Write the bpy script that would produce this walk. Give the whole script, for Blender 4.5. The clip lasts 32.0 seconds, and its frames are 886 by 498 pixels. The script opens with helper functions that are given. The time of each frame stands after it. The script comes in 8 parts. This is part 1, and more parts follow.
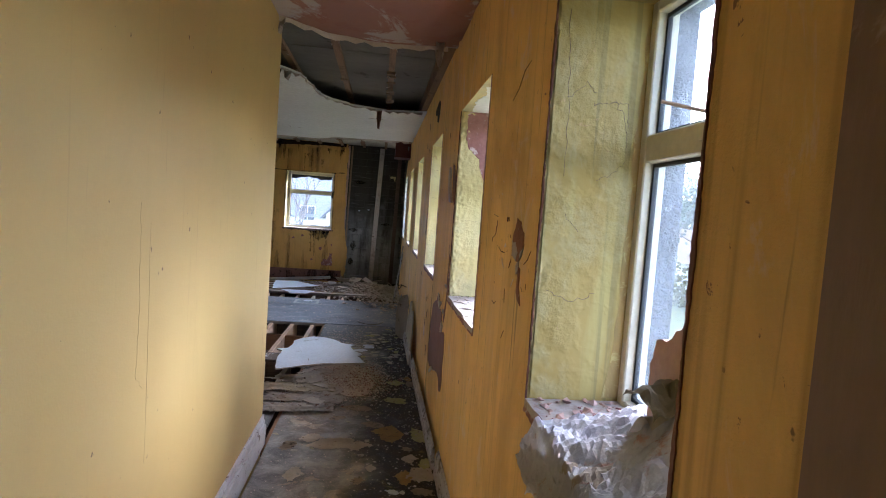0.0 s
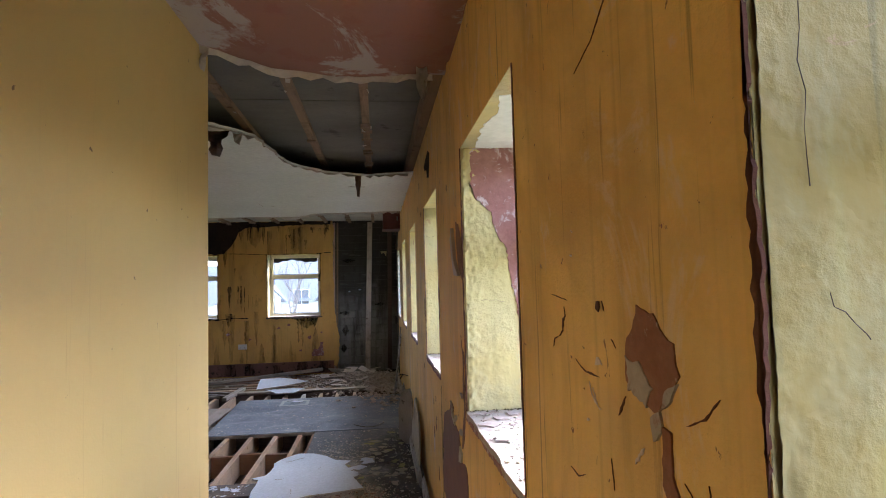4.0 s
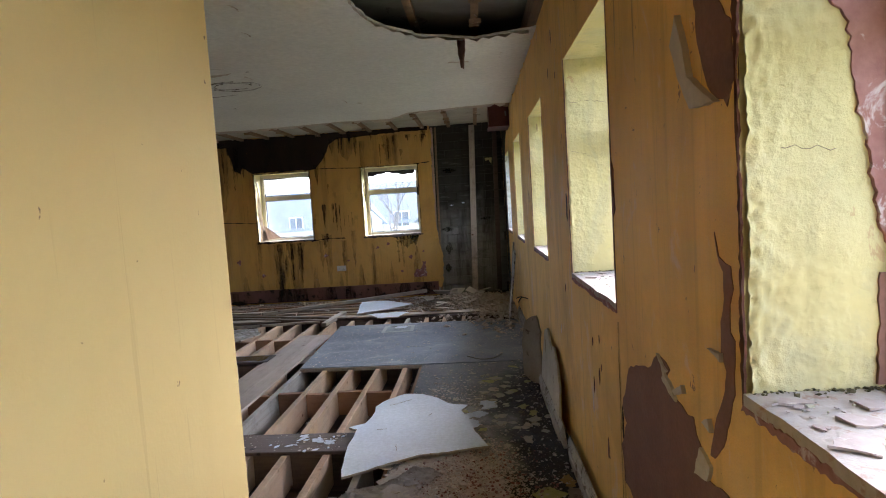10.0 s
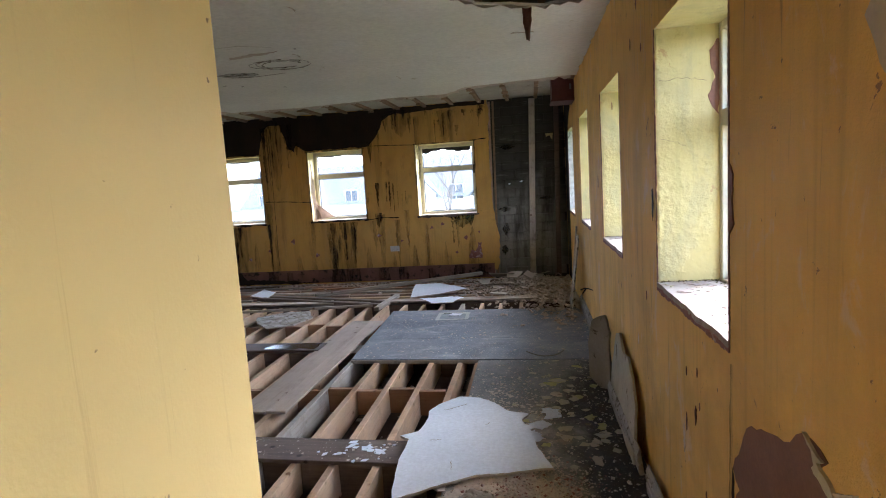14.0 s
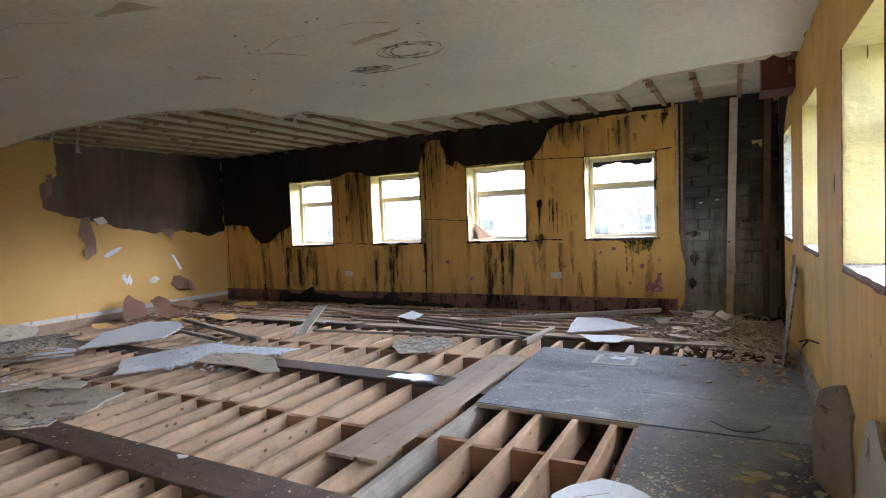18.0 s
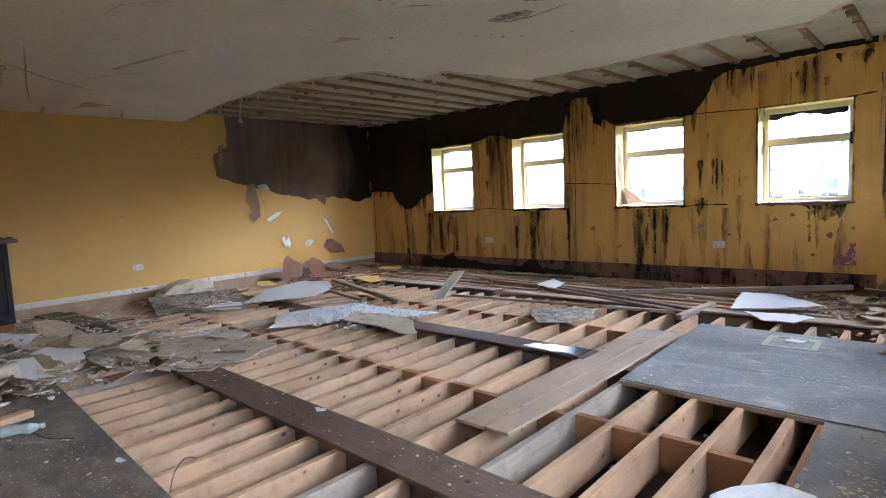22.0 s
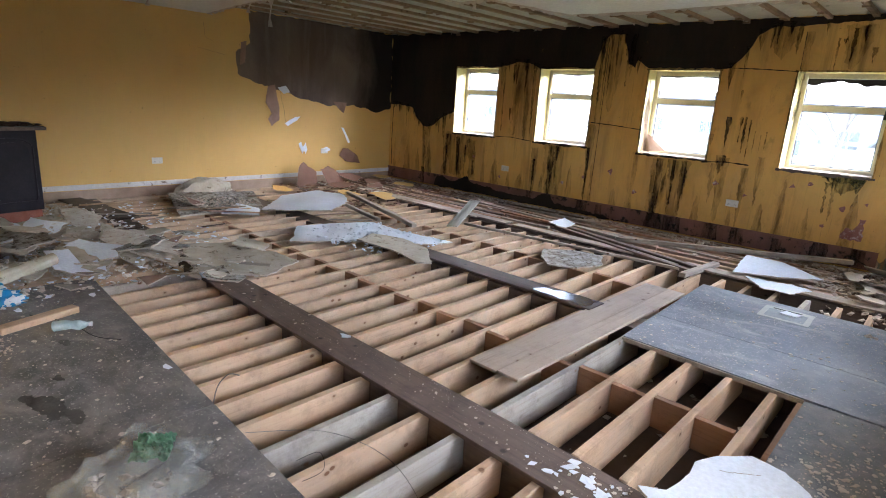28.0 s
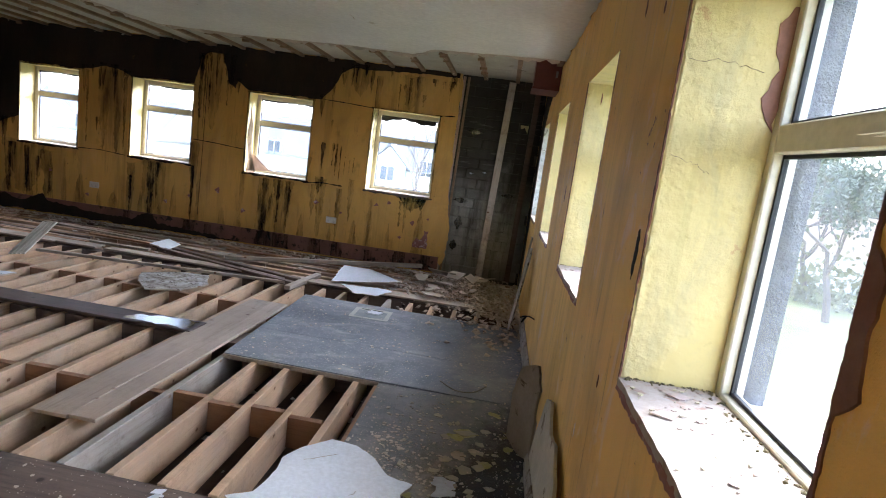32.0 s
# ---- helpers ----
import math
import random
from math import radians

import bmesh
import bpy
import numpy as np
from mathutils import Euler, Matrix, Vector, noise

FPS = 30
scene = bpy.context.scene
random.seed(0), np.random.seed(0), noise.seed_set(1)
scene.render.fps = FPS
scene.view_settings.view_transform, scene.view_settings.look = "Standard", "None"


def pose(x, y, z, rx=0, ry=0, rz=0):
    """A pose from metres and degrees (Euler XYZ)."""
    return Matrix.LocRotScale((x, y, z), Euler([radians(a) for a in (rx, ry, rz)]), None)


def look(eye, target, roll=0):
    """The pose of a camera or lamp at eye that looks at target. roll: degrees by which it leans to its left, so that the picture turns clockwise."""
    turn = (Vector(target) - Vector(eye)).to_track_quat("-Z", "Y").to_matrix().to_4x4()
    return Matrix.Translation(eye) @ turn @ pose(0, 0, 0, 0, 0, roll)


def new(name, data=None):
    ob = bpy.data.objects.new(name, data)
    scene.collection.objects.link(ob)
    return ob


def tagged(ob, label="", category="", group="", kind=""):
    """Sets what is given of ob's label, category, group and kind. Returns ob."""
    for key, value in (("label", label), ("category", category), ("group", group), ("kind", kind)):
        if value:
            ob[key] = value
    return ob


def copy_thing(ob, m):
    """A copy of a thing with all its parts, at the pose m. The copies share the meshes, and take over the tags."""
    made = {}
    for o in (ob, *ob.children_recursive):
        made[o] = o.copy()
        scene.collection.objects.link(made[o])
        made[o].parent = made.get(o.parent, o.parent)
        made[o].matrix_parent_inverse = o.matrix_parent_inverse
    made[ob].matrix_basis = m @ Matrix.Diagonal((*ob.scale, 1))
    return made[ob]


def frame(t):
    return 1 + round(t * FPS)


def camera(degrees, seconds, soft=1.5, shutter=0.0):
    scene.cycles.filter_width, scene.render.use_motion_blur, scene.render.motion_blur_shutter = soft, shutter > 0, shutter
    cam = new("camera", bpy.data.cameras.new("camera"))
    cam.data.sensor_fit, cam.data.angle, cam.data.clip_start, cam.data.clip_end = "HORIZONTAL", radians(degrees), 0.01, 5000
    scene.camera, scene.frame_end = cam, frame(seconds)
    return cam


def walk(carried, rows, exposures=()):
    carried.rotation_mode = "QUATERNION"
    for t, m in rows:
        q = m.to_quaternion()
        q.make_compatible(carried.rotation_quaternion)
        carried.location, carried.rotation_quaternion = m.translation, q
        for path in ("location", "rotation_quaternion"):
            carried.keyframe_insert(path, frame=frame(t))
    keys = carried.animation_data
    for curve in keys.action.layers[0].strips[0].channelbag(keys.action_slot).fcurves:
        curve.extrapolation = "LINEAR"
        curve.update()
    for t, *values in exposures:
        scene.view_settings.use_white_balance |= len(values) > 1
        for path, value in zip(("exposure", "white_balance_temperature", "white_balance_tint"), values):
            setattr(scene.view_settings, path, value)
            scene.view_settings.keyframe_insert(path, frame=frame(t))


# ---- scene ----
cam = camera(76.3, 32.0, 1.0)
EXPOSURES = [(t, stops + 0.3, kelvin, tint) for t, stops, kelvin, tint in ((0, 3.33, 5300, 16), (2, 3.35, 5600, 17), (4, 3.38, 5500, 17), (6, 3.40, 4950, 17), (7, 3.41, 5100, 17), (8, 3.41, 5350, 14), (9, 3.43, 5600, 13), (10, 3.42, 5650, 13), (13, 3.64, 5600, 13), (15, 3.60, 5680, 13), (17, 3.84, 5720, 13), (18, 4.08, 5720, 13), (21, 4.22, 5720, 13), (24, 4.28, 5720, 13), (28, 4.32, 5720, 13), (30, 4.14, 5720, 13), (31, 3.96, 5720, 13), (32, 3.74, 5720, 13))]
PATH = [
    (0, (-0.413, -0.241, 1.485), (-0.187, 1.742, 1.356), 4.1),
    (0.5, (-0.399, -0.166, 1.488), (-0.194, 1.820, 1.364), 4.0),
    (1, (-0.427, -0.119, 1.496), (-0.24, 1.869, 1.396), 2.8),
    (1.5, (-0.459, 0.083, 1.466), (-0.295, 2.076, 1.411), 1.1),
    (2, (-0.441, 0.238, 1.49), (-0.275, 2.231, 1.476), -0.2),
    (2.5, (-0.435, 0.326, 1.51), (-0.243, 2.316, 1.548), -1.2),
    (3, (-0.41, 0.506, 1.504), (-0.193, 2.494, 1.558), -1.2),
    (3.5, (-0.341, 0.618, 1.522), (-0.118, 2.603, 1.609), -1.4),
    (5.5, (-0.341, 1.077, 1.485), (-0.078, 3.054, 1.637), -1.4),
    (6, (-0.362, 1.180, 1.445), (-0.098, 3.157, 1.593), -1.4),
    (6.5, (-0.409, 1.229, 1.444), (-0.173, 3.211, 1.566), -2.6),
    (7, (-0.451, 1.253, 1.476), (-0.378, 3.250, 1.572), -5.4),
    (7.5, (-0.386, 1.395, 1.477), (-0.461, 3.391, 1.572), -6.3),
    (8, (-0.344, 1.538, 1.477), (-0.477, 3.532, 1.55), -6.2),
    (8.5, (-0.344, 1.623, 1.503), (-0.488, 3.618, 1.498), -6.0),
    (9, (-0.362, 1.731, 1.49), (-0.501, 3.726, 1.447), -5.0),
    (9.5, (-0.421, 1.880, 1.421), (-0.547, 3.875, 1.333), -3.9),
    (10, (-0.467, 1.923, 1.381), (-0.59, 3.913, 1.233), -3.6),
    (10.5, (-0.468, 1.930, 1.398), (-0.59, 3.919, 1.218), -3.3),
    (11, (-0.489, 1.988, 1.372), (-0.609, 3.973, 1.16), -3.3),
    (11.5, (-0.443, 2.045, 1.351), (-0.558, 4.027, 1.111), -3.1),
    (12, (-0.392, 2.195, 1.38), (-0.506, 4.175, 1.124), -3.4),
    (12.5, (-0.414, 2.267, 1.411), (-0.545, 4.248, 1.176), -3.2),
    (13, (-0.475, 2.248, 1.401), (-0.655, 4.228, 1.182), -3.3),
    (13.5, (-0.54, 2.211, 1.453), (-0.796, 4.181, 1.22), -3.6),
    (14, (-0.524, 2.266, 1.498), (-0.84, 4.226, 1.261), -3.6),
    (14.5, (-0.382, 2.374, 1.52), (-0.728, 4.330, 1.29), -3.9),
    (16.5, (-0.37, 3.054, 1.366), (-0.732, 5.017, 1.246), -2.3),
    (17, (-0.41, 3.096, 1.363), (-0.838, 5.046, 1.251), -2.0),
    (17.5, (-0.443, 3.111, 1.363), (-1.14, 4.982, 1.261), -2.4),
    (18, (-0.474, 3.230, 1.307), (-1.393, 5.004, 1.209), -2.4),
    (18.5, (-0.446, 3.298, 1.283), (-1.522, 4.981, 1.188), -2.7),
    (19, (-0.432, 3.349, 1.255), (-1.605, 4.966, 1.165), -3.0),
    (19.5, (-0.425, 3.376, 1.219), (-1.65, 4.955, 1.135), -3.0),
    (20, (-0.414, 3.386, 1.219), (-1.676, 4.936, 1.138), -3.3),
    (20.5, (-0.451, 3.393, 1.201), (-1.734, 4.925, 1.121), -3.3),
    (21, (-0.471, 3.406, 1.203), (-1.779, 4.917, 1.112), -3.4),
    (21.5, (-0.519, 3.415, 1.222), (-1.845, 4.906, 1.082), -3.1),
    (22, (-0.569, 3.454, 1.242), (-1.903, 4.933, 1.057), -2.7),
    (22.5, (-0.567, 3.509, 1.247), (-1.908, 4.980, 1.052), -2.7),
    (23, (-0.581, 3.543, 1.218), (-1.935, 5.001, 1.023), -2.7),
    (23.5, (-0.588, 3.552, 1.232), (-1.972, 4.982, 1.039), -2.8),
    (24, (-0.602, 3.506, 1.313), (-2.021, 4.902, 1.123), -2.8),
    (24.5, (-0.632, 3.479, 1.336), (-2.103, 4.821, 1.147), -2.4),
    (26.5, (-0.71, 3.328, 1.488), (-2.215, 4.595, 1.128), 1.5),
    (27, (-0.679, 3.319, 1.496), (-2.129, 4.621, 1.048), 2.1),
    (27.5, (-0.653, 3.281, 1.503), (-2.025, 4.651, 1.013), 2.9),
    (28, (-0.633, 3.247, 1.52), (-1.926, 4.685, 1.012), 3.6),
    (28.5, (-0.603, 3.213, 1.542), (-1.813, 4.723, 1.037), 4.3),
    (29, (-0.567, 3.207, 1.549), (-1.687, 4.789, 1.055), 5.0),
    (29.5, (-0.561, 3.239, 1.572), (-1.551, 4.911, 1.097), 5.9),
    (30, (-0.563, 3.250, 1.563), (-1.404, 5.008, 1.112), 6.9),
    (30.5, (-0.537, 3.248, 1.579), (-1.25, 5.067, 1.151), 7.3),
    (31, (-0.473, 3.267, 1.563), (-1.033, 5.146, 1.167), 7.4),
    (31.5, (-0.418, 3.281, 1.546), (-0.777, 5.215, 1.185), 7.7),
    (32, (-0.391, 3.255, 1.525), (-0.567, 5.223, 1.216), 7.8),
]
walk(cam, [(t, look(eye, aim, lean)) for t, eye, aim, lean in PATH], EXPOSURES)
# ---- world and light ----
world = bpy.data.worlds.new("overcast_sky")
scene.world = world
world.use_nodes = True
wn, wl = world.node_tree.nodes, world.node_tree.links
bg = wn["Background"]
sky = wn.new("ShaderNodeTexSky")
sky.sky_type, sky.sun_disc = "NISHITA", False
sky.sun_elevation, sky.sun_rotation = radians(35), radians(45)
grey = wn.new("ShaderNodeHueSaturation")
grey.inputs["Saturation"].default_value = 0.55
wl.new(sky.outputs["Color"], grey.inputs["Color"])
wl.new(grey.outputs["Color"], bg.inputs["Color"])
bg.inputs["Strength"].default_value = 0.15
sun_data = bpy.data.lights.new("sun", "SUN")
sun_data.energy, sun_data.angle, sun_data.color = 1.3, radians(54), (1.0, 0.97, 0.92)
sun = new("sun", sun_data)
sun.matrix_world = look((60, 60, 60), (0, 0, 0))


# ---- materials ----
class Tree:
    """A small wrapper round a material's nodes."""

    def __init__(self, name):
        self.mat = bpy.data.materials.new(name)
        self.mat.use_nodes = True
        self.n, self.l = self.mat.node_tree.nodes, self.mat.node_tree.links
        self.bsdf = self.n["Principled BSDF"]
        self.coord = self.n.new("ShaderNodeTexCoord").outputs["Object"]
        self.rand = None

    def put(self, socket, value):
        if isinstance(value, (int, float)):
            socket.default_value = value
        elif isinstance(value, tuple):
            socket.default_value = (*value, 1) if len(value) == 3 and socket.type == "RGBA" else value
        else:
            self.l.new(value, socket)

    def random(self):
        if self.rand is None:
            self.rand = self.n.new("ShaderNodeObjectInfo").outputs["Random"]
        return self.rand

    def shifted(self):
        m = self.n.new("ShaderNodeVectorMath")
        m.operation = "MULTIPLY_ADD"
        c = self.n.new("ShaderNodeCombineXYZ")
        for k in range(3):
            self.l.new(self.random(), c.inputs[k])
        self.l.new(c.outputs[0], m.inputs[0])
        m.inputs[1].default_value = (37.0, 53.0, 71.0)
        self.l.new(self.coord, m.inputs[2])
        self.coord = m.outputs[0]

    def vec(self, sx=1, sy=1, sz=1):
        m = self.n.new("ShaderNodeMapping")
        m.inputs["Scale"].default_value = (sx, sy, sz)
        self.l.new(self.coord, m.inputs["Vector"])
        return m.outputs[0]

    def noise(self, scale, stretch=(1, 1, 1), detail=5, rough=0.6, warp=0.0):
        t = self.n.new("ShaderNodeTexNoise")
        self.l.new(self.vec(*stretch), t.inputs["Vector"])
        self.put(t.inputs["Scale"], scale)
        self.put(t.inputs["Detail"], detail)
        self.put(t.inputs["Roughness"], rough)
        self.put(t.inputs["Distortion"], warp)
        return t.outputs["Fac"]

    def cells(self, scale, stretch=(1, 1, 1)):
        t = self.n.new("ShaderNodeTexVoronoi")
        self.l.new(self.vec(*stretch), t.inputs["Vector"])
        self.put(t.inputs["Scale"], scale)
        return t.outputs["Distance"]

    def step(self, value, low, high, a=0.0, b=1.0):
        m = self.n.new("ShaderNodeMapRange")
        self.put(m.inputs["Value"], value)
        for k, v in (("From Min", low), ("From Max", high), ("To Min", a), ("To Max", b)):
            m.inputs[k].default_value = v
        return m.outputs["Result"]

    def calc(self, op, a, b=0.0):
        m = self.n.new("ShaderNodeMath")
        m.operation = op
        self.put(m.inputs[0], a)
        self.put(m.inputs[1], b)
        return m.outputs[0]

    def axis(self, k):
        s = self.n.new("ShaderNodeSeparateXYZ")
        self.l.new(self.coord, s.inputs[0])
        return s.outputs[k]

    def mix(self, fac, a, b):
        m = self.n.new("ShaderNodeMix")
        m.data_type = "RGBA"
        self.put(m.inputs["Factor"], fac)
        self.put(m.inputs["A"], a)
        self.put(m.inputs["B"], b)
        return m.outputs["Result"]

    def done(self, colour, rough=0.8, height=None, bump=0.3, depth=0.01, metal=0.0, spec=0.4):
        self.put(self.bsdf.inputs["Base Color"], colour)
        self.put(self.bsdf.inputs["Roughness"], rough)
        self.put(self.bsdf.inputs["Metallic"], metal)
        self.put(self.bsdf.inputs["Specular IOR Level"], spec)
        if height is not None:
            b = self.n.new("ShaderNodeBump")
            b.inputs["Strength"].default_value, b.inputs["Distance"].default_value = bump, depth
            self.l.new(height, b.inputs["Height"])
            self.l.new(b.outputs[0], self.bsdf.inputs["Normal"])
        return self.mat


def plain(name, c1, c2, scale=6.0, rough=0.8, fine=60.0, bump=0.25, stretch=(1, 1, 1), dirt=None, dirt_at=0.58, metal=0.0, depth=0.006, shift=True, spec=0.4):
    """Two tones at a large scale, grain at a small one, and flecks of dirt."""
    t = Tree(name)
    if shift:
        t.shifted()
    big, small = t.noise(scale, stretch), t.noise(fine, stretch, 4)
    col = t.mix(t.step(big, 0.35, 0.65), c1, c2)
    col = t.mix(t.step(small, 0.3, 0.7, 0.0, 0.35), col, tuple(0.55 * a for a in c1))
    if dirt:
        spots = t.noise(scale * 2.3, (1, 1, 1), 7, 0.7, 0.5)
        col = t.mix(t.step(spots, dirt_at, dirt_at + 0.07), col, dirt)
    return t.done(col, rough, t.calc("ADD", small, t.calc("MULTIPLY", big, 0.6)), bump, depth, metal, spec)


def painted_wall(name, streaks=0.0, grime=0.25, peel=0.0, mould=0.0, c1=(0.71, 0.415, 0.105), c2=(0.76, 0.49, 0.155), rough_wear=0.12, relief=0.35, drips=0.0):
    """Ochre wall paint with roller streaks, runs, chips down to pink plaster and damp stains."""
    t = Tree(name)
    tone = t.noise(0.8, (1, 1, 0.6), 3)
    runs = t.noise(7.0, (1, 1, 0.09), 4, 0.6, 0.2)
    fine = t.noise(120.0, (1, 1, 1), 3)
    col = t.mix(t.step(tone, 0.35, 0.68), c1, c2)
    col = t.mix(t.step(runs, 0.52, 0.72, 0.0, 0.25 * grime), col, (0.36, 0.20, 0.05))
    pale = t.noise(2.2, (1, 1, 0.5), 6, 0.68, 0.6)
    col = t.mix(t.step(pale, 0.54, 0.74, 0.0, rough_wear), col, (0.60, 0.42, 0.24))
    deep = t.noise(1.5, (1, 1, 0.7), 7, 0.7, 0.9)
    col = t.mix(t.step(deep, 0.52, 0.70, 0.0, 1.2 * rough_wear), col, tuple(0.62 * a for a in c1))
    scuff = t.noise(14.0, (1, 1, 0.25), 8, 0.78, 1.0)
    col = t.mix(t.step(scuff, 0.66, 0.72, 0.0, rough_wear), col, (0.68, 0.58, 0.46))
    wash = t.noise(4.5, (1, 1, 0.10), 5, 0.6, 0.3)
    area = t.step(t.noise(0.9, (1, 1, 0.8), 4, 0.6, 0.5), 0.44, 0.62)
    col = t.mix(t.calc("MULTIPLY", area, t.step(wash, 0.50, 0.62, 0.0, 0.4 * grime)), col, (0.32, 0.17, 0.05))
    line = t.noise(34.0, (1, 1, 0.035), 4, 0.6, 0.5)
    col = t.mix(t.calc("MULTIPLY", area, t.step(line, 0.62, 0.67, 0.0, 1.2 * grime)), col, (0.17, 0.085, 0.03))
    if grime > 0.3:
        cloud = t.noise(1.3, (1, 1, 0.8), 7, 0.65, 0.8)
        col = t.mix(t.step(cloud, 0.47, 0.64, 0.0, 0.42), col, (0.46, 0.23, 0.05))
        rub = t.noise(4.5, (1, 1, 0.6), 7, 0.7, 1.3)
        col = t.mix(t.step(rub, 0.575, 0.63, 0.0, 0.38), col, (0.76, 0.62, 0.46))
        fleck = t.noise(19.0, (1, 1, 0.8), 5, 0.7, 0.6)
        col = t.mix(t.step(fleck, 0.665, 0.685, 0.0, 0.85), col, (0.20, 0.085, 0.05))
    graze = t.noise(38.0, (1, 1, 0.35), 6, 0.8, 1.5)
    col = t.mix(t.step(graze, 0.67, 0.70, 0.0, 1.6 * rough_wear), col, (0.70, 0.55, 0.33))
    chips = t.noise(9.0, (1, 1, 0.7), 8, 0.75, 0.8)
    chip = t.step(chips, 0.70 - peel, 0.715 - peel)
    col = t.mix(chip, col, (0.27, 0.115, 0.09))
    specks = t.step(t.noise(26.0, (1, 1, 1), 3, 0.5), 0.735, 0.76)
    col = t.mix(t.calc("MULTIPLY", specks, 0.8), col, (0.10, 0.055, 0.035))
    if drips:
        thin = t.noise(26.0, (1, 1, 0.02), 3, 0.5, 0.1)
        col = t.mix(t.step(thin, 0.56, 0.68, 0.0, drips), col, (0.42, 0.24, 0.06))
    if streaks:
        soft = t.noise(2.2, (1, 1, 0.3), 6, 0.68, 0.5)
        col = t.mix(t.step(soft, 0.46, 0.66, 0.0, 0.5 * streaks), col, (0.21, 0.105, 0.045))
        rust = t.noise(11.0, (1, 1, 0.22), 6, 0.7, 0.4)
        col = t.mix(t.step(rust, 0.58, 0.68, 0.0, 0.5 * streaks), col, (0.16, 0.06, 0.035))
        drip = t.noise(5.0, (1, 1, 0.05), 6, 0.62, 0.15)
        where = t.noise(0.75, (1, 1, 0.55), 3, 0.5)
        mask = t.calc("MULTIPLY", t.step(drip, 0.54, 0.68), t.step(where, 0.44, 0.62))
        col = t.mix(t.calc("MULTIPLY", mask, streaks), col, (0.020, 0.013, 0.008))
        blotch = t.noise(3.4, (1, 1, 0.6), 7, 0.7, 0.4)
        col = t.mix(t.step(blotch, 0.60, 0.74, 0.0, 0.6 * streaks), col, (0.12, 0.075, 0.02))
    if mould:
        green = t.noise(4.0, (1, 1, 0.8), 7, 0.7)
        col = t.mix(t.step(green, 0.62, 0.72, 0.0, mould), col, (0.10, 0.10, 0.015))
    h = t.calc("ADD", t.calc("MULTIPLY", chip, -0.9), t.calc("ADD", fine, t.calc("MULTIPLY", pale, 1.4)))
    return t.done(col, t.step(tone, 0.3, 0.7, 0.5, 0.75), h, relief, 0.006, 0, 0.35)


def timber(name, c1, c2, along=1, rough=0.75, knots=(0.12, 0.05, 0.02), grime=0.0, spec=0.3, bleached=0.0):
    t = Tree(name)
    t.shifted()
    st = [14.0, 14.0, 14.0]
    st[along] = 0.8
    grain = t.noise(3.0, tuple(st), 6, 0.65, 0.6)
    tone = t.noise(1.3, (1, 1, 1), 2)
    col = t.mix(t.step(grain, 0.35, 0.65), c1, c2)
    col = t.mix(t.step(t.random(), 0, 1, 0.0, 0.45), col, tuple(0.62 * a for a in c2))
    col = t.mix(t.step(tone, 0.4, 0.7, 0.0, 0.35), col, tuple(0.5 * a for a in c1))
    if bleached:
        col = t.mix(t.calc("MULTIPLY", t.step(t.random(), 0.95, 0.98), bleached), col, t.mix(grain, (0.60, 0.56, 0.50), (0.46, 0.43, 0.39)))
        dust = t.noise(2.4, (1, 1, 1), 7, 0.7)
        col = t.mix(t.step(dust, 0.5, 0.68, 0.0, 0.45), col, (0.42, 0.36, 0.30))
    col = t.mix(t.step(grain, 0.60, 0.66, 0.0, 0.3), col, tuple(0.5 * a for a in c2))
    kn = t.cells(6.0, (1.0, 1.0, 1.4))
    col = t.mix(t.step(kn, 0.10, 0.16, 0.55, 0.0), col, tuple(0.6 * a for a in c2))
    col = t.mix(t.step(kn, 0.07, 0.10, 0.85, 0.0), col, knots)
    fine = t.noise(70.0, (1, 1, 1), 4, 0.7)
    col = t.mix(t.step(fine, 0.60, 0.70, 0.0, 0.35), col, tuple(0.4 * a for a in c2))
    if grime:
        g = t.noise(5.0, (1, 1, 1), 8, 0.75)
        col = t.mix(t.step(g, 0.5, 0.68, 0.0, grime), col, (0.05, 0.035, 0.028))
    return t.done(col, rough, grain, 0.3, 0.004, 0, spec)


M_WALL = painted_wall("ochre_paint", 0.0, 0.5, 0.015, 0.15, (0.84, 0.51, 0.125), (0.88, 0.58, 0.175), 0.30, drips=0.25)
M_WALL_NEAR = painted_wall("run_stained_ochre_paint", 0.0, 0.95, -0.03, 0.1, (0.80, 0.50, 0.13), (0.84, 0.57, 0.19), 0.30, drips=0.6)
M_WALL_FAR = painted_wall("stained_ochre_paint", 0.5, 0.30, 0.02, 0.3, (0.66, 0.378, 0.094), (0.70, 0.44, 0.135), 0.3)
M_WALL_LEFT = painted_wall("smooth_ochre_paint", 0.0, 0.05, -0.06, 0.0, (0.63, 0.395, 0.125), (0.66, 0.43, 0.15), 0.10, 0.12)
M_WALL_HALL = painted_wall("pale_ochre_paint", 0.0, 0.12, -0.05, 0.0, (0.56, 0.388, 0.13), (0.595, 0.425, 0.162), 0.10, 0.10)


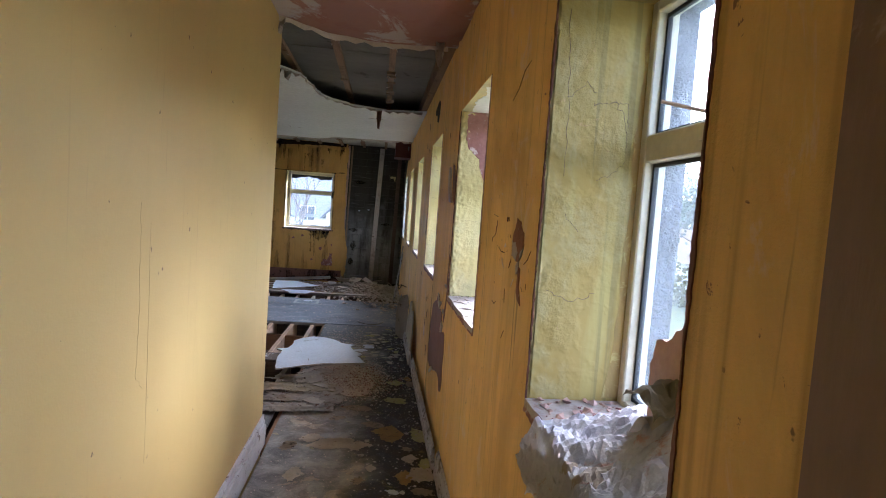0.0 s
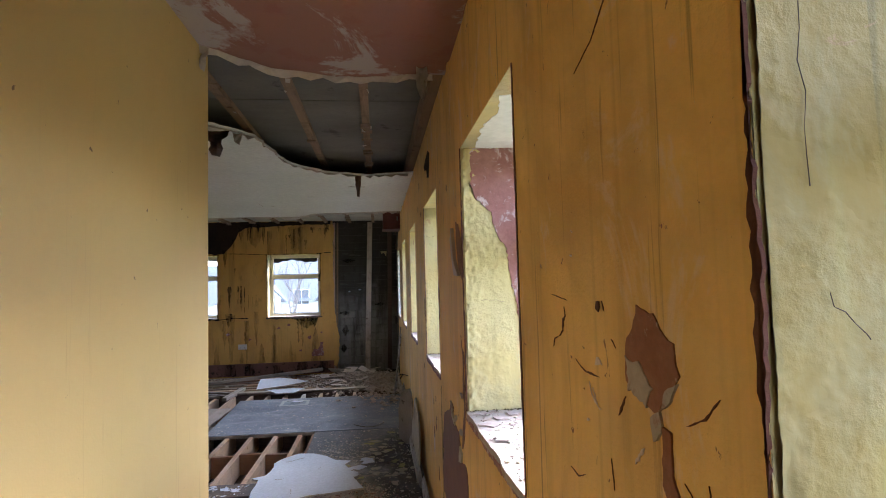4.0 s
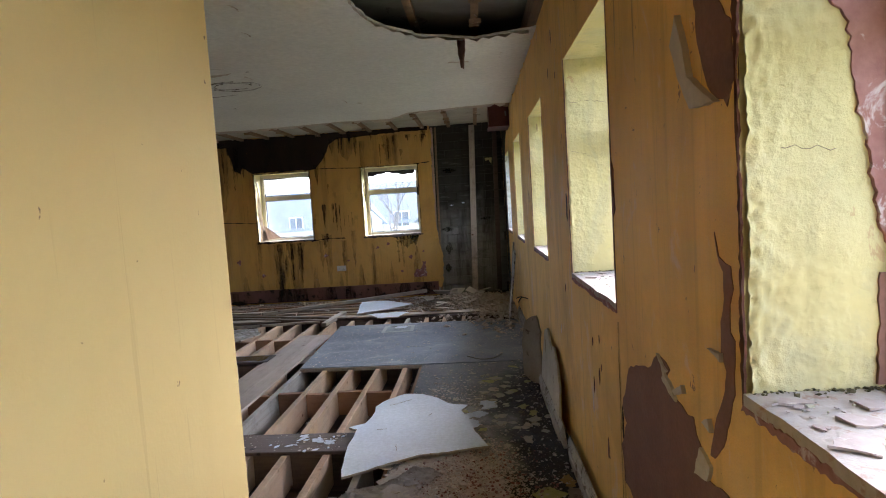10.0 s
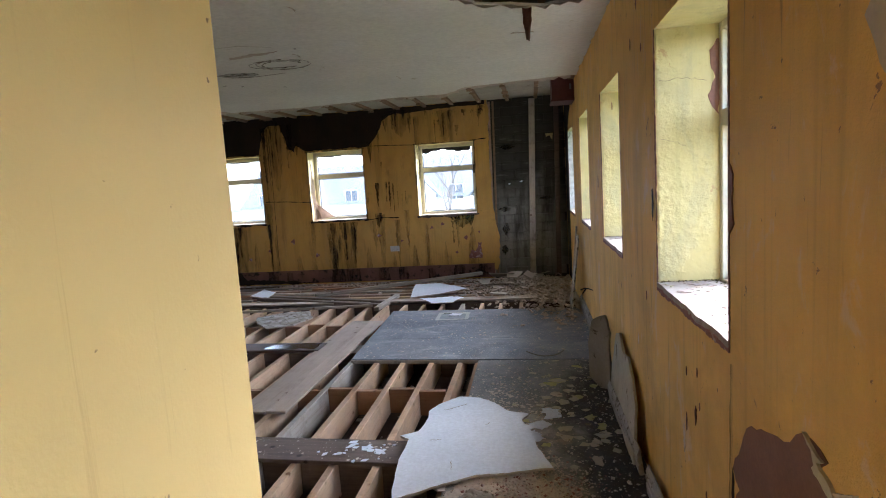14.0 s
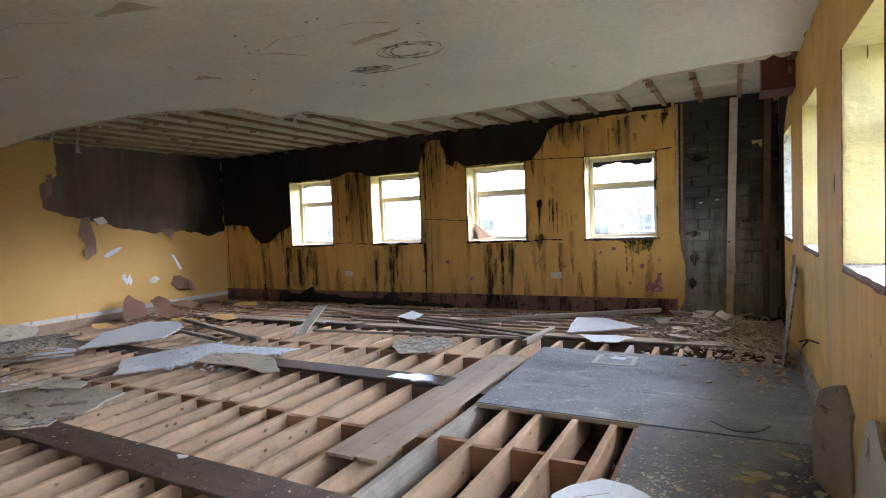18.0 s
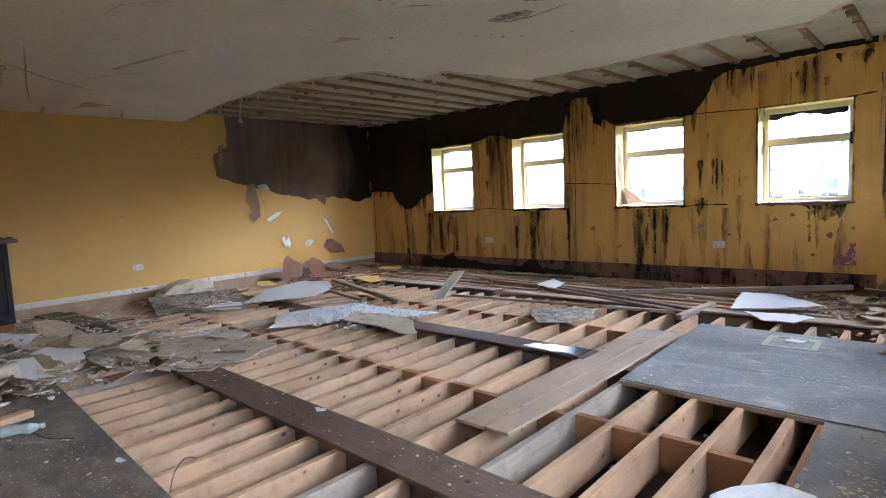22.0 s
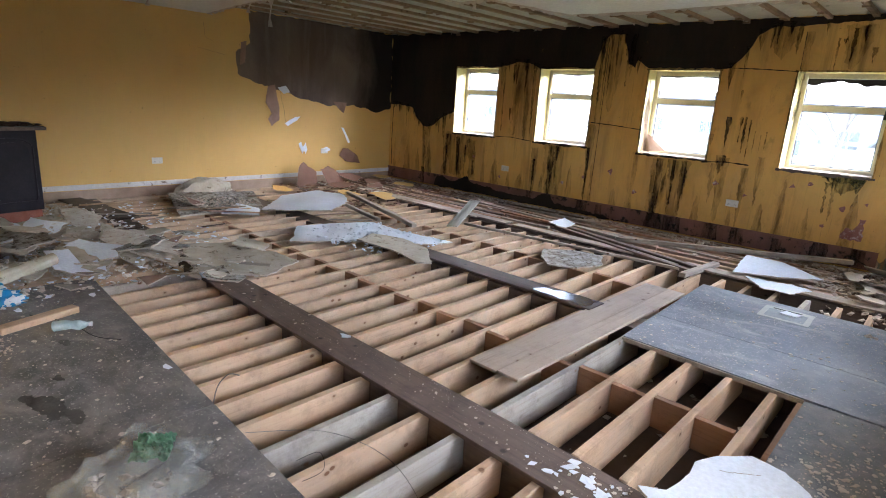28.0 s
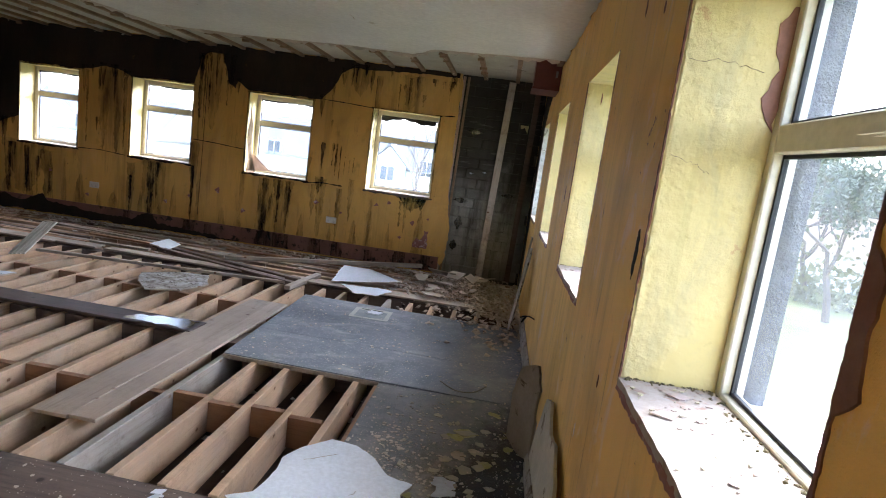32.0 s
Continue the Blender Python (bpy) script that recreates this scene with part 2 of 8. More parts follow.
def reveal_paint(name, c1, c2, old=0.0):
    """Lumpy pale yellow paint with runs, cobweb-thin drips and chipped spots."""
    t = Tree(name)
    tone = t.noise(3.0, (1, 1, 1), 5)
    lumps = t.noise(22.0, (1, 1, 1), 6, 0.65)
    runs = t.noise(9.0, (1, 1, 0.12), 4)
    col = t.mix(t.step(tone, 0.35, 0.65), c1, c2)
    col = t.mix(t.step(runs, 0.52, 0.72, 0.0, 0.4 + 0.2 * old), col, (0.46, 0.42, 0.17))
    drips = t.noise(30.0, (1, 1, 0.02), 3, 0.5, 0.1)
    col = t.mix(t.step(drips, 0.57, 0.64, 0.0, 0.12 + 0.5 * old), col, (0.20, 0.17, 0.06))
    grey = t.noise(5.0, (1, 1, 0.6), 6, 0.7, 0.6)
    col = t.mix(t.step(grey, 0.48, 0.62, 0.0, 0.6), col, (0.40, 0.35, 0.19))
    chips = t.noise(6.0, (1, 1, 1), 8, 0.72, 0.5)
    col = t.mix(t.step(chips, 0.65, 0.67, 0.0, 0.7), col, (0.42, 0.26, 0.13))
    col = t.mix(t.step(t.noise(13.0, (1, 1, 1), 8, 0.8), 0.58, 0.68, 0.0, 0.55), col, (0.36, 0.29, 0.11))
    return t.done(col, 0.6, t.calc("ADD", t.calc("MULTIPLY", lumps, t.step(tone, 0.42, 0.60, 0.15, 2.2)), t.calc("MULTIPLY", tone, 1.2)), 0.36, 0.014)


M_PALE = reveal_paint("pale_yellow_paint", (0.53, 0.43, 0.175), (0.56, 0.47, 0.23))
# first window's reveal: more runs and drips, its weaker light darkened into the colour
M_REVEAL_DIM = reveal_paint("grimy_shaded_yellow_paint", (0.36, 0.26, 0.07), (0.335, 0.25, 0.08), 1.0)
M_PINK = plain("pink_plaster", (0.27, 0.115, 0.095), (0.36, 0.18, 0.16), 7, 0.85, 50, 0.4, dirt=(0.50, 0.40, 0.39), dirt_at=0.55, shift=False)
M_PIER = plain("purple_brown_stained_board", (0.30, 0.20, 0.16), (0.21, 0.14, 0.115), 3, 0.6, 70, 0.2, shift=False, stretch=(1, 1, 0.2), dirt=(0.40, 0.33, 0.30), dirt_at=0.66)
M_BROWN = plain("brown_old_paint", (0.19, 0.085, 0.055), (0.25, 0.12, 0.085), 4, 0.7, 70, 0.2, shift=False)
M_GREYBROWN = plain("damp_grey_plaster", (0.165, 0.118, 0.094), (0.09, 0.062, 0.05), 2.0, 0.85, 40, 0.25, stretch=(1, 1, 0.35), shift=False, dirt=(0.035, 0.025, 0.02), dirt_at=0.60)
M_MOULD = plain("black_mould", (0.012, 0.009, 0.007), (0.035, 0.022, 0.012), 3.0, 0.9, 40, 0.3, stretch=(1, 1, 0.3), shift=False, dirt=(0.12, 0.065, 0.015), dirt_at=0.66)


def stain(name, dark, light, low, high, amount):
    """Runs with broken, soft edges that let the paint below show through."""
    t = Tree(name)
    m, clear = t.n.new("ShaderNodeMixShader"), t.n.new("ShaderNodeBsdfTransparent")
    run = t.noise(16.0, (1, 1, 0.12), 6, 0.7, 0.3)
    blot = t.noise(7.0, (1, 1, 0.5), 7, 0.75)
    t.put(m.inputs[0], t.calc("MULTIPLY", t.step(run, low, high, 0.1 * amount, amount), t.step(blot, 0.33, 0.52, 0.25, 1.0)))
    t.l.new(clear.outputs[0], m.inputs[1])
    t.l.new(t.bsdf.outputs[0], m.inputs[2])
    t.done(t.mix(blot, dark, light), 0.85)
    t.l.new(m.outputs[0], t.n["Material Output"].inputs["Surface"])
    return t.mat


M_DRIP = stain("black_damp_run", (0.045, 0.027, 0.014), (0.014, 0.010, 0.006), 0.34, 0.60, 0.92)
M_RUN = stain("brown_damp_run", (0.12, 0.06, 0.025), (0.06, 0.032, 0.014), 0.40, 0.66, 0.65)
M_ALGAE = stain("green_algae", (0.09, 0.085, 0.012), (0.045, 0.045, 0.01), 0.38, 0.60, 0.8)


def damp_plaster():
    """Grey-brown damp plaster, streaked, turning black towards the corner of the room."""
    t = Tree("damp_grey_wall")
    big, runs, fine = t.noise(1.4, (1, 1, 0.5), 5, 0.6, 0.5), t.noise(9.0, (1, 1, 0.10), 5, 0.65), t.noise(45.0, (1, 1, 1), 4)
    col = t.mix(t.step(big, 0.36, 0.64), (0.205, 0.155, 0.130), (0.125, 0.092, 0.076))
    col = t.mix(t.step(runs, 0.52, 0.68, 0.0, 0.35), col, (0.27, 0.22, 0.19))
    col = t.mix(t.step(fine, 0.4, 0.7, 0.0, 0.3), col, (0.09, 0.065, 0.052))
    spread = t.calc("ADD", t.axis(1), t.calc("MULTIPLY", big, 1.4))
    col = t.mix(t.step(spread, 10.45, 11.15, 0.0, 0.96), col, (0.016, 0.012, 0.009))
    return t.done(col, 0.85, t.calc("ADD", fine, runs), 0.25, 0.006)


M_DAMP = damp_plaster()
M_CEIL = plain("white_ceiling_paint", (0.83, 0.82, 0.77), (0.74, 0.73, 0.68), 0.9, 0.85, 30, 0.15, shift=False, dirt=(0.50, 0.45, 0.36), dirt_at=0.66)


def stained_ceiling():
    t = Tree("pink_stained_ceiling_paint")
    a, b = t.noise(1.6, (1, 1, 1), 8, 0.7, 0.8), t.noise(4.0, (1, 1, 1), 6, 0.7)
    col = t.mix(t.step(a, 0.44, 0.47), (0.42, 0.36, 0.33), (0.29, 0.14, 0.105))
    col = t.mix(t.step(b, 0.55, 0.62, 0.0, 0.6), col, (0.27, 0.11, 0.08))
    return t.done(col, 0.8, a, 0.5, 0.01)


M_CEIL_PINK = stained_ceiling()
M_BOARD = plain("plasterboard_face", (0.82, 0.87, 0.95), (0.76, 0.81, 0.89), 3.0, 0.85, 50, 0.12, dirt=(0.50, 0.46, 0.40), dirt_at=0.68)
M_BOARD_GREY = plain("dusty_plasterboard", (0.60, 0.55, 0.45), (0.45, 0.40, 0.31), 4.0, 0.9, 40, 0.3, dirt=(0.20, 0.155, 0.11), dirt_at=0.58)
M_BOARD_DIRTY = plain("mottled_plasterboard", (0.50, 0.49, 0.46), (0.22, 0.18, 0.14), 9.0, 0.9, 40, 0.3, dirt=(0.09, 0.065, 0.045), dirt_at=0.52)
M_GYPSUM = plain("gypsum_rubble", (0.70, 0.64, 0.55), (0.54, 0.45, 0.36), 9.0, 0.95, 60, 0.4, dirt=(0.38, 0.25, 0.18), dirt_at=0.58)
M_FLAKE = plain("paint_flakes", (0.56, 0.50, 0.32), (0.46, 0.42, 0.36), 14.0, 0.85, 60, 0.2, dirt=(0.20, 0.11, 0.06), dirt_at=0.60)
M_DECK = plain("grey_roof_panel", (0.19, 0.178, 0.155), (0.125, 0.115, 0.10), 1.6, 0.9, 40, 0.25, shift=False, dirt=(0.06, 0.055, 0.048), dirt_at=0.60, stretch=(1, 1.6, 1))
M_DECK_FAR = plain("pale_roof_panel", (0.50, 0.47, 0.40), (0.36, 0.335, 0.28), 1.9, 0.9, 40, 0.25, shift=False, dirt=(0.10, 0.085, 0.06), dirt_at=0.62)
M_BATTEN = timber("roof_batten_wood", (0.38, 0.25, 0.155), (0.27, 0.18, 0.115), 1, 0.8, grime=0.55)
M_JOIST = timber("pale_pine", (0.70, 0.50, 0.335), (0.60, 0.42, 0.275), 1, 0.75, (0.16, 0.07, 0.03), grime=0.3, bleached=0.8)
M_JOIST_PALE = timber("whitened_pine", (0.55, 0.515, 0.46), (0.46, 0.42, 0.365), 1, 0.8, (0.30, 0.20, 0.13), grime=0.35)
M_NOGGIN = timber("red_pine", (0.47, 0.27, 0.16), (0.40, 0.22, 0.13), 0, 0.75, (0.16, 0.07, 0.03), grime=0.25)
M_DARKWOOD = timber("dark_old_wood", (0.21, 0.15, 0.118), (0.135, 0.095, 0.075), 0, 0.6, (0.02, 0.012, 0.01), grime=0.5, spec=0.4)
M_WETWOOD = timber("wet_dark_wood", (0.15, 0.095, 0.07), (0.095, 0.06, 0.046), 0, 0.6, (0.02, 0.012, 0.01), grime=0.5, spec=0.5)
M_WET = plain("standing_wet", (0.03, 0.024, 0.02), (0.05, 0.04, 0.034), 6, 0.2, 30, 0.15, spec=0.5)
M_REDWOOD = timber("red_brown_old_wood", (0.58, 0.40, 0.31), (0.44, 0.30, 0.23), 0, 0.5, (0.02, 0.012, 0.01), grime=0.5)
M_PLY = timber("weathered_plywood", (0.60, 0.49, 0.39), (0.51, 0.41, 0.32), 1, 0.65, (0.20, 0.12, 0.09), grime=0.18)
M_STUD = timber("pale_old_stud", (0.66, 0.58, 0.50), (0.50, 0.42, 0.35), 2, 0.8, grime=0.6)
M_GREYWOOD = timber("grey_weathered_wood", (0.52, 0.45, 0.38), (0.36, 0.31, 0.26), 1, 0.8, grime=0.35)


def sheet_floor(name, c1, c2, dust, wet, at):
    """Dark sheet flooring with dust, pale crumbs and damp."""
    t = Tree(name)
    big, mid, small = t.noise(0.9, (1, 1, 1), 4), t.noise(5.0, (1, 1, 1), 8, 0.72, 0.3), t.noise(55.0, (1, 1, 1), 5, 0.7)
    col = t.mix(t.step(big, 0.4, 0.62), c1, c2)
    col = t.mix(t.step(mid, at, at + 0.17, 0.0, 0.75), col, dust)
    smear = t.noise(2.0, (1, 2.2, 1), 7, 0.72, 0.8)
    col = t.mix(t.step(smear, 0.52, 0.66, 0.0, 0.45), col, tuple(1.15 * a for a in dust))
    damp = t.noise(1.4, (1, 1, 1), 6, 0.65, 0.5)
    col = t.mix(t.step(damp, 0.54, 0.68, 0.0, 0.5), col, tuple(0.45 * a for a in c1))
    col = t.mix(t.step(small, 0.58, 0.66, 0.0, 0.8), col, tuple(min(0.6, 1.7 * a) for a in dust))
    return t.done(col, t.step(mid, 0.3, 0.65, wet, 0.9), t.calc("ADD", small, mid), 0.25, 0.004, 0, 0.5)


def hall_floor():
    """Old sheet flooring: worn grey in the passage, wet and black along the window wall, with tan and olive remnants."""
    t = Tree("wet_black_flooring")
    big, mid, small = t.noise(1.6, (1, 1, 1), 6, 0.65, 0.4), t.noise(6.0, (1, 1, 1), 8, 0.75, 0.4), t.noise(60.0, (1, 1, 1), 6, 0.75)
    grey = t.mix(t.step(mid, 0.36, 0.62), (0.12, 0.112, 0.105), (0.46, 0.43, 0.39))
    grey = t.mix(t.step(big, 0.50, 0.62, 0.0, 0.7), grey, (0.17, 0.115, 0.075))
    tan = t.noise(3.2, (1, 1, 1), 8, 0.66, 0.8)
    grey = t.mix(t.step(tan, 0.575, 0.595, 0.0, 0.75), grey, t.mix(t.step(mid, 0.35, 0.65), (0.36, 0.27, 0.18), (0.66, 0.57, 0.45)))
    wet = t.mix(t.step(mid, 0.45, 0.70), (0.012, 0.010, 0.008), (0.075, 0.055, 0.035))
    olive = t.noise(4.1, (1, 1.2, 1), 8, 0.7, 0.6)
    wet = t.mix(t.step(olive, 0.63, 0.66, 0.0, 0.8), wet, (0.22, 0.165, 0.05))
    crumb = t.noise(24.0, (1, 1, 1), 6, 0.7, 0.3)
    wet = t.mix(t.step(crumb, 0.64, 0.68, 0.0, 0.6), wet, (0.30, 0.22, 0.14))
    edge = t.calc("ADD", t.axis(0), t.calc("MULTIPLY", big, 0.9))
    col = t.mix(t.step(edge, -0.10, 0.12), grey, wet)
    dry = t.mix(t.step(mid, 0.40, 0.62), (0.13, 0.135, 0.145), (0.27, 0.265, 0.255))
    where = t.calc("ADD", t.calc("SUBTRACT", t.axis(1), t.calc("MULTIPLY", t.axis(0), 1.6)), t.calc("MULTIPLY", mid, 1.6))
    col = t.mix(t.step(where, 7.4, 7.9), col, dry)
    col = t.mix(t.step(small, 0.60, 0.66, 0.0, 0.85), col, (0.54, 0.47, 0.38))
    return t.done(col, t.step(mid, 0.35, 0.6, 0.42, 0.85), t.calc("ADD", small, t.calc("MULTIPLY", mid, 2.0)), 0.5, 0.006, 0, 0.3)


M_SHEET = sheet_floor("dark_grey_sheet_flooring", (0.165, 0.183, 0.215), (0.225, 0.243, 0.275), (0.40, 0.40, 0.41), 0.42, 0.53)
M_SHEET_NEAR = sheet_floor("brown_grey_sheet_flooring", (0.10, 0.092, 0.088), (0.19, 0.178, 0.168), (0.29, 0.27, 0.245), 0.5, 0.46)
M_SHEET_WET = hall_floor()
M_CRUMB = plain("tan_plaster_crumbs", (0.72, 0.62, 0.52), (0.50, 0.39, 0.31), 26.0, 0.9, 60, 0.4, shift=False, dirt=(0.60, 0.52, 0.42), dirt_at=0.55)
M_BLOCK_BLACK = plain("mouldy_black_block", (0.030, 0.029, 0.025), (0.055, 0.053, 0.046), 2.6, 0.95, 70, 0.6, dirt=(0.10, 0.10, 0.085), dirt_at=0.62, depth=0.012)
M_VOID = plain("dusty_subfloor", (0.13, 0.085, 0.06), (0.075, 0.05, 0.038), 3.0, 0.95, 40, 0.4, shift=False, dirt=(0.26, 0.20, 0.15), dirt_at=0.64)


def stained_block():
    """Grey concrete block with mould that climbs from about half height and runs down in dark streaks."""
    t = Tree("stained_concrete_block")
    t.coord = t.n.new("ShaderNodeNewGeometry").outputs["Position"]
    big, fine = t.noise(3.0, (1, 1, 1), 5, 0.65), t.noise(55.0, (1, 1, 1), 5, 0.7)
    col = t.mix(t.step(big, 0.35, 0.65), (0.34, 0.325, 0.29), (0.20, 0.19, 0.165))
    col = t.mix(t.step(t.random(), 0.0, 1.0, 0.0, 0.35), col, (0.20, 0.19, 0.165))
    col = t.mix(t.step(fine, 0.45, 0.7, 0.0, 0.5), col, (0.16, 0.15, 0.13))
    runs = t.noise(4.2, (1, 1, 0.10), 5, 0.6, 0.4)
    col = t.mix(t.step(runs, 0.50, 0.62, 0.0, 0.85), col, (0.040, 0.034, 0.026))
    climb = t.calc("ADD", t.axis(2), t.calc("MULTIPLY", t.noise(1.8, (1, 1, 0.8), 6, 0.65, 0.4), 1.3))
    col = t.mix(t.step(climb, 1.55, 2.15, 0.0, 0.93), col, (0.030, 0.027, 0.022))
    pale = t.noise(6.0, (0.5, 1, 3.0), 6, 0.7)
    col = t.mix(t.step(pale, 0.60, 0.72, 0.0, 0.35), col, (0.42, 0.40, 0.36))
    return t.done(col, 0.95, t.calc("ADD", fine, big), 0.6, 0.012)


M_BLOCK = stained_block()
M_MORTAR = plain("grey_mortar", (0.13, 0.12, 0.10), (0.07, 0.066, 0.055), 8.0, 0.95, 70, 0.5, shift=False)
M_RENDER = plain("dark_rough_render", (0.11, 0.11, 0.115), (0.07, 0.07, 0.075), 5.0, 0.95, 90, 0.9, shift=False, dirt=(0.14, 0.14, 0.14), dirt_at=0.62, depth=0.02)
M_UPVC = plain("yellowed_upvc", (0.60, 0.555, 0.43), (0.65, 0.61, 0.50), 3.0, 0.4, 40, 0.08, dirt=(0.30, 0.20, 0.09), dirt_at=0.66)
M_GASKET = plain("black_gasket", (0.02, 0.02, 0.022), (0.03, 0.03, 0.03), 10, 0.6, 60, 0.1)
M_WHITE = plain("white_plastic", (0.72, 0.71, 0.66), (0.64, 0.62, 0.56), 4, 0.45, 60, 0.05)
M_SKIRT = plain("chipped_white_gloss", (0.74, 0.72, 0.72), (0.60, 0.57, 0.55), 5, 0.5, 60, 0.2, dirt=(0.17, 0.12, 0.09), dirt_at=0.58)
M_SKIRT_WORN = plain("worn_grey_skirting", (0.50, 0.46, 0.43), (0.33, 0.29, 0.26), 6, 0.7, 60, 0.3, stretch=(4, 0.5, 4), dirt=(0.13, 0.095, 0.07), dirt_at=0.54)
M_BOARD_DULL = plain("dull_grey_board", (0.38, 0.33, 0.275), (0.28, 0.24, 0.20), 5, 0.9, 50, 0.3, dirt=(0.12, 0.09, 0.07), dirt_at=0.6)
M_SILL = plain("crumbling_sill_plaster", (0.43, 0.355, 0.30), (0.48, 0.415, 0.36), 9, 0.9, 45, 0.6, shift=False, dirt=(0.33, 0.22, 0.17), dirt_at=0.55)
M_BOX = plain("dark_red_duct_paint", (0.12, 0.032, 0.03), (0.16, 0.048, 0.042), 5, 0.5, 60, 0.15)
M_BLACK = plain("black_lacquer", (0.020, 0.017, 0.024), (0.030, 0.025, 0.030), 4, 0.5, 50, 0.12, spec=0.15)
M_BRICK = plain("red_brick", (0.25, 0.09, 0.06), (0.32, 0.13, 0.09), 9, 0.9, 70, 0.4)
M_FILM = plain("white_plastic_film", (0.70, 0.72, 0.72), (0.60, 0.63, 0.64), 6, 0.3, 50, 0.1)
M_PAPER = plain("printed_paper", (0.55, 0.56, 0.52), (0.47, 0.49, 0.47), 9, 0.8, 60, 0.1, dirt=(0.20, 0.22, 0.22), dirt_at=0.62)
M_LINING = plain("curled_wallpaper_back", (0.62, 0.55, 0.46), (0.52, 0.43, 0.36), 6, 0.85, 60, 0.2, dirt=(0.35, 0.22, 0.16), dirt_at=0.66)
M_PEELED = plain("peeled_pinkish_wallpaper", (0.25, 0.14, 0.10), (0.20, 0.105, 0.075), 5, 0.8, 60, 0.2)
M_WIRE = plain("grey_cable_sheath", (0.24, 0.22, 0.19), (0.19, 0.17, 0.15), 8, 0.6, 60, 0.1)
M_METAL = plain("dull_steel", (0.34, 0.34, 0.34), (0.25, 0.25, 0.25), 9, 0.45, 60, 0.1, metal=0.9)
M_GRASS = plain("rough_grass", (0.105, 0.13, 0.035), (0.16, 0.165, 0.055), 0.6, 0.95, 5, 0.6, shift=False, dirt=(0.16, 0.14, 0.07), dirt_at=0.6, depth=0.05)
M_LEAF = plain("hedge_leaf", (0.065, 0.085, 0.05), (0.095, 0.11, 0.07), 1.5, 0.8, 8, 0.2)
M_TWIG = plain("bare_twig", (0.13, 0.10, 0.08), (0.10, 0.08, 0.065), 3, 0.9, 20, 0.3)
M_HOUSE = plain("white_house_render", (0.70, 0.69, 0.66), (0.62, 0.61, 0.58), 0.7, 0.9, 10, 0.2)
M_SLATE = plain("slate_roof", (0.15, 0.155, 0.17), (0.11, 0.115, 0.13), 1.2, 0.7, 12, 0.3)
M_TILE_ROOF = plain("orange_roof", (0.24, 0.17, 0.12), (0.20, 0.14, 0.10), 1.5, 0.8, 12, 0.3)
M_PANE_DARK = plain("dark_window_glass", (0.05, 0.06, 0.08), (0.07, 0.08, 0.10), 1.0, 0.1, 10, 0.0)
M_HEDGE = plain("yellowing_hedge", (0.13, 0.13, 0.05), (0.18, 0.16, 0.08), 1.5, 0.85, 8, 0.2)
M_FARTREE = plain("hazy_far_foliage", (0.13, 0.14, 0.095), (0.19, 0.175, 0.13), 0.3, 0.9, 6, 0.2)
M_FENCE = plain("grey_fence_board", (0.16, 0.14, 0.12), (0.11, 0.10, 0.085), 2, 0.9, 20, 0.3)


def glass(name, haze):
    """Glass under a film of dirt that scatters the daylight."""
    t = Tree(name)
    t.shifted()
    n = t.n
    clear, gloss, dust = n.new("ShaderNodeBsdfTransparent"), n.new("ShaderNodeBsdfGlossy"), n.new("ShaderNodeBsdfTranslucent")
    gloss.inputs["Roughness"].default_value = 0.03
    dust.inputs["Color"].default_value = (0.42, 0.47, 0.54, 1)
    one, two = n.new("ShaderNodeMixShader"), n.new("ShaderNodeMixShader")
    spots, runs = t.noise(24.0, (1, 1, 1), 7, 0.75), t.noise(4.0, (1, 1, 0.2), 5)
    t.put(one.inputs[0], t.calc("ADD", t.step(spots, 0.45, 0.75, 0.2 * haze, haze), t.step(runs, 0.40, 0.65, 0.0, 0.8 * haze)))
    t.l.new(clear.outputs[0], one.inputs[1])
    t.l.new(dust.outputs[0], one.inputs[2])
    two.inputs[0].default_value = 0.05
    t.l.new(one.outputs[0], two.inputs[1])
    t.l.new(gloss.outputs[0], two.inputs[2])
    t.l.new(two.outputs[0], n["Material Output"].inputs["Surface"])
    return t.mat


def film():
    t = Tree("clear_plastic_film")
    n = t.n
    clear = n.new("ShaderNodeBsdfTransparent")
    m = n.new("ShaderNodeMixShader")
    t.put(m.inputs[0], t.step(t.noise(9.0, (1, 1, 1), 5), 0.35, 0.75, 0.04, 0.34))
    t.l.new(clear.outputs[0], m.inputs[1])
    t.l.new(t.bsdf.outputs[0], m.inputs[2])
    t.done((0.62, 0.64, 0.60), 0.22)
    t.l.new(m.outputs[0], n["Material Output"].inputs["Surface"])
    return t.mat


M_GLASS, M_GLASS_FOUL, M_CLEARBAG = glass("dirty_window_glass", 0.052), glass("fouled_window_glass", 0.13), film()


# ---- building helpers ----
def mesh_object(name, bm, material, parent=None, label=""):
    data = bpy.data.meshes.new(name)
    bm.normal_update()
    bm.to_mesh(data)
    bm.free()
    for m in material if isinstance(material, (list, tuple)) else (material,):
        data.materials.append(m)
    ob = new(name, data)
    if parent is not None:
        ob.parent = parent
    if label:
        ob["label"] = label
    return ob


def part(name, bm, material, parent, label=""):
    return mesh_object(name, bm, material, parent, label)


def same_part(name, data, m, parent):
    """One more object on a mesh that exists."""
    ob = new(name, data)
    ob.parent = parent
    ob.matrix_basis = m
    return ob


def holder(name, at=(0, 0, 0), turn=(0, 0, 0)):
    ob = new(name)
    ob.matrix_basis = pose(*at, *turn)
    ob.empty_display_size = 0.1
    return ob


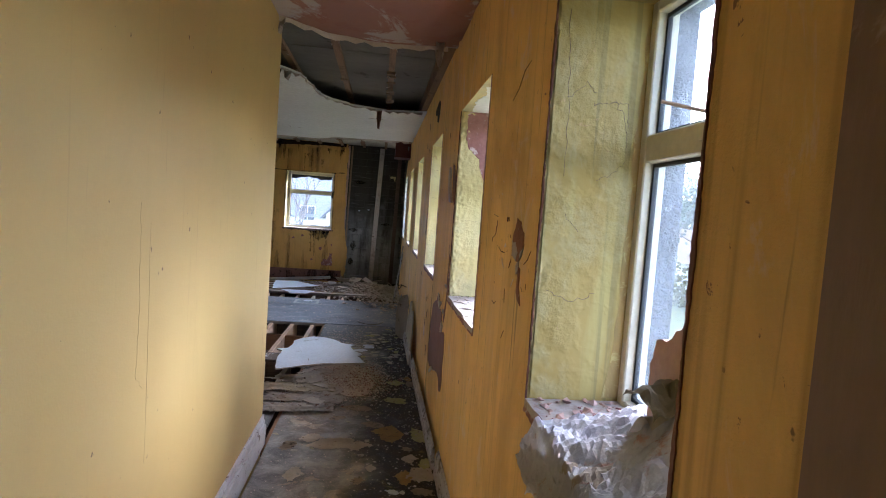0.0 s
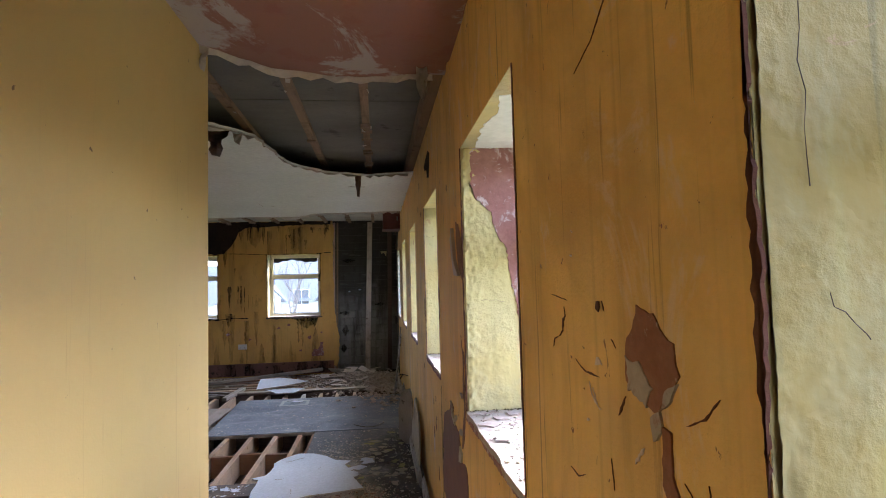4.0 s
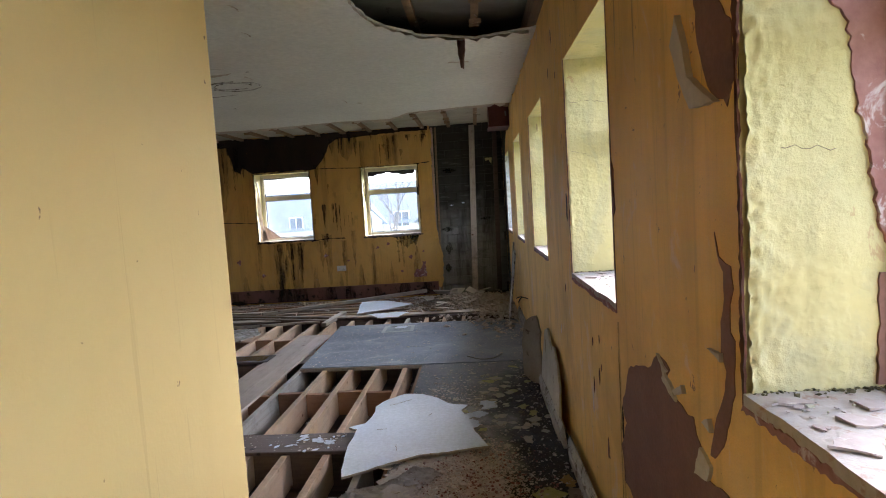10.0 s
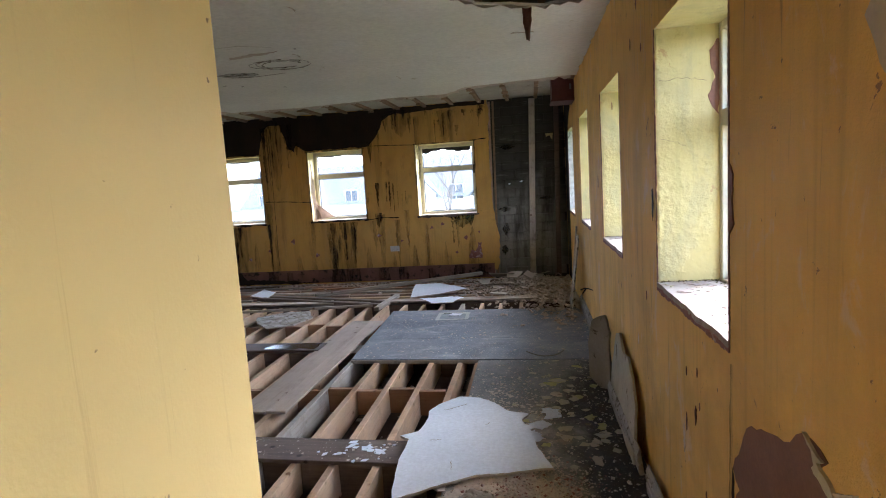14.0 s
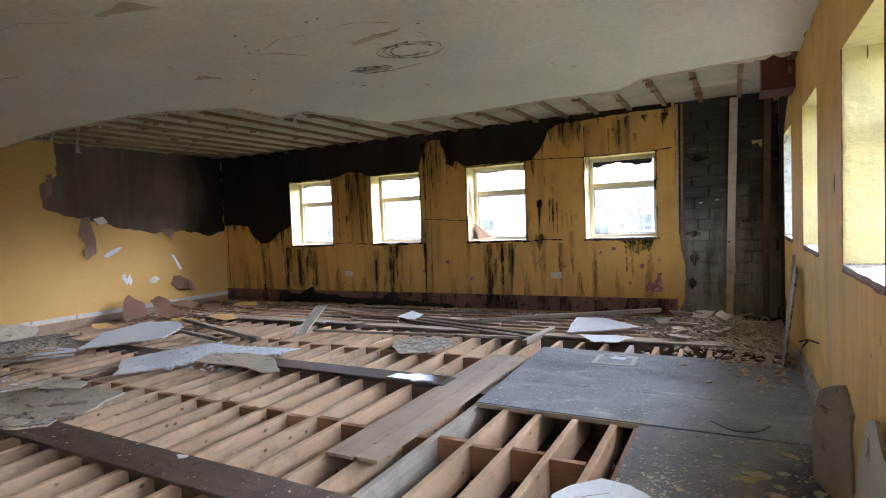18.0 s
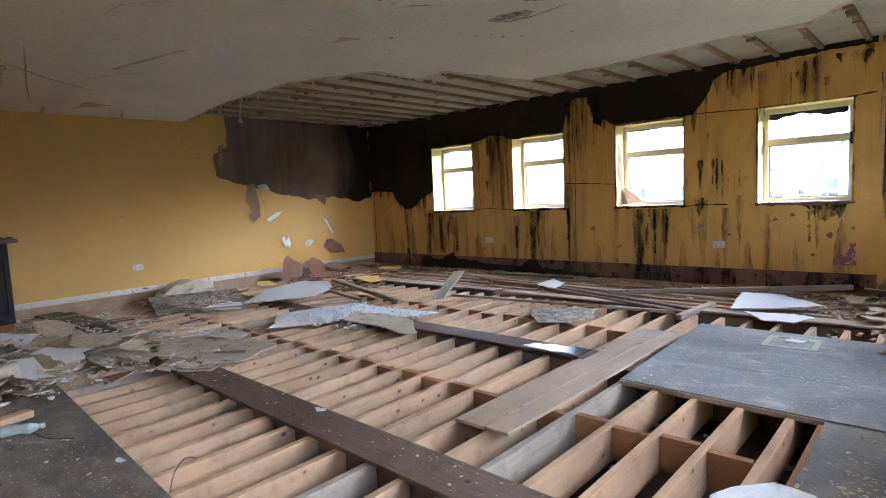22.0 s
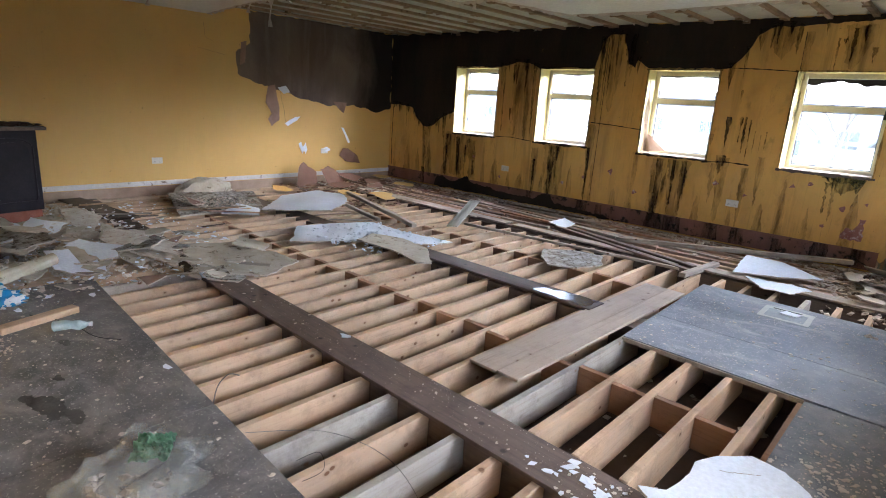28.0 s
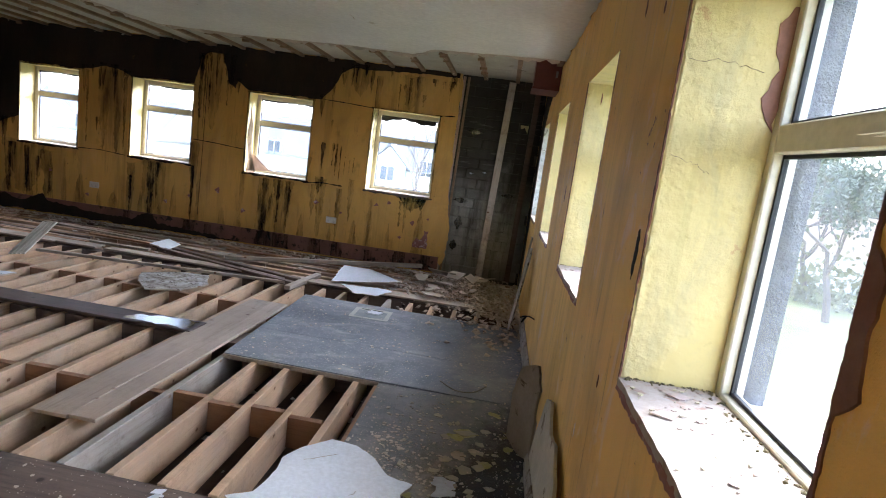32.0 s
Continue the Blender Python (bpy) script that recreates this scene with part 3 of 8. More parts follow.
def box(bm, x0, x1, y0, y1, z0, z1, m=None):
    v = [bm.verts.new(p) for p in ((x0, y0, z0), (x1, y0, z0), (x1, y1, z0), (x0, y1, z0), (x0, y0, z1), (x1, y0, z1), (x1, y1, z1), (x0, y1, z1))]
    if m is not None:
        for a in v:
            a.co = m @ a.co
    return [bm.faces.new([v[i] for i in f]) for f in ((3, 2, 1, 0), (4, 5, 6, 7), (0, 1, 5, 4), (1, 2, 6, 5), (2, 3, 7, 6), (3, 0, 4, 7))]


def boxes(*rows):
    bm = bmesh.new()
    for r in rows:
        box(bm, *r)
    return bm


def soft_box(size, bevel=0.004, jitter=0.0, seed=1):
    """A box about the origin with worn edges."""
    rng = random.Random(seed)
    bm = bmesh.new()
    box(bm, -size[0] / 2, size[0] / 2, -size[1] / 2, size[1] / 2, -size[2] / 2, size[2] / 2)
    bmesh.ops.bevel(bm, geom=bm.edges[:], offset=bevel, segments=1, affect="EDGES")
    for v in bm.verts:
        v.co += Vector([rng.uniform(-jitter, jitter) for _ in range(3)])
    return bm


def ragged(poly, step=0.05, amp=0.02, seed=1):
    """The outline of a torn sheet: its edges cut up and pushed about."""
    out, rng = [], random.Random(seed)
    for i, (ax, ay) in enumerate(poly):
        bx, by = poly[(i + 1) % len(poly)]
        d = math.hypot(bx - ax, by - ay)
        k = max(1, int(d / step))
        nx, ny = -(by - ay) / max(d, 1e-6), (bx - ax) / max(d, 1e-6)
        for j in range(k):
            f = j / k
            px, py = ax + f * (bx - ax), ay + f * (by - ay)
            a = amp * (1.4 * noise.noise((px * 5 + seed * 7.1, py * 5, seed)) + rng.uniform(-0.5, 0.5)) if j else 0
            out.append((px + nx * a, py + ny * a))
    return out


def prism(poly, low, high, to=lambda u, v, w: (u, v, w)):
    """A slab with the given outline."""
    bm = bmesh.new()
    a, b = [bm.verts.new(to(u, v, low)) for u, v in poly], [bm.verts.new(to(u, v, high)) for u, v in poly]
    bm.faces.new(list(reversed(a)))
    bm.faces.new(b)
    n = len(poly)
    for i in range(n):
        bm.faces.new((a[i], a[(i + 1) % n], b[(i + 1) % n], b[i]))
    bmesh.ops.recalc_face_normals(bm, faces=bm.faces[:])
    bmesh.ops.triangulate(bm, faces=[f for f in bm.faces if len(f.verts) > 4])
    return bm


def tube(points, r, sides=6):
    """A round strip along points."""
    bm = bmesh.new()
    rings, pts = [], [Vector(p) for p in points]
    for i, p in enumerate(pts):
        d = (pts[min(i + 1, len(pts) - 1)] - pts[max(i - 1, 0)]).normalized()
        s = d.cross(Vector((0, 0, 1)) if abs(d.z) < 0.9 else Vector((1, 0, 0))).normalized()
        u = s.cross(d)
        rr = r if isinstance(r, (int, float)) else r[i]
        rings.append([bm.verts.new(p + rr * (s * math.cos(k * math.tau / sides) + u * math.sin(k * math.tau / sides))) for k in range(sides)])
    for a, b in zip(rings, rings[1:]):
        for k in range(sides):
            bm.faces.new((a[k], a[(k + 1) % sides], b[(k + 1) % sides], b[k]))
    bm.faces.new(list(reversed(rings[0])))
    bm.faces.new(rings[-1])
    return bm


def bent_sheet(nu, nv, shape, thick=0.0):
    """A sheet over (0..1, 0..1) by the function shape, with a back side."""
    bm = bmesh.new()
    grid = [[bm.verts.new(shape(i / nu, j / nv)) for j in range(nv + 1)] for i in range(nu + 1)]
    for i in range(nu):
        for j in range(nv):
            bm.faces.new((grid[i][j], grid[i + 1][j], grid[i + 1][j + 1], grid[i][j + 1]))
    if thick:
        bmesh.ops.solidify(bm, geom=bm.faces[:], thickness=thick)
    return bm


# Planes of the place: the window wall is x = 0, the end wall y = END, the opposite wall x = LEFT.
END, LEFT, CEIL, DECK, SILL, HEAD, DEEP = 10.85, -9.07, 2.52, 2.66, 1.02, 2.06, 0.25
CORNER = (-1.05, 3.20)
BACK = (LEFT, 3.76)
SIDE_WINDOWS = (1.19, 2.95, 4.77, 6.60, 8.40, 10.20)
NEAR = [0.46] + [far - 0.89 for far in SIDE_WINDOWS[1:]]
END_WINDOWS = (-1.345, -3.085, -4.79, -6.50)
W = 0.89

on_side = lambda u, v, w: (-w, u, v)
on_end = lambda u, v, w: (u, END - w, v)
on_left = lambda u, v, w: (LEFT + w, u, v)

M_SKIRT_OLD = plain('stained_brown_skirting', (0.27, 0.13, 0.10), (0.17, 0.085, 0.06), 3, 0.8, 60, 0.3, shift=False, stretch=(1, 1, 0.3), dirt=(0.03, 0.02, 0.015), dirt_at=0.55)
def crack_line(parent, pts, width, seed):
    """A dark open joint that wanders across the end wall, as wide as its dirt."""
    rng = random.Random(seed)
    line = []
    for (a, c), (d, e) in zip(pts, pts[1:]):
        n = max(2, int(math.hypot(d - a, e - c) / 0.035))
        line += [(a + (d - a) * k / n, c + (e - c) * k / n) for k in range(n)]
    line.append(pts[-1])
    tall = abs(pts[-1][1] - pts[0][1]) > abs(pts[-1][0] - pts[0][0])
    up, down = [], []
    for a, c in line:
        w, j = width * rng.uniform(0.2, 0.8), rng.uniform(-0.006, 0.006)
        up.append((a + w, c + j) if tall else (a + j, c + w))
        down.append((a - w, c + j) if tall else (a + j, c - w))
    return part("crack", prism(up + down[::-1], -0.001, 0.0055, on_end), M_MOULD, parent)


def patch(parent, name, outline, to, mat, seed=1, step=0.03, amp=0.012, proud=0.003, label=""):
    return part(name, prism(ragged(outline, step, amp, seed), -0.001, proud, to), mat, parent, label)


# ---- walls ----
side = tagged(holder("wall_east"), "ochre-painted plastered wall with deep window openings and peeling paint", "wall", kind="structure")
bm = bmesh.new()
y = -3.0
lined = 9.0
for near, far in zip(NEAR, SIDE_WINDOWS):
    box(bm, 0, 0.31, y, near, -0.3, 3.0)
    box(bm, 0, 0.31, near, far, -0.3, SILL - 0.03)
    box(bm, 0, 0.31, near, far, HEAD, 3.0)
    y = far
box(bm, 0, 0.31, y, END + 0.5, -0.3, 3.0)
for f in bm.faces:
    c, n = f.calc_center_median(), f.normal
    f.normal_update()
    n = f.normal
    if SILL - 0.1 < c.z <= HEAD + 0.01 and (abs(n.y) > 0.9 or abs(n.z) > 0.9):
        f.material_index = 3 if c.y < 1.3 else 1
    if n.x > 0.9:
        f.material_index = 2
    if n.x < -0.9 and c.y < 0.4:
        f.material_index = 4
part("plaster", bm, (M_WALL, M_PALE, M_RENDER, M_REVEAL_DIM, M_WALL_NEAR), side)
for i, far in enumerate(SIDE_WINDOWS):
    sill = ragged([(NEAR[i] + 0.004, -0.005), (far - 0.004, -0.005), (far - 0.004, DEEP), (NEAR[i] + 0.004, DEEP)], 0.04, 0.006, i + 3)
    part("sill_plaster", prism(sill, SILL - 0.03, SILL - 0.008, lambda u, v, w: (v, u, w)), M_SILL, side)
bm = bmesh.new()
outer_bottom = -3.4
y = -3.0
for near, far in zip(NEAR, SIDE_WINDOWS):
    box(bm, 0.31, 0.365, y, near + 0.03, outer_bottom, 3.2)
    box(bm, 0.31, 0.365, near + 0.03, far - 0.03, outer_bottom, SILL - 0.06)
    box(bm, 0.31, 0.365, near + 0.03, far - 0.03, HEAD - 0.02, 3.2)
    y = far - 0.03
box(bm, 0.31, 0.365, y, END + 0.5, outer_bottom, 3.2)
part("outer_render", bm, M_RENDER, side)
for near, far in zip(NEAR, SIDE_WINDOWS):
    part("outer_sill", boxes((0.318, 0.46, near - 0.02, far + 0.02, SILL - 0.055, SILL - 0.015)), M_WHITE, side, "white outer window sill")

end = tagged(holder("wall_north"), "ochre end wall streaked with black damp and mould", "wall", kind="structure")
bm = bmesh.new()
x = -1.12
for right in END_WINDOWS:
    left = right - 0.90
    box(bm, right, x, END, END + 0.10, -0.02, 3.0)
    box(bm, left, right, END, END + 0.10, -0.02, SILL - 0.035)
    box(bm, left, right, END, END + 0.10, HEAD + 0.02, 3.0)
    x = left
box(bm, LEFT - 0.3, x, END, END + 0.10, -0.02, 3.0)
for f in bm.faces:
    f.normal_update()
    c = f.calc_center_median()
    if SILL - 0.1 < c.z < HEAD + 0.05 and (abs(f.normal.x) > 0.9 or abs(f.normal.z) > 0.9):
        f.material_index = 1
part("lining", bm, (M_WALL_FAR, M_PALE), end)
bm = bmesh.new()
x = 0.6
for right in END_WINDOWS:
    left = right - 0.90
    box(bm, right, x, END + 0.10, END + 0.36, outer_bottom, 3.2)
    box(bm, left, right, END + 0.10, END + 0.36, outer_bottom, SILL - 0.035)
    box(bm, left, right, END + 0.10, END + 0.36, HEAD + 0.02, 3.2)
    x = left
box(bm, LEFT - 0.3, x, END + 0.10, END + 0.36, outer_bottom, 3.2)
for f in bm.faces:
    f.normal_update()
    c = f.calc_center_median()
    f.material_index = 2 if f.normal.y > 0.9 else 0
    if abs(f.normal.x) > 0.9 or SILL - 0.1 < c.z < HEAD + 0.05 and abs(f.normal.z) > 0.9:
        f.material_index = 1
part("masonry", bm, (M_MORTAR, M_PALE, M_RENDER), end)
part("skirting_band", boxes((LEFT, -1.12, END - 0.016, END - 0.002, 0.0, 0.21)), M_SKIRT_OLD, end, "stained brown skirting band")

west = tagged(mesh_object("wall_west", boxes((LEFT - 0.3, LEFT, 2.5, END, -0.3, 3.0)), M_WALL_LEFT), "smooth yellow-ochre wall with a large damp grey patch", "wall", kind="structure")
ux, uy = CORNER[0] - BACK[0], CORNER[1] - BACK[1]
blen = math.hypot(ux, uy)
bturn = math.degrees(math.atan2(uy, ux))
south = tagged(holder("wall_south", (BACK[0], BACK[1], 0), (0, 0, bturn)), "ochre partition wall at the back of the room", "wall", kind="structure")
part("plaster", boxes((-0.2, 3.45, -0.14, 0, -0.3, CEIL), (3.45, blen - 0.10, -0.14, 0.035, -0.3, CEIL)), M_WALL_LEFT, south)
part("skirting", boxes((0, 3.44, 0.001, 0.022, 0.0, 0.14), (3.46, blen - 0.12, 0.036, 0.056, 0.0, 0.14)), M_SKIRT, south)
hall = tagged(holder("wall_hall"), "smooth ochre-painted partition along the hallway", "wall", kind="structure")
part("plaster", boxes((-1.20, CORNER[0], -3.0, CORNER[1], -0.3, CEIL - 0.001)), M_WALL_HALL, hall)
bm = boxes((CORNER[0] + 0.001, CORNER[0] + 0.022, -3.0, CORNER[1] + 0.02, 0.0, 0.12), (CORNER[0] + 0.001, CORNER[0] + 0.016, -3.0, CORNER[1] + 0.014, 0.12, 0.15), (CORNER[0] + 0.001, CORNER[0] + 0.010, -3.0, CORNER[1] + 0.010, 0.15, 0.185), (CORNER[0] - 0.10, CORNER[0] + 0.001, CORNER[1] + 0.001, CORNER[1] + 0.02, 0.0, 0.12))
part("skirting", bm, M_SKIRT, hall)
tagged(mesh_object("wall_hall_end", boxes((-1.2, 0.0, -3.1, -3.0, -0.3, 3.0)), M_WALL), "plain ochre wall closing the hallway", "wall", kind="structure")
tagged(mesh_object("wall_hall_pier", boxes((-0.035, -0.001, -0.60, 0.20, 0.0, CEIL)), M_PIER), "brown timber lining board upright on the wall", "trim", kind="structure")

# bare block wall where the lining has gone, block by block
bw = tagged(holder("block_wall"), "bare grey concrete block wall, damp and blackened", "wall", kind="structure")
block_data = None
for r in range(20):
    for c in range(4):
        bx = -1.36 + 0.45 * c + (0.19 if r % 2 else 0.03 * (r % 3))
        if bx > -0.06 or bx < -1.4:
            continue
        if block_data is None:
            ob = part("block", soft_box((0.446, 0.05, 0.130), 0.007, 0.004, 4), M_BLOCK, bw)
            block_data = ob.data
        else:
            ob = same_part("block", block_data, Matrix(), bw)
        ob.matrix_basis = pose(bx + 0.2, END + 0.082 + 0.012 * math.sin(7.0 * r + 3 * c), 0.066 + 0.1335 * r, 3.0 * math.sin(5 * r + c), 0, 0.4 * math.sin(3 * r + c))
for k, (sx, sw, lean, m) in enumerate(((-0.502, 0.09, 1.9, M_STUD), (-0.13, 0.07, 0.9, M_WETWOOD), (-1.105, 0.035, 0.7, M_REDWOOD), (-1.05, 0.03, 0.8, M_BATTEN))):
    ob = part("stud", soft_box((sw, 0.05, 2.62), 0.004, 0.003, k), m, bw, "weathered upright timber batten")
    ob.matrix_basis = pose(sx, END + 0.022, 1.32, 0, lean, 0)
on_block = lambda u, v, w: (u, END + 0.036 - w, v)
for k, (x, z, w, h) in enumerate(((-0.93, 1.02, 0.10, 0.04), (-0.92, 0.72, 0.06, 0.10), (-0.95, 0.40, 0.05, 0.08), (-0.30, 1.16, 0.10, 0.04), (-0.85, 1.95, 0.12, 0.03))):
    patch(bw, "algae_stain", [(x - w, z), (x, z - h), (x + w, z), (x, z + h)], on_block, M_ALGAE, 170 + k, 0.02, 0.02, 0.004)
for k, (x, z) in enumerate(((-0.66, 1.43), (-0.84, 1.40), (-0.23, 2.08))):
    patch(bw, "paint_fleck", [(x - 0.03, z), (x, z + 0.012), (x + 0.03, z + 0.004), (x, z - 0.012)] if k < 2 else [(x - 0.05, z + 0.03), (x + 0.06, z + 0.03), (x + 0.05, z - 0.07), (x + 0.01, z), (x - 0.04, z - 0.02)], on_block, M_BOARD if k < 2 else M_PALE, 180 + k, 0.012, 0.006, 0.004)
ob = part("torn_lining_edge", prism(ragged([(-1.135, 0.15), (-1.09, 0.10), (-1.03, 0.25), (-1.02, 0.6), (-1.07, 0.85), (-1.10, 1.1), (-1.115, 2.2), (-1.11, 2.6), (-1.135, 2.6)], 0.04, 0.015, 9), 0.0, 0.014, on_end), M_WALL_FAR, bw, "torn ochre edge of the wall lining")


# ---- windows ----
def window(name, width, height, label, open_top=0.0, depth=0.06, panes=M_GLASS, stay=None, f=0.055):
    """A frame in the x-z plane about its lower left corner, with a top light over a fixed pane."""
    w = tagged(holder(name), label, "window", kind="structure")
    trans = height * 0.648
    bm = boxes((0, f, 0, depth, 0, height), (width - f, width, 0, depth, 0, height), (f, width - f, 0, depth, 0, f), (f, width - f, 0, depth, height - f, height), (f, width - f, 0, depth, trans - 0.035, trans + 0.035))
    bmesh.ops.bevel(bm, geom=bm.edges[:], offset=0.004, segments=1, affect="EDGES")
    part("window_frame", bm, M_UPVC, w)
    for lo, hi, swing in ((f, trans - 0.035, 0.0), (trans + 0.035, height - f, open_top)):
        hold = part("gasket" if not swing else "open_casement", boxes((f + 0.001, f + 0.010, 0.024, 0.036, lo, hi), (width - f - 0.010, width - f - 0.001, 0.024, 0.036, lo, hi), (f + 0.010, width - f - 0.010, 0.024, 0.036, lo + 0.001, lo + 0.010), (f + 0.010, width - f - 0.010, 0.024, 0.036, hi - 0.010, hi - 0.001)) if not swing else boxes((f, f + 0.045, 0, 0.05, lo - hi, 0), (width - f - 0.045, width - f, 0, 0.05, lo - hi, 0), (f + 0.045, width - f - 0.045, 0, 0.05, lo - hi, lo - hi + 0.045), (f + 0.045, width - f - 0.045, 0, 0.05, -0.045, 0)), M_GASKET if not swing else M_UPVC, w)
        if swing:
            hold.matrix_basis = pose(0, 0.01, hi, swing, 0, 0)
            pane = part("pane", boxes((f + 0.05, width - f - 0.05, 0.026, 0.030, lo - hi + 0.05, -0.05)), panes, hold)
        else:
            pane = part("pane", boxes((f + 0.010, width - f - 0.010, 0.028, 0.032, lo + 0.010, hi - 0.010)), panes, w)
        pane.visible_shadow = False
    part("handle", boxes((width / 2 - 0.05, width / 2 + 0.05, -0.022, -0.012, trans - 0.012, trans + 0.006), (width / 2 - 0.02, width / 2 + 0.02, -0.012, 0, trans - 0.016, trans + 0.016)), M_UPVC, w)
    if stay:
        px = width * stay[0]
        part("stay_bar", tube([(px, -0.008, trans + 0.030), (px, -0.03, trans + 0.036), (px - stay[1], -stay[2], trans + stay[3])], 0.004, 6), M_BATTEN, w, "rusty casement stay")
    return w


for i, far in enumerate(SIDE_WINDOWS):
    w = window(f"window_{i + 1}", far - NEAR[i], HEAD - SILL + 0.03, "yellowed plastic window frame, its top light hanging open" if i == 1 else "yellowed plastic window frame with dirty panes", 20.0 if i == 1 else 0.0, panes=M_GLASS_FOUL if i == 0 else M_GLASS, stay=((0.50, 0.01, 0.13, 0.05), (0.45, 0.0, 0.11, 0.11))[i] if i < 2 else None, f=0.034)
    w.matrix_basis = pose(DEEP, far, SILL - 0.03, 0, 0, -90)
for i, right in enumerate(END_WINDOWS):
    w = window(f"window_{i + 7}", 0.90, HEAD - SILL + 0.055, "white plastic window in the stained end wall", 0.0, 0.05)
    w.matrix_basis = pose(right - 0.90, END + 0.26, SILL - 0.035)

# ---- ceiling: plasterboard that has partly come down, battens and roof panels over it ----
board = [(LEFT, 7.25), (-7.24, 6.98), (-5.80, 6.96), (-4.87, 7.33), (-4.86, 7.98), (-4.44, 7.92), (-4.20, 9.04), (-3.33, 9.12), (-2.14, 8.98), (-1.45, 9.03), (-1.20, 8.67), (-0.30, 8.50), (0.0, 8.50),
         (0.0, 5.76), (-0.40, 5.90), (-0.80, 5.72), (-1.03, 5.35), (-1.09, 4.90), (-1.13, 4.52), (-1.36, 4.22), (-1.50, 3.90), (-1.62, 3.05), (-6.6, 3.3), (-6.72, 4.0), (-6.55, 4.66), (LEFT, 5.0)]
bm = prism(ragged(board, 0.05, 0.018, 5), CEIL, CEIL + 0.0125)
ceil_ob = tagged(mesh_object("ceiling", bm, M_CEIL), "sagging off-white plasterboard ceiling with torn edges", "ceiling", kind="structure")
def torn_rim(outline, skip, seed, parent):
    """Frayed paper along the torn edge of a ceiling board."""
    rng = random.Random(seed)
    bm = bmesh.new()
    pts = ragged(outline, 0.05, 0.018, 5 if parent.name == "ceiling" else 8)
    n = len(pts)
    area = sum(pts[i][0] * pts[(i + 1) % n][1] - pts[(i + 1) % n][0] * pts[i][1] for i in range(n))
    s = 1 if area > 0 else -1
    last = None
    for i in range(n + 1):
        (ax, ay), (bx, by) = pts[i % n], pts[(i + 1) % n]
        if skip(ax, ay):
            last = None
            continue
        d = math.hypot(bx - ax, by - ay) or 1
        nx, ny = s * (by - ay) / d, -s * (bx - ax) / d
        k, drop = rng.uniform(0.004, 0.05) * rng.random(), rng.uniform(0.0, 0.03)
        row = [bm.verts.new((ax - nx * 0.012, ay - ny * 0.012, CEIL - 0.002)), bm.verts.new((ax + nx * k, ay + ny * k, CEIL - 0.003 - drop)), bm.verts.new((ax + nx * k, ay + ny * k, CEIL - 0.0045 - drop)), bm.verts.new((ax - nx * 0.012, ay - ny * 0.012, CEIL - 0.0035))]
        if last:
            for a, b in ((0, 1), (1, 2), (2, 3)):
                bm.faces.new((last[a], row[a], row[b], last[b]))
        last = row
    return part("torn_edge", bm, M_LINING, parent, "frayed brown paper edge")


torn_rim(board, lambda x, y: x > -0.02 or x < LEFT + 0.05 or y < 3.4, 4, ceil_ob)
hallboard = [(-1.2, -3.0), (0.0, -3.0), (0.0, 3.37), (-0.18, 3.37), (-0.40, 3.42), (-0.58, 3.40), (-0.81, 3.32), (-1.03, 3.10), (-1.2, 3.05)]
hall_ceil = tagged(mesh_object("ceiling_hall", prism(ragged(hallboard, 0.05, 0.02, 8), CEIL, CEIL + 0.0125), M_CEIL_PINK), "pink-stained peeling plasterboard ceiling over the hallway", "ceiling", kind="structure")
torn_rim(hallboard, lambda x, y: x > -0.02 or x < -1.15 or y < 2.9, 6, hall_ceil)
bm = bmesh.new()
rng = random.Random(3)
x = -0.02
while x > LEFT - 0.3:
    y = -3.0
    while y < END + 0.1:
        box(bm, max(x - 0.826, LEFT - 0.3) + 0.003, x - 0.003, y + 0.004, min(y + 1.2, END + 0.3) - 0.004, DECK + 0.004 * rng.random(), DECK + 0.03)
        y += 1.2
    x -= 0.826
# panels beyond y = 6.6 take the paler colour, the back left ones red-brown
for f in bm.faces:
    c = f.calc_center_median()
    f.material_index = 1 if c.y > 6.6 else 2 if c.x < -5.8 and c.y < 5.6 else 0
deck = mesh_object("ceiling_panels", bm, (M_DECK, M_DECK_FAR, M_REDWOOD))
tagged(deck, "bare grey roof panels above the fallen ceiling", "ceiling", kind="structure")
bat = bmesh.new()
x = -0.40
while x > LEFT:
    w = 0.024 + 0.004 * rng.random()
    box(bat, x - w, x + w, -3.0, END + 0.08, DECK - 0.035, DECK)
    for _ in range(9):
        yy = rng.uniform(3.3, END)
        box(bat, x - w - 0.012, x + w + 0.02 * rng.random(), yy, yy + rng.uniform(0.02, 0.06), DECK - 0.042 - 0.02 * rng.random(), DECK - 0.034)
    x -= 0.413
box(bat, -0.06, -0.003, 3.0, END, CEIL + 0.014, DECK)
rags = bmesh.new()
for k in range(21):
    for _ in range(14):
        bx, by, r = -0.40 - 0.413 * k + rng.uniform(-0.03, 0.03), rng.uniform(3.3, END - 0.1), rng.uniform(0.006, 0.022)
        a = rng.uniform(0, math.tau)
        v = [rags.verts.new((bx + r * c * math.cos(a + j * 1.57), by + 1.3 * r * math.sin(a + j * 1.57), DECK - 0.036 - abs(rng.gauss(0, 0.012)))) for j, c in enumerate((1, 0.8, 1.2, 0.7))]
        rags.faces.new(v)
bmesh.ops.solidify(rags, geom=rags.faces[:], thickness=0.0015)
tagged(mesh_object("board_remnants", rags, M_LINING), "torn paper scraps left under the nails of the battens", "paper scraps", kind="stuff")
tagged(mesh_object("ceiling_battens", bat, M_BATTEN), "old nailed timber battens under the roof panels", "battens", kind="structure")
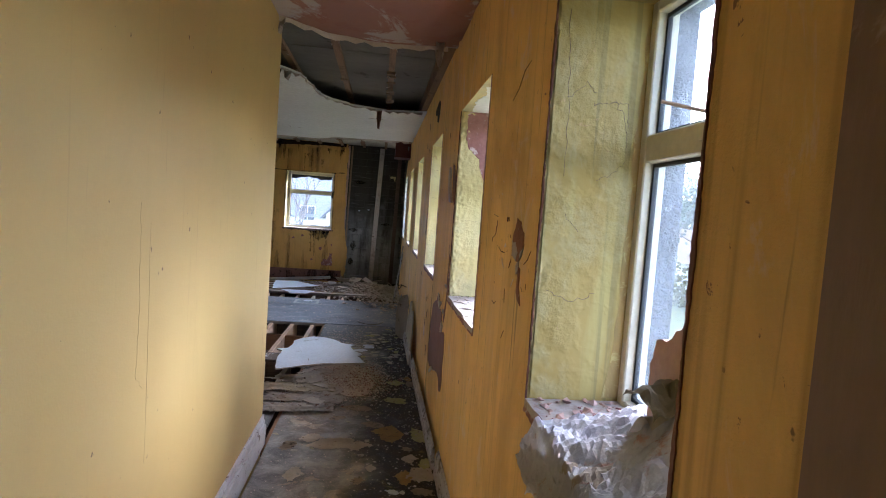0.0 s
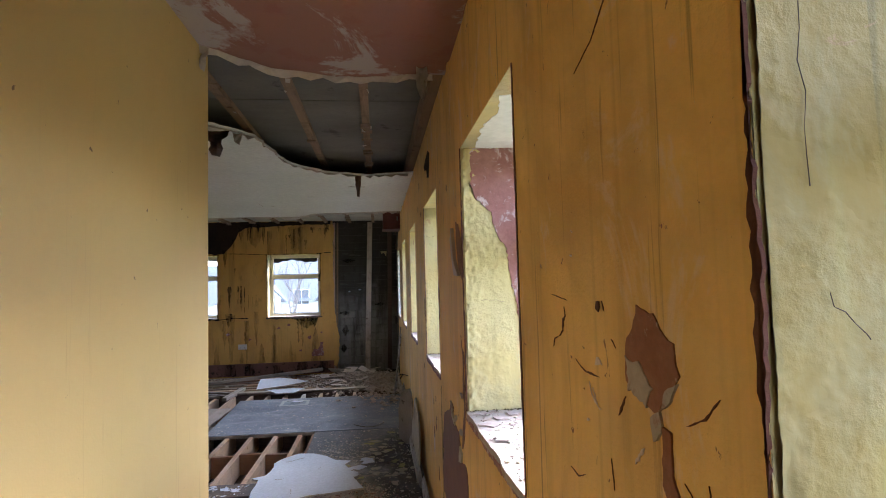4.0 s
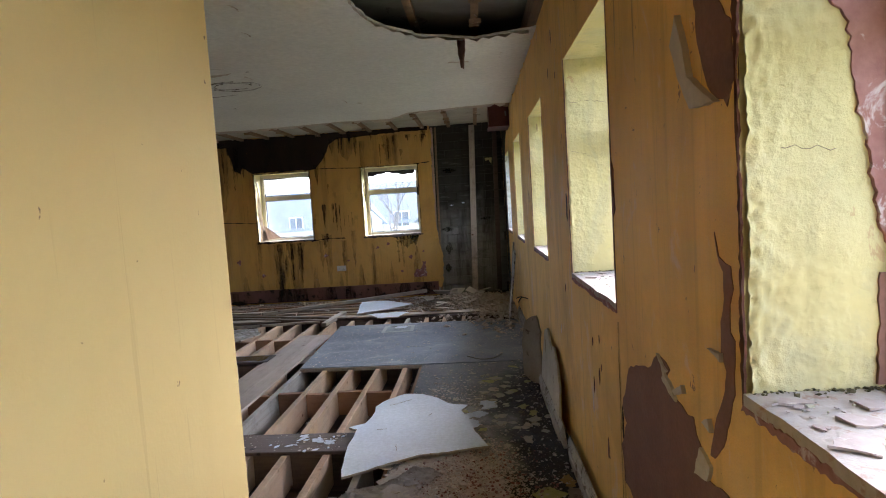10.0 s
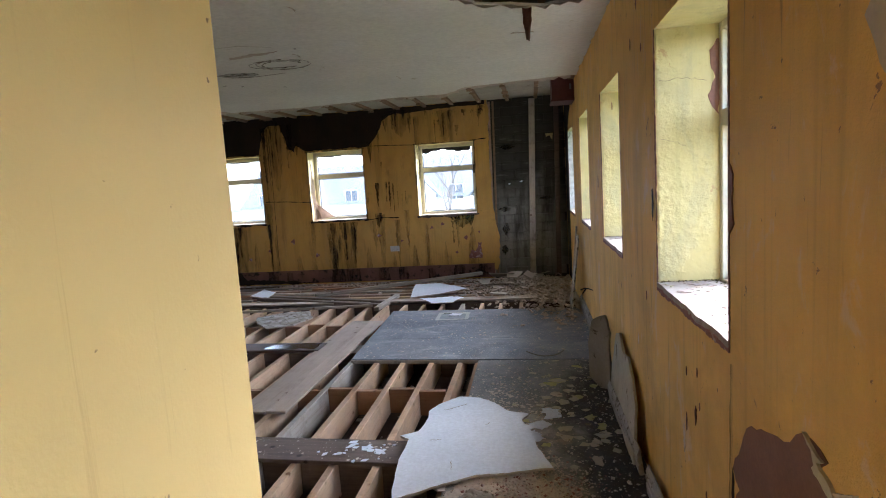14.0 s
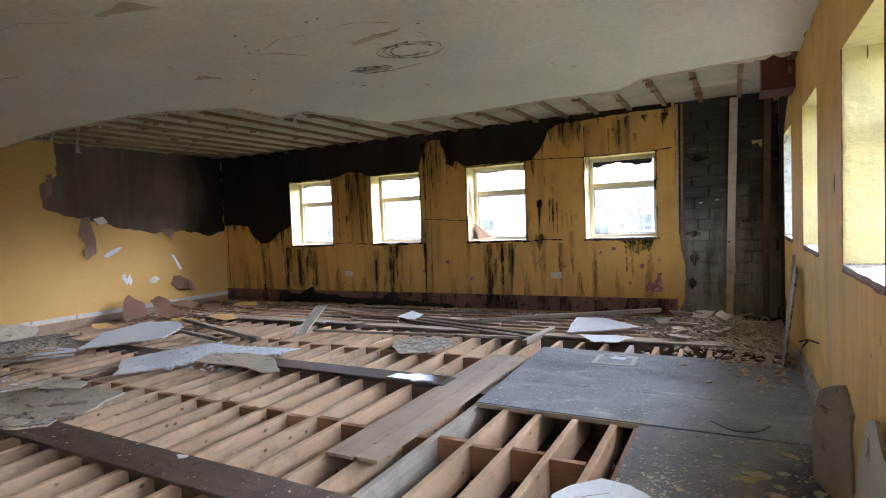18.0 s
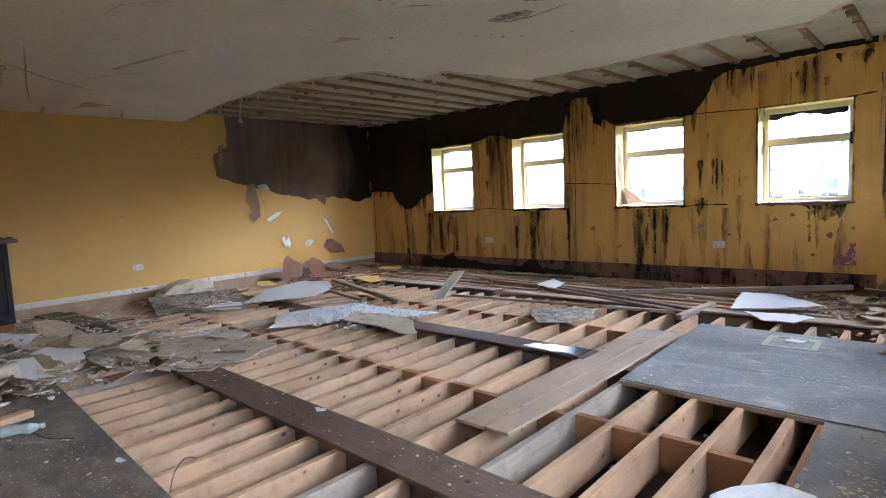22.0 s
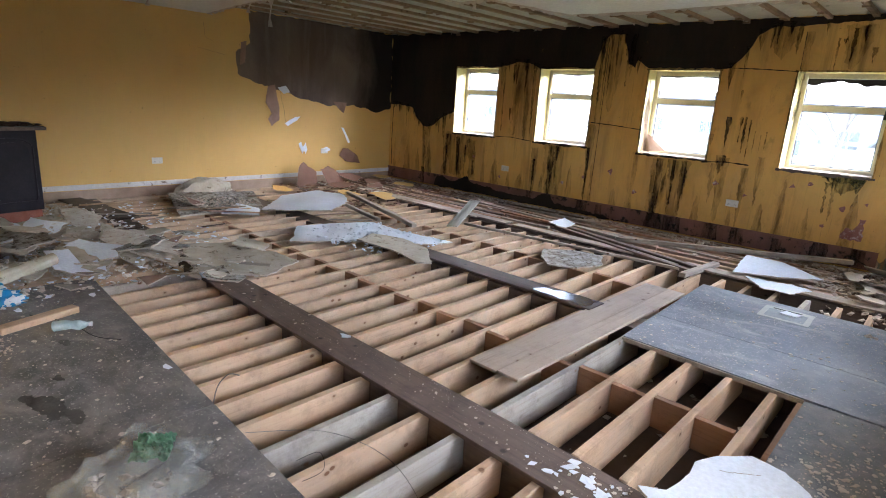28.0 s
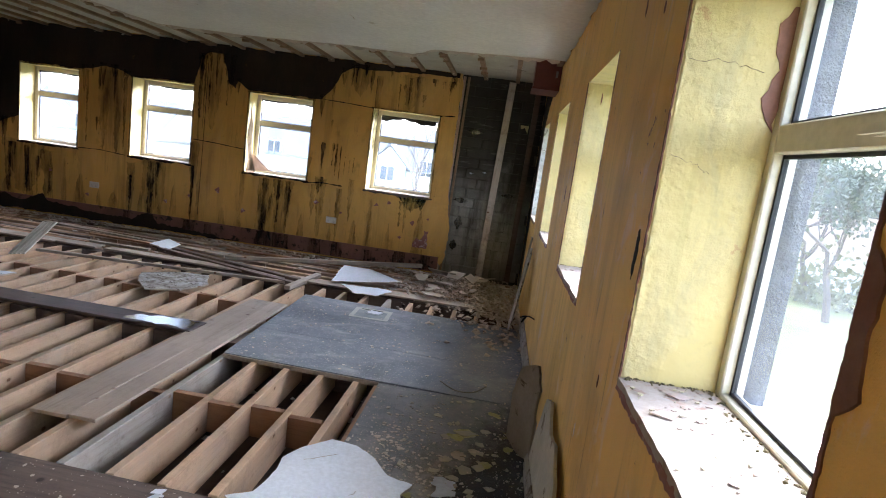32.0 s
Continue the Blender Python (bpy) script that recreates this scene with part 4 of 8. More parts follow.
tagged(mesh_object("roof", boxes((LEFT - 0.3, 0.7, -3.2, END + 0.5, 3.0, 3.2)), M_SLATE), "dark flat roof", "roof", kind="structure")

# ---- floor: joists, noggins, beams, boards ----
floor = tagged(holder("floor"), "stripped floor of open pine joists with a few boards left", "floor", kind="structure")
part("subfloor", boxes((LEFT, 0.0, 2.6, END + 0.1, -0.34, -0.26)), M_VOID, floor, "dusty boards below the joists")
TOP, STEP, JD = -0.020, 0.2415, 0.20
FIRST = -1.180
long_j, spans = {}, ((3.15, 5.14), (5.40, 7.15), (7.38, 9.12))
for s, (a, b) in enumerate(spans):
    for k in range(-4, 33):
        x = FIRST - STEP * k
        if k < 0 and s < 2:
            continue
        if s not in long_j:
            ob = part("joist", soft_box((0.044, b - a, JD), 0.003, 0.001, s), M_JOIST, floor)
            long_j[s] = ob.data
        else:
            ob = same_part("joist", long_j[s], Matrix(), floor)
        if (s, k) in ((1, 4), (0, 4), (0, 6), (2, 1)):
            if s + 10 not in long_j:
                long_j[s + 10] = long_j[s].copy()
                long_j[s + 10].materials[0] = M_JOIST_PALE
            ob.data = long_j[s + 10]
        ob.matrix_basis = pose(x + 0.006 * math.sin(5.3 * k + s), (a + b) / 2 - (x + 1.87) * (0.034 if s == 0 else 0.02), TOP - JD / 2 - 0.006 * abs(math.sin(3.1 * k + s)), 0, 1.2 * math.sin(2.7 * k + s), 0.3 * math.sin(4.1 * k))
nog = None
for yn in (6.22, 8.15):
    for k in range(33):
        x = FIRST - STEP * k - STEP / 2
        dy = 0.035 * (1 if k % 2 else -1) * (0.6 if yn < 7 else 1.0)
        if nog is None:
            ob = part("noggin", soft_box((STEP - 0.046, 0.044, 0.185), 0.002, 0.001, 5), M_NOGGIN, floor)
            nog = ob.data
        else:
            ob = same_part("noggin", nog, Matrix(), floor)
        ob.matrix_basis = pose(x, yn + dy - (x + 1.3) * 0.02, TOP - 0.097)
for yc, w, tilt in ((5.30, 0.24, -1.93), (7.28, 0.26, -0.6), (9.21, 0.12, 0)):
    ob = part("beam", boxes((LEFT + 3.46, 3.40, -w / 2, w / 2, -0.26, TOP - 0.006)), M_DARKWOOD, floor, "dark bearer beam")
    ob.matrix_basis = pose(-3.44, yc, 0, 0, 0, tilt)
part("floor_sheet", boxes((-1.015, -0.001, -3.0, 6.81, TOP, 0.0)), M_SHEET_WET, floor, "wet blackened sheet flooring with dirt")
part("sheet_joist", boxes((-1.045, -1.015, 3.2, 6.81, -0.24, TOP - 0.001)), M_NOGGIN, floor)
bm = prism([(-2.145, 6.875), (-0.001, 6.815), (-0.001, 7.46), (-2.165, 7.50)], TOP, 0.0)
part("floor_sheet", bm, M_SHEET, floor, "dark grey sheet flooring")
bm = prism([(-2.167, 7.506), (-0.001, 7.466), (-0.001, 8.64), (-2.205, 8.69)], TOP, -0.001)
part("floor_sheet", bm, M_SHEET, floor)
part("sheet_edge", prism([(-2.142, 6.868), (-1.02, 6.832), (-1.02, 6.824), (-2.142, 6.858)], -0.034, -0.004), M_GREYWOOD, floor)
slope = -0.068
near_edge = lambda x: 4.245 + slope * (x + 1.2)
bm = prism([(-5.50, near_edge(-5.50)), (-5.50, 3.545), (-3.1, 3.36), (-3.1, near_edge(-3.1))], TOP, 0.0)
part("floor_sheet", bm, M_SHEET_NEAR, floor)
bm = prism([(-3.094, near_edge(-3.094)), (-3.094, 3.36), (-1.075, 3.22), (-1.075, near_edge(-1.075))], TOP, 0.001)
part("floor_sheet", bm, M_SHEET_NEAR, floor)
# boards along the end wall
rng = random.Random(11)
y = 9.32
while y < END - 0.02:
    w = rng.uniform(0.04, 0.11)
    a = LEFT + 0.02
    while a < -0.05:
        b = min(-0.03, a + rng.uniform(1.6, 3.4))
        if rng.random() > 0.12:
            ob = part("floorboard", soft_box((b - a - 0.01, w, 0.05), 0.004, 0.003, int(1000 * y)), M_JOIST if w < 0.07 else M_REDWOOD, floor)
            ob.matrix_basis = pose((a + b) / 2, y + w / 2, TOP - 0.04 + rng.uniform(-0.01, 0.01), rng.uniform(-2, 2), 0, rng.uniform(-0.5, 0.5))
        a = b
    y += w + rng.uniform(0.05, 0.10)

# brown walkway planks and the loose plywood plank
def plank(label, mat, size, at, turn=(0, 0, 0), seed=2, name="plank"):
    ob = mesh_object(name, soft_box(size, 0.003, 0.002, seed), mat)
    ob.matrix_basis = pose(*at, *turn)
    return tagged(ob, label, "plank")


plank("dark brown floor plank strewn with paint flakes", M_DARKWOOD, (4.30, 0.27, 0.022), (-3.44, 5.27, -0.006), (0, 0, -1.9))
plank("dark brown floor plank, wet and shining at one end", M_WETWOOD, (2.35, 0.24, 0.022), (-3.72, 7.27, 0.0), (0, 0, -1.0), 3)
ply = tagged(holder("plank", (-2.405, 6.985, -0.006), (0, 0, -0.9)), "weathered plank of two joined boards lying across the joists", "plank")
for k, (cx, w) in enumerate(((-0.075, 0.208), (0.106, 0.148))):
    part("board", soft_box((w, 2.49 - 0.012 * k, 0.020), 0.003, 0.001, 4 + k), M_PLY, ply).matrix_basis = pose(cx, 0.004 * k, 0.001 * k)
wetend = mesh_object("puddle", prism(ragged([(-3.12, 7.18), (-2.60, 7.165), (-2.585, 7.345), (-2.9, 7.355), (-3.08, 7.30)], 0.04, 0.03, 5), 0.0115, 0.0135), M_WET)
tagged(wetend, "thin puddle of water shining on the plank end", "puddle")

# ---- stains, peeled patches and worn edges on the walls ----
mould = [(LEFT + 0.004, 1.40), (-8.87, 1.405), (-8.46, 1.36), (-8.31, 1.155), (-8.16, 1.04), (-7.97, 1.05), (-7.60, 1.27), (-7.41, 1.34), (-7.41, 2.10), (-6.49, 2.10), (-6.30, 2.125), (-6.17, 2.17), (-5.92, 2.165), (-5.72, 2.085), (-4.79, 2.10),
         (-4.70, 2.46), (-4.59, 2.54), (-4.39, 2.535), (-4.345, 2.37), (-4.28, 2.15), (-4.19, 2.10), (-4.16, 2.20), (-4.0, 2.10), (-3.07, 2.10), (-2.97, 2.11), (-2.84, 2.26), (-2.73, 2.48), (-2.54, 2.57), (-2.24, 2.57), (-1.6, 2.60), (-1.15, 2.60), (-1.15, 2.66), (LEFT + 0.004, 2.66)]
patch(end, "mould_patch", mould, on_end, M_MOULD, 3, 0.04, 0.014, 0.003, "black mould where the lining has rotted")
on_band = lambda u, v, w: (u, END - 0.016 - w, v)
patch(end, "mould_patch", [(-7.80, 0.0), (-7.72, 0.17), (-7.6, 0.21), (-7.45, 0.15), (-7.3, 0.14), (-7.15, 0.2), (-7.0, 0.27), (-6.9, 0.17), (-6.6, 0.14), (-6.1, 0.10), (-5.6, 0.09), (-5.45, 0.19), (-5.28, 0.2), (-5.2, 0.08), (-4.6, 0.05), (-4.0, 0.0)], on_band, M_MOULD, 5, 0.03, 0.02)
rng = random.Random(54)
for k, (x, w, top) in enumerate(((-8.1, 0.05, 0.30), (-5.68, 0.07, 0.205), (-4.74, 0.09, 0.205), (-4.45, 0.06, 0.18), (-3.63, 0.12, 0.205), (-3.38, 0.14, 0.205), (-2.87, 0.10, 0.205), (-2.55, 0.08, 0.2), (-2.1, 0.06, 0.16), (-1.66, 0.09, 0.2), (-1.3, 0.08, 0.2))):
    patch(end, "stain", [(x - w, 0.01), (x - 0.8 * w, top), (x + 0.8 * w, top), (x + w, 0.01)], on_band, M_DRIP, 820 + k, 0.03, 0.015, 0.002)
x = -8.9
while x < -1.25:
    ln, w = rng.uniform(0.25, 0.7), rng.uniform(0.02, 0.10)
    patch(end, "drip_halo", [(x - w, 0.20), (x - 0.7 * w, 0.20 + 0.6 * ln), (x, 0.20 + ln), (x + 0.6 * w, 0.20 + 0.5 * ln), (x + w, 0.20)], on_end, M_RUN, int(850 - 40 * x), 0.03, 0.014, 0.0012)
    x += rng.uniform(0.16, 0.5)
# black runs: x, lower end, upper end, half width
drips = ((-5.35, 0.02, 0.96, 0.075), (-5.26, 0.45, 0.95, 0.03), (-5.66, 0.10, 0.72, 0.03), (-7.54, 0.22, 0.95, 0.035), (-7.10, 0.24, 0.80, 0.03), (-7.27, 0.30, 0.92, 0.05), (-4.73, 0.20, 0.98, 0.03), (-3.65, 0.14, 0.95, 0.055), (-3.46, 0.35, 0.95, 0.028), (-3.33, 0.16, 0.95, 0.052), (-8.10, 0.25, 0.98, 0.018),
         (-4.69, 1.32, 2.48, 0.035), (-4.63, 1.50, 2.5, 0.016), (-4.56, 1.7, 2.53, 0.018), (-4.47, 1.95, 2.53, 0.018), (-4.25, 1.98, 2.54, 0.055), (-4.30, 1.85, 2.2, 0.02), (-6.18, 1.85, 2.13, 0.028), (-6.20, 1.28, 1.47, 0.022), (-5.95, 1.54, 2.12, 0.016), (-6.36, 1.1, 2.1, 0.014), (-5.79, 1.05, 2.06, 0.028),
         (-2.885, 1.16, 1.54, 0.03), (-2.74, 1.24, 1.55, 0.011), (-2.69, 1.11, 1.55, 0.012), (-2.63, 1.03, 1.52, 0.010), (-2.565, 1.13, 1.39, 0.010), (-2.495, 1.15, 1.35, 0.011), (-2.44, 1.18, 1.39, 0.014), (-3.05, 1.17, 1.32, 0.022), (-2.90, 0.83, 1.07, 0.07), (-2.79, 1.70, 1.86, 0.013),
         (-2.58, 2.33, 2.61, 0.028), (-2.31, 2.26, 2.6, 0.036), (-1.785, 2.18, 2.53, 0.036), (-1.86, 2.35, 2.42, 0.03), (-1.69, 2.37, 2.55, 0.03), (-1.585, 2.16, 2.33, 0.034), (-1.92, 2.08, 2.43, 0.015), (-2.05, 2.45, 2.6, 0.02), (-1.465, 2.45, 2.55, 0.055), (-1.35, 2.44, 2.53, 0.035), (-1.24, 2.37, 2.54, 0.055), (-1.19, 2.48, 2.60, 0.06))
for k, (x, a, b, w) in enumerate(drips):
    outline = [(x - w * 0.8, b), (x - w * 0.6, (a + b) / 2), (x - w * 0.2, a + 0.05), (x, a), (x + w * 0.25, a + 0.1), (x + w * 0.6, (a + b) / 2), (x + w * 0.8, b)]
    patch(end, "drip_stain", outline, on_end, M_DRIP, 20 + k, 0.02, 0.010 + w * 0.12, 0.0040 + 0.00006 * k)
for k, (x, a, b, w) in enumerate(((-5.35, 0.02, 0.97, 0.16), (-7.3, 0.2, 0.96, 0.30), (-7.55, 0.2, 1.0, 0.09), (-3.65, 0.10, 0.95, 0.11), (-3.40, 0.12, 0.95, 0.15), (-2.86, 0.23, 1.05, 0.07), (-2.60, 0.2, 0.95, 0.04), (-2.97, 0.45, 0.96, 0.03), (-2.44, 0.5, 1.1, 0.04), (-4.72, 0.18, 1.3, 0.06), (-4.5, 1.5, 2.54, 0.12), (-5.66, 0.08, 0.9, 0.07), (-6.1, 1.0, 2.14, 0.10), (-5.9, 1.0, 2.14, 0.07), (-8.1, 0.2, 1.05, 0.07), (-2.45, 2.2, 2.6, 0.16), (-1.75, 2.1, 2.56, 0.14), (-5.2, 0.1, 0.96, 0.08), (-6.95, 0.2, 0.9, 0.10), (-4.0, 0.25, 1.0, 0.04), (-2.2, 1.5, 2.5, 0.04))):
    patch(end, "drip_halo", [(x - w, b), (x - 0.8 * w, 0.4 * a + 0.6 * b), (x - 0.35 * w, a + 0.06), (x, a), (x + 0.4 * w, a + 0.09), (x + 0.75 * w, 0.5 * (a + b)), (x + w, b)], on_end, M_RUN, 120 + k, 0.03, 0.012 + 0.1 * w, 0.0018 + 0.00005 * k)
for k, (x, a, b, w) in enumerate(((-1.657, 0.46, 0.96, 0.03), (-1.73, 0.54, 0.9, 0.035), (-1.58, 0.76, 0.96, 0.20), (-1.45, 0.80, 0.96, 0.06), (-1.62, 0.90, 0.97, 0.28))):
    patch(end, "algae_stain", [(x - w, b), (x - 0.6 * w, 0.5 * (a + b)), (x, a), (x + 0.6 * w, 0.5 * (a + b)), (x + w, b)], on_end, M_ALGAE, 150 + k, 0.02, 0.02, 0.0030 + 0.0001 * k, "green algae below the window")
for k, (pts, w) in enumerate((([(-6.52, 1.0), (-6.15, 1.015), (-5.76, 0.985)], 0.010), ([(-4.75, 1.345), (-4.4, 1.33), (-4.0, 1.30)], 0.011), ([(-3.12, 0.965), (-2.85, 0.995), (-2.57, 0.985)], 0.014), ([(-3.05, 2.115), (-2.6, 2.10), (-2.25, 2.08)], 0.009), ([(-1.37, 2.09), (-1.15, 2.105)], 0.012), ([(-8.98, 1.36), (-9.0, 0.7), (-8.98, 0.25)], 0.010), ([(-4.60, 2.4), (-4.605, 1.4), (-4.62, 0.3)], 0.004), ([(-2.24, 2.5), (-2.235, 2.1)], 0.005))):
    crack_line(end, pts, w, 60 + k)
patch(end, "peeled_patch", [(-1.50, 0.30), (-1.47, 0.42), (-1.38, 0.44), (-1.36, 0.54), (-1.30, 0.54), (-1.30, 0.30)], on_end, M_PINK, 64, 0.03, 0.02)
patch(end, "peeled_patch", [(-2.1, 0.78), (-2.06, 0.83), (-2.03, 0.79)], on_end, M_PINK, 65, 0.02, 0.006)
rng = random.Random(77)
x = -8.95
while x < -1.2:
    low = next((za + (zb - za) * (x - xa) / (xb - xa) for (xa, za), (xb, zb) in zip(mould[:30], mould[1:31]) if xa <= x < xb), 2.6)
    if not any(r - 0.97 < x < r + 0.07 for r in END_WINDOWS):
        w, ln = rng.uniform(0.012, 0.05), 0.05 + 0.36 * rng.random() ** 3
        patch(end, "drip_stain", [(x - w, low + 0.05), (x - 0.5 * w, low - 0.5 * ln), (x, low - ln), (x + 0.4 * w, low - 0.45 * ln), (x + w, low + 0.05)], on_end, M_DRIP, int(900 - 50 * x), 0.02, 0.008, 0.0068)
    x += rng.uniform(0.03, 0.16)
for k, right in enumerate(END_WINDOWS):
    for u0, u1, v0, v1 in ((right - 0.915, right - 0.898, SILL - 0.04, HEAD + 0.03), (right - 0.002, right + 0.014, SILL - 0.04, HEAD + 0.03), (right - 0.93, right + 0.03, HEAD + 0.018, HEAD + 0.035)):
        patch(end, "worn_edge", [(u0, v0), (u1, v0), (u1, v1), (u0, v1)], on_end, M_DRIP, 300 + k, 0.03, 0.006, 0.0075)
for k, (x, z, r) in enumerate(((-2.9, 0.72, 0.05), (-2.55, 0.62, 0.03), (-1.9, 0.85, 0.04), (-1.55, 0.62, 0.05), (-1.33, 0.70, 0.03), (-5.1, 0.42, 0.05), (-4.75, 0.55, 0.04), (-3.95, 0.45, 0.05), (-6.9, 0.62, 0.04), (-1.7, 0.40, 0.04), (-4.35, 0.68, 0.06), (-6.3, 0.35, 0.04))):
    patch(end, "peeled_patch", [(x + r * (0.7 + 0.4 * math.sin(5 * j + k)) * math.cos(math.tau * j / 6), z + 0.8 * r * (0.7 + 0.4 * math.cos(3 * j + k)) * math.sin(math.tau * j / 6)) for j in range(6)], on_end, M_PINK, 400 + k, 0.012, 0.008, 0.0042)
for k, right in enumerate(END_WINDOWS):
    patch(end, "worn_edge", [(right - 0.93, SILL - 0.03), (right + 0.03, SILL - 0.03), (right + 0.03, SILL - 0.052), (right - 0.93, SILL - 0.058)], on_end, M_MOULD if k else M_GREYBROWN, 70 + k, 0.03, 0.014, 0.006)
    part("sill_crumbs", prism(ragged([(right - 0.89, 0.012), (right - 0.01, 0.012), (right - 0.01, 0.25), (right - 0.89, 0.25)], 0.04, 0.012, k), SILL - 0.035, SILL - 0.022, lambda u, v, w: (u, END + v, w)), M_SILL, end)

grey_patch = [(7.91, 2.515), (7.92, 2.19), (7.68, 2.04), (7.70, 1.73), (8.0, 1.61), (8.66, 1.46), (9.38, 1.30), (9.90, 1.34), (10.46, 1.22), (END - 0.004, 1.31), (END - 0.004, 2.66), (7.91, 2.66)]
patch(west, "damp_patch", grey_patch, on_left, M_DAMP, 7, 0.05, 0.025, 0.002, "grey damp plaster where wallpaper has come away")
part("skirting", boxes((LEFT + 0.001, LEFT + 0.022, 3.8, END - 0.02, 0.10, 0.165)), M_SKIRT, west, "white skirting board")
M_BARE = plain("bare_pinkish_plaster", (0.46, 0.34, 0.26), (0.36, 0.26, 0.19), 6, 0.9, 60, 0.4, shift=False)
part("bare_strip", boxes((LEFT + 0.0005, LEFT + 0.006, 3.8, END - 0.02, -0.1, 0.09)), M_BARE, west)


def curl(parent, name, at, length, width, bend, mat, plane="x", seed=1):
    """A strip of paper that hangs off and curls away from a wall."""
    rng = random.Random(seed)
    cut = [rng.uniform(0.75, 1.1) for _ in range(8)]

    def shape(u, v):
        w = (v - 0.5) * width * cut[int(u * 7)] * (1 - 0.6 * u)
        off, down = bend * u * u, length * u
        side_way = 0.15 * length * u * math.sin(seed)
        if plane == "x":
            return (at[0] + off * math.copysign(1, at[3]), at[1] + w + side_way, at[2] - down)
        return (at[0] + w + side_way, at[1] - off, at[2] - down)
    return part(name, bent_sheet(7, 3, shape, 0.0015), mat, parent)


M_PINKPAPER = plain("pinkish_brown_wallpaper_back", (0.36, 0.235, 0.19), (0.29, 0.18, 0.14), 5, 0.8, 60, 0.2)


def hanging(outline, bend, mat, seed, label=""):
    """Torn wallpaper that hangs off the west wall, standing out more towards its lower end."""
    pts = ragged(outline, 0.02, 0.006, seed)
    top, low = max(p[1] for p in pts), min(p[1] for p in pts)
    rise = lambda u, v: bend * ((top - v) / (top - low)) ** 1.5 * (0.7 + 0.5 * math.sin(17 * u + seed))
    return part("hanging_wallpaper", prism(pts, 0.004, 0.0055, lambda u, v, w: (LEFT + w + rise(u, v), u, v)), mat, west, label)


hanging([(8.206, 1.577), (8.332, 1.603), (8.40, 1.25), (8.39, 1.049), (8.236, 0.947), (8.164, 1.064), (8.253, 1.151), (8.145, 1.322)], 0.07, M_PINKPAPER, 14, "brown strip of torn wallpaper hanging loose")
hanging([(8.38, 1.56), (8.53, 1.60), (8.61, 1.50), (8.45, 1.47)], 0.05, M_BOARD, 15, "pale curl of torn wallpaper")
hanging([(8.50, 0.995), (8.70, 1.105), (8.81, 1.115), (8.74, 1.05), (8.56, 0.955)], 0.03, M_BOARD, 16)
hanging([(9.483, 1.385), (9.781, 1.374), (9.676, 1.194)], 0.06, M_PINKPAPER, 18)
hanging([(9.665, 0.945), (9.73, 0.92), (9.86, 0.67), (9.80, 0.66)], 0.05, M_BOARD, 19)
hanging([(9.618, 0.436), (9.70, 0.56), (9.822, 0.562), (10.023, 0.438), (10.091, 0.282), (9.75, 0.33)], 0.05, M_PEELED, 20, "dark brown flap of torn wallpaper")
hanging([(8.77, 0.66), (8.82, 0.69), (8.86, 0.55), (8.80, 0.49)], 0.06, M_BOARD, 21)
hanging([(8.85, 0.60), (8.915, 0.68), (8.94, 0.55), (8.885, 0.48)], 0.06, M_BOARD, 22)
hanging([(9.25, 0.56), (9.36, 0.60), (9.42, 0.54), (9.28, 0.50)], 0.03, M_BOARD, 23)
hanging([(7.766, 2.189), (7.86, 2.218), (7.823, 1.898), (7.737, 1.856)], 0.03, M_PINKPAPER, 17)

M_FLAP = plain("pinkish_paper_flap", (0.42, 0.34, 0.28), (0.34, 0.26, 0.21), 6, 0.85, 60, 0.2)
flap = bent_sheet(8, 6, lambda u, v: (-3.93 + 0.30 * v * (1 - 0.45 * u), END + 0.03 + 0.05 * math.sin(2.5 * v) - 0.05 * u * v, 1.02 + 0.25 * u * (1 - 0.5 * v) + 0.03 * v), 0.002)
part("curled_flap", flap, M_FLAP, end, "torn pinkish paper flap caught in the window opening")
flap = bent_sheet(10, 4, lambda u, v: (-3.968 + (0.03 + 0.10 * (1 - u) ** 2) * v, END + 0.02 + 0.03 * math.sin(9 * u + 2 * v), 1.0 + 0.95 * u), 0.002)
part("curled_flap", flap, M_LINING, end, "pale torn paper strip along the window reveal")
# window wall
on_reveal = lambda far: (lambda u, v, w: (u, far - w, v))
M_FLAP_RIM = plain("pale_torn_paint_rim", (0.60, 0.50, 0.33), (0.66, 0.60, 0.48), 12, 0.8, 60, 0.2)
M_RAWBLOCK = plain("raw_pale_block", (0.66, 0.66, 0.64), (0.42, 0.42, 0.40), 6, 0.95, 50, 0.6, shift=False, stretch=(1, 1, 2.5), dirt=(0.20, 0.20, 0.17), dirt_at=0.56, depth=0.015)
patch(side, "peeled_patch", [(3.445, 0.951), (3.35, 0.935), (3.40, 0.90), (3.31, 0.874), (3.20, 0.871), (3.155, 0.815), (3.19, 0.745), (3.09, 0.765), (3.0, 0.773), (2.98, 0.745), (2.975, 0.66), (2.99, 0.60), (2.97, 0.50), (3.0, 0.43), (3.1, 0.41), (3.135, 0.459), (3.3, 0.464), (3.457, 0.427), (3.607, 0.413), (3.715, 0.38), (3.86, 0.39), (3.886, 0.51), (3.80, 0.62), (3.85, 0.66), (3.79, 0.75), (3.75, 0.82), (3.54, 0.885)], on_side, M_BROWN, 4, 0.03, 0.012, 0.002, "brown plaster where the paint has peeled")
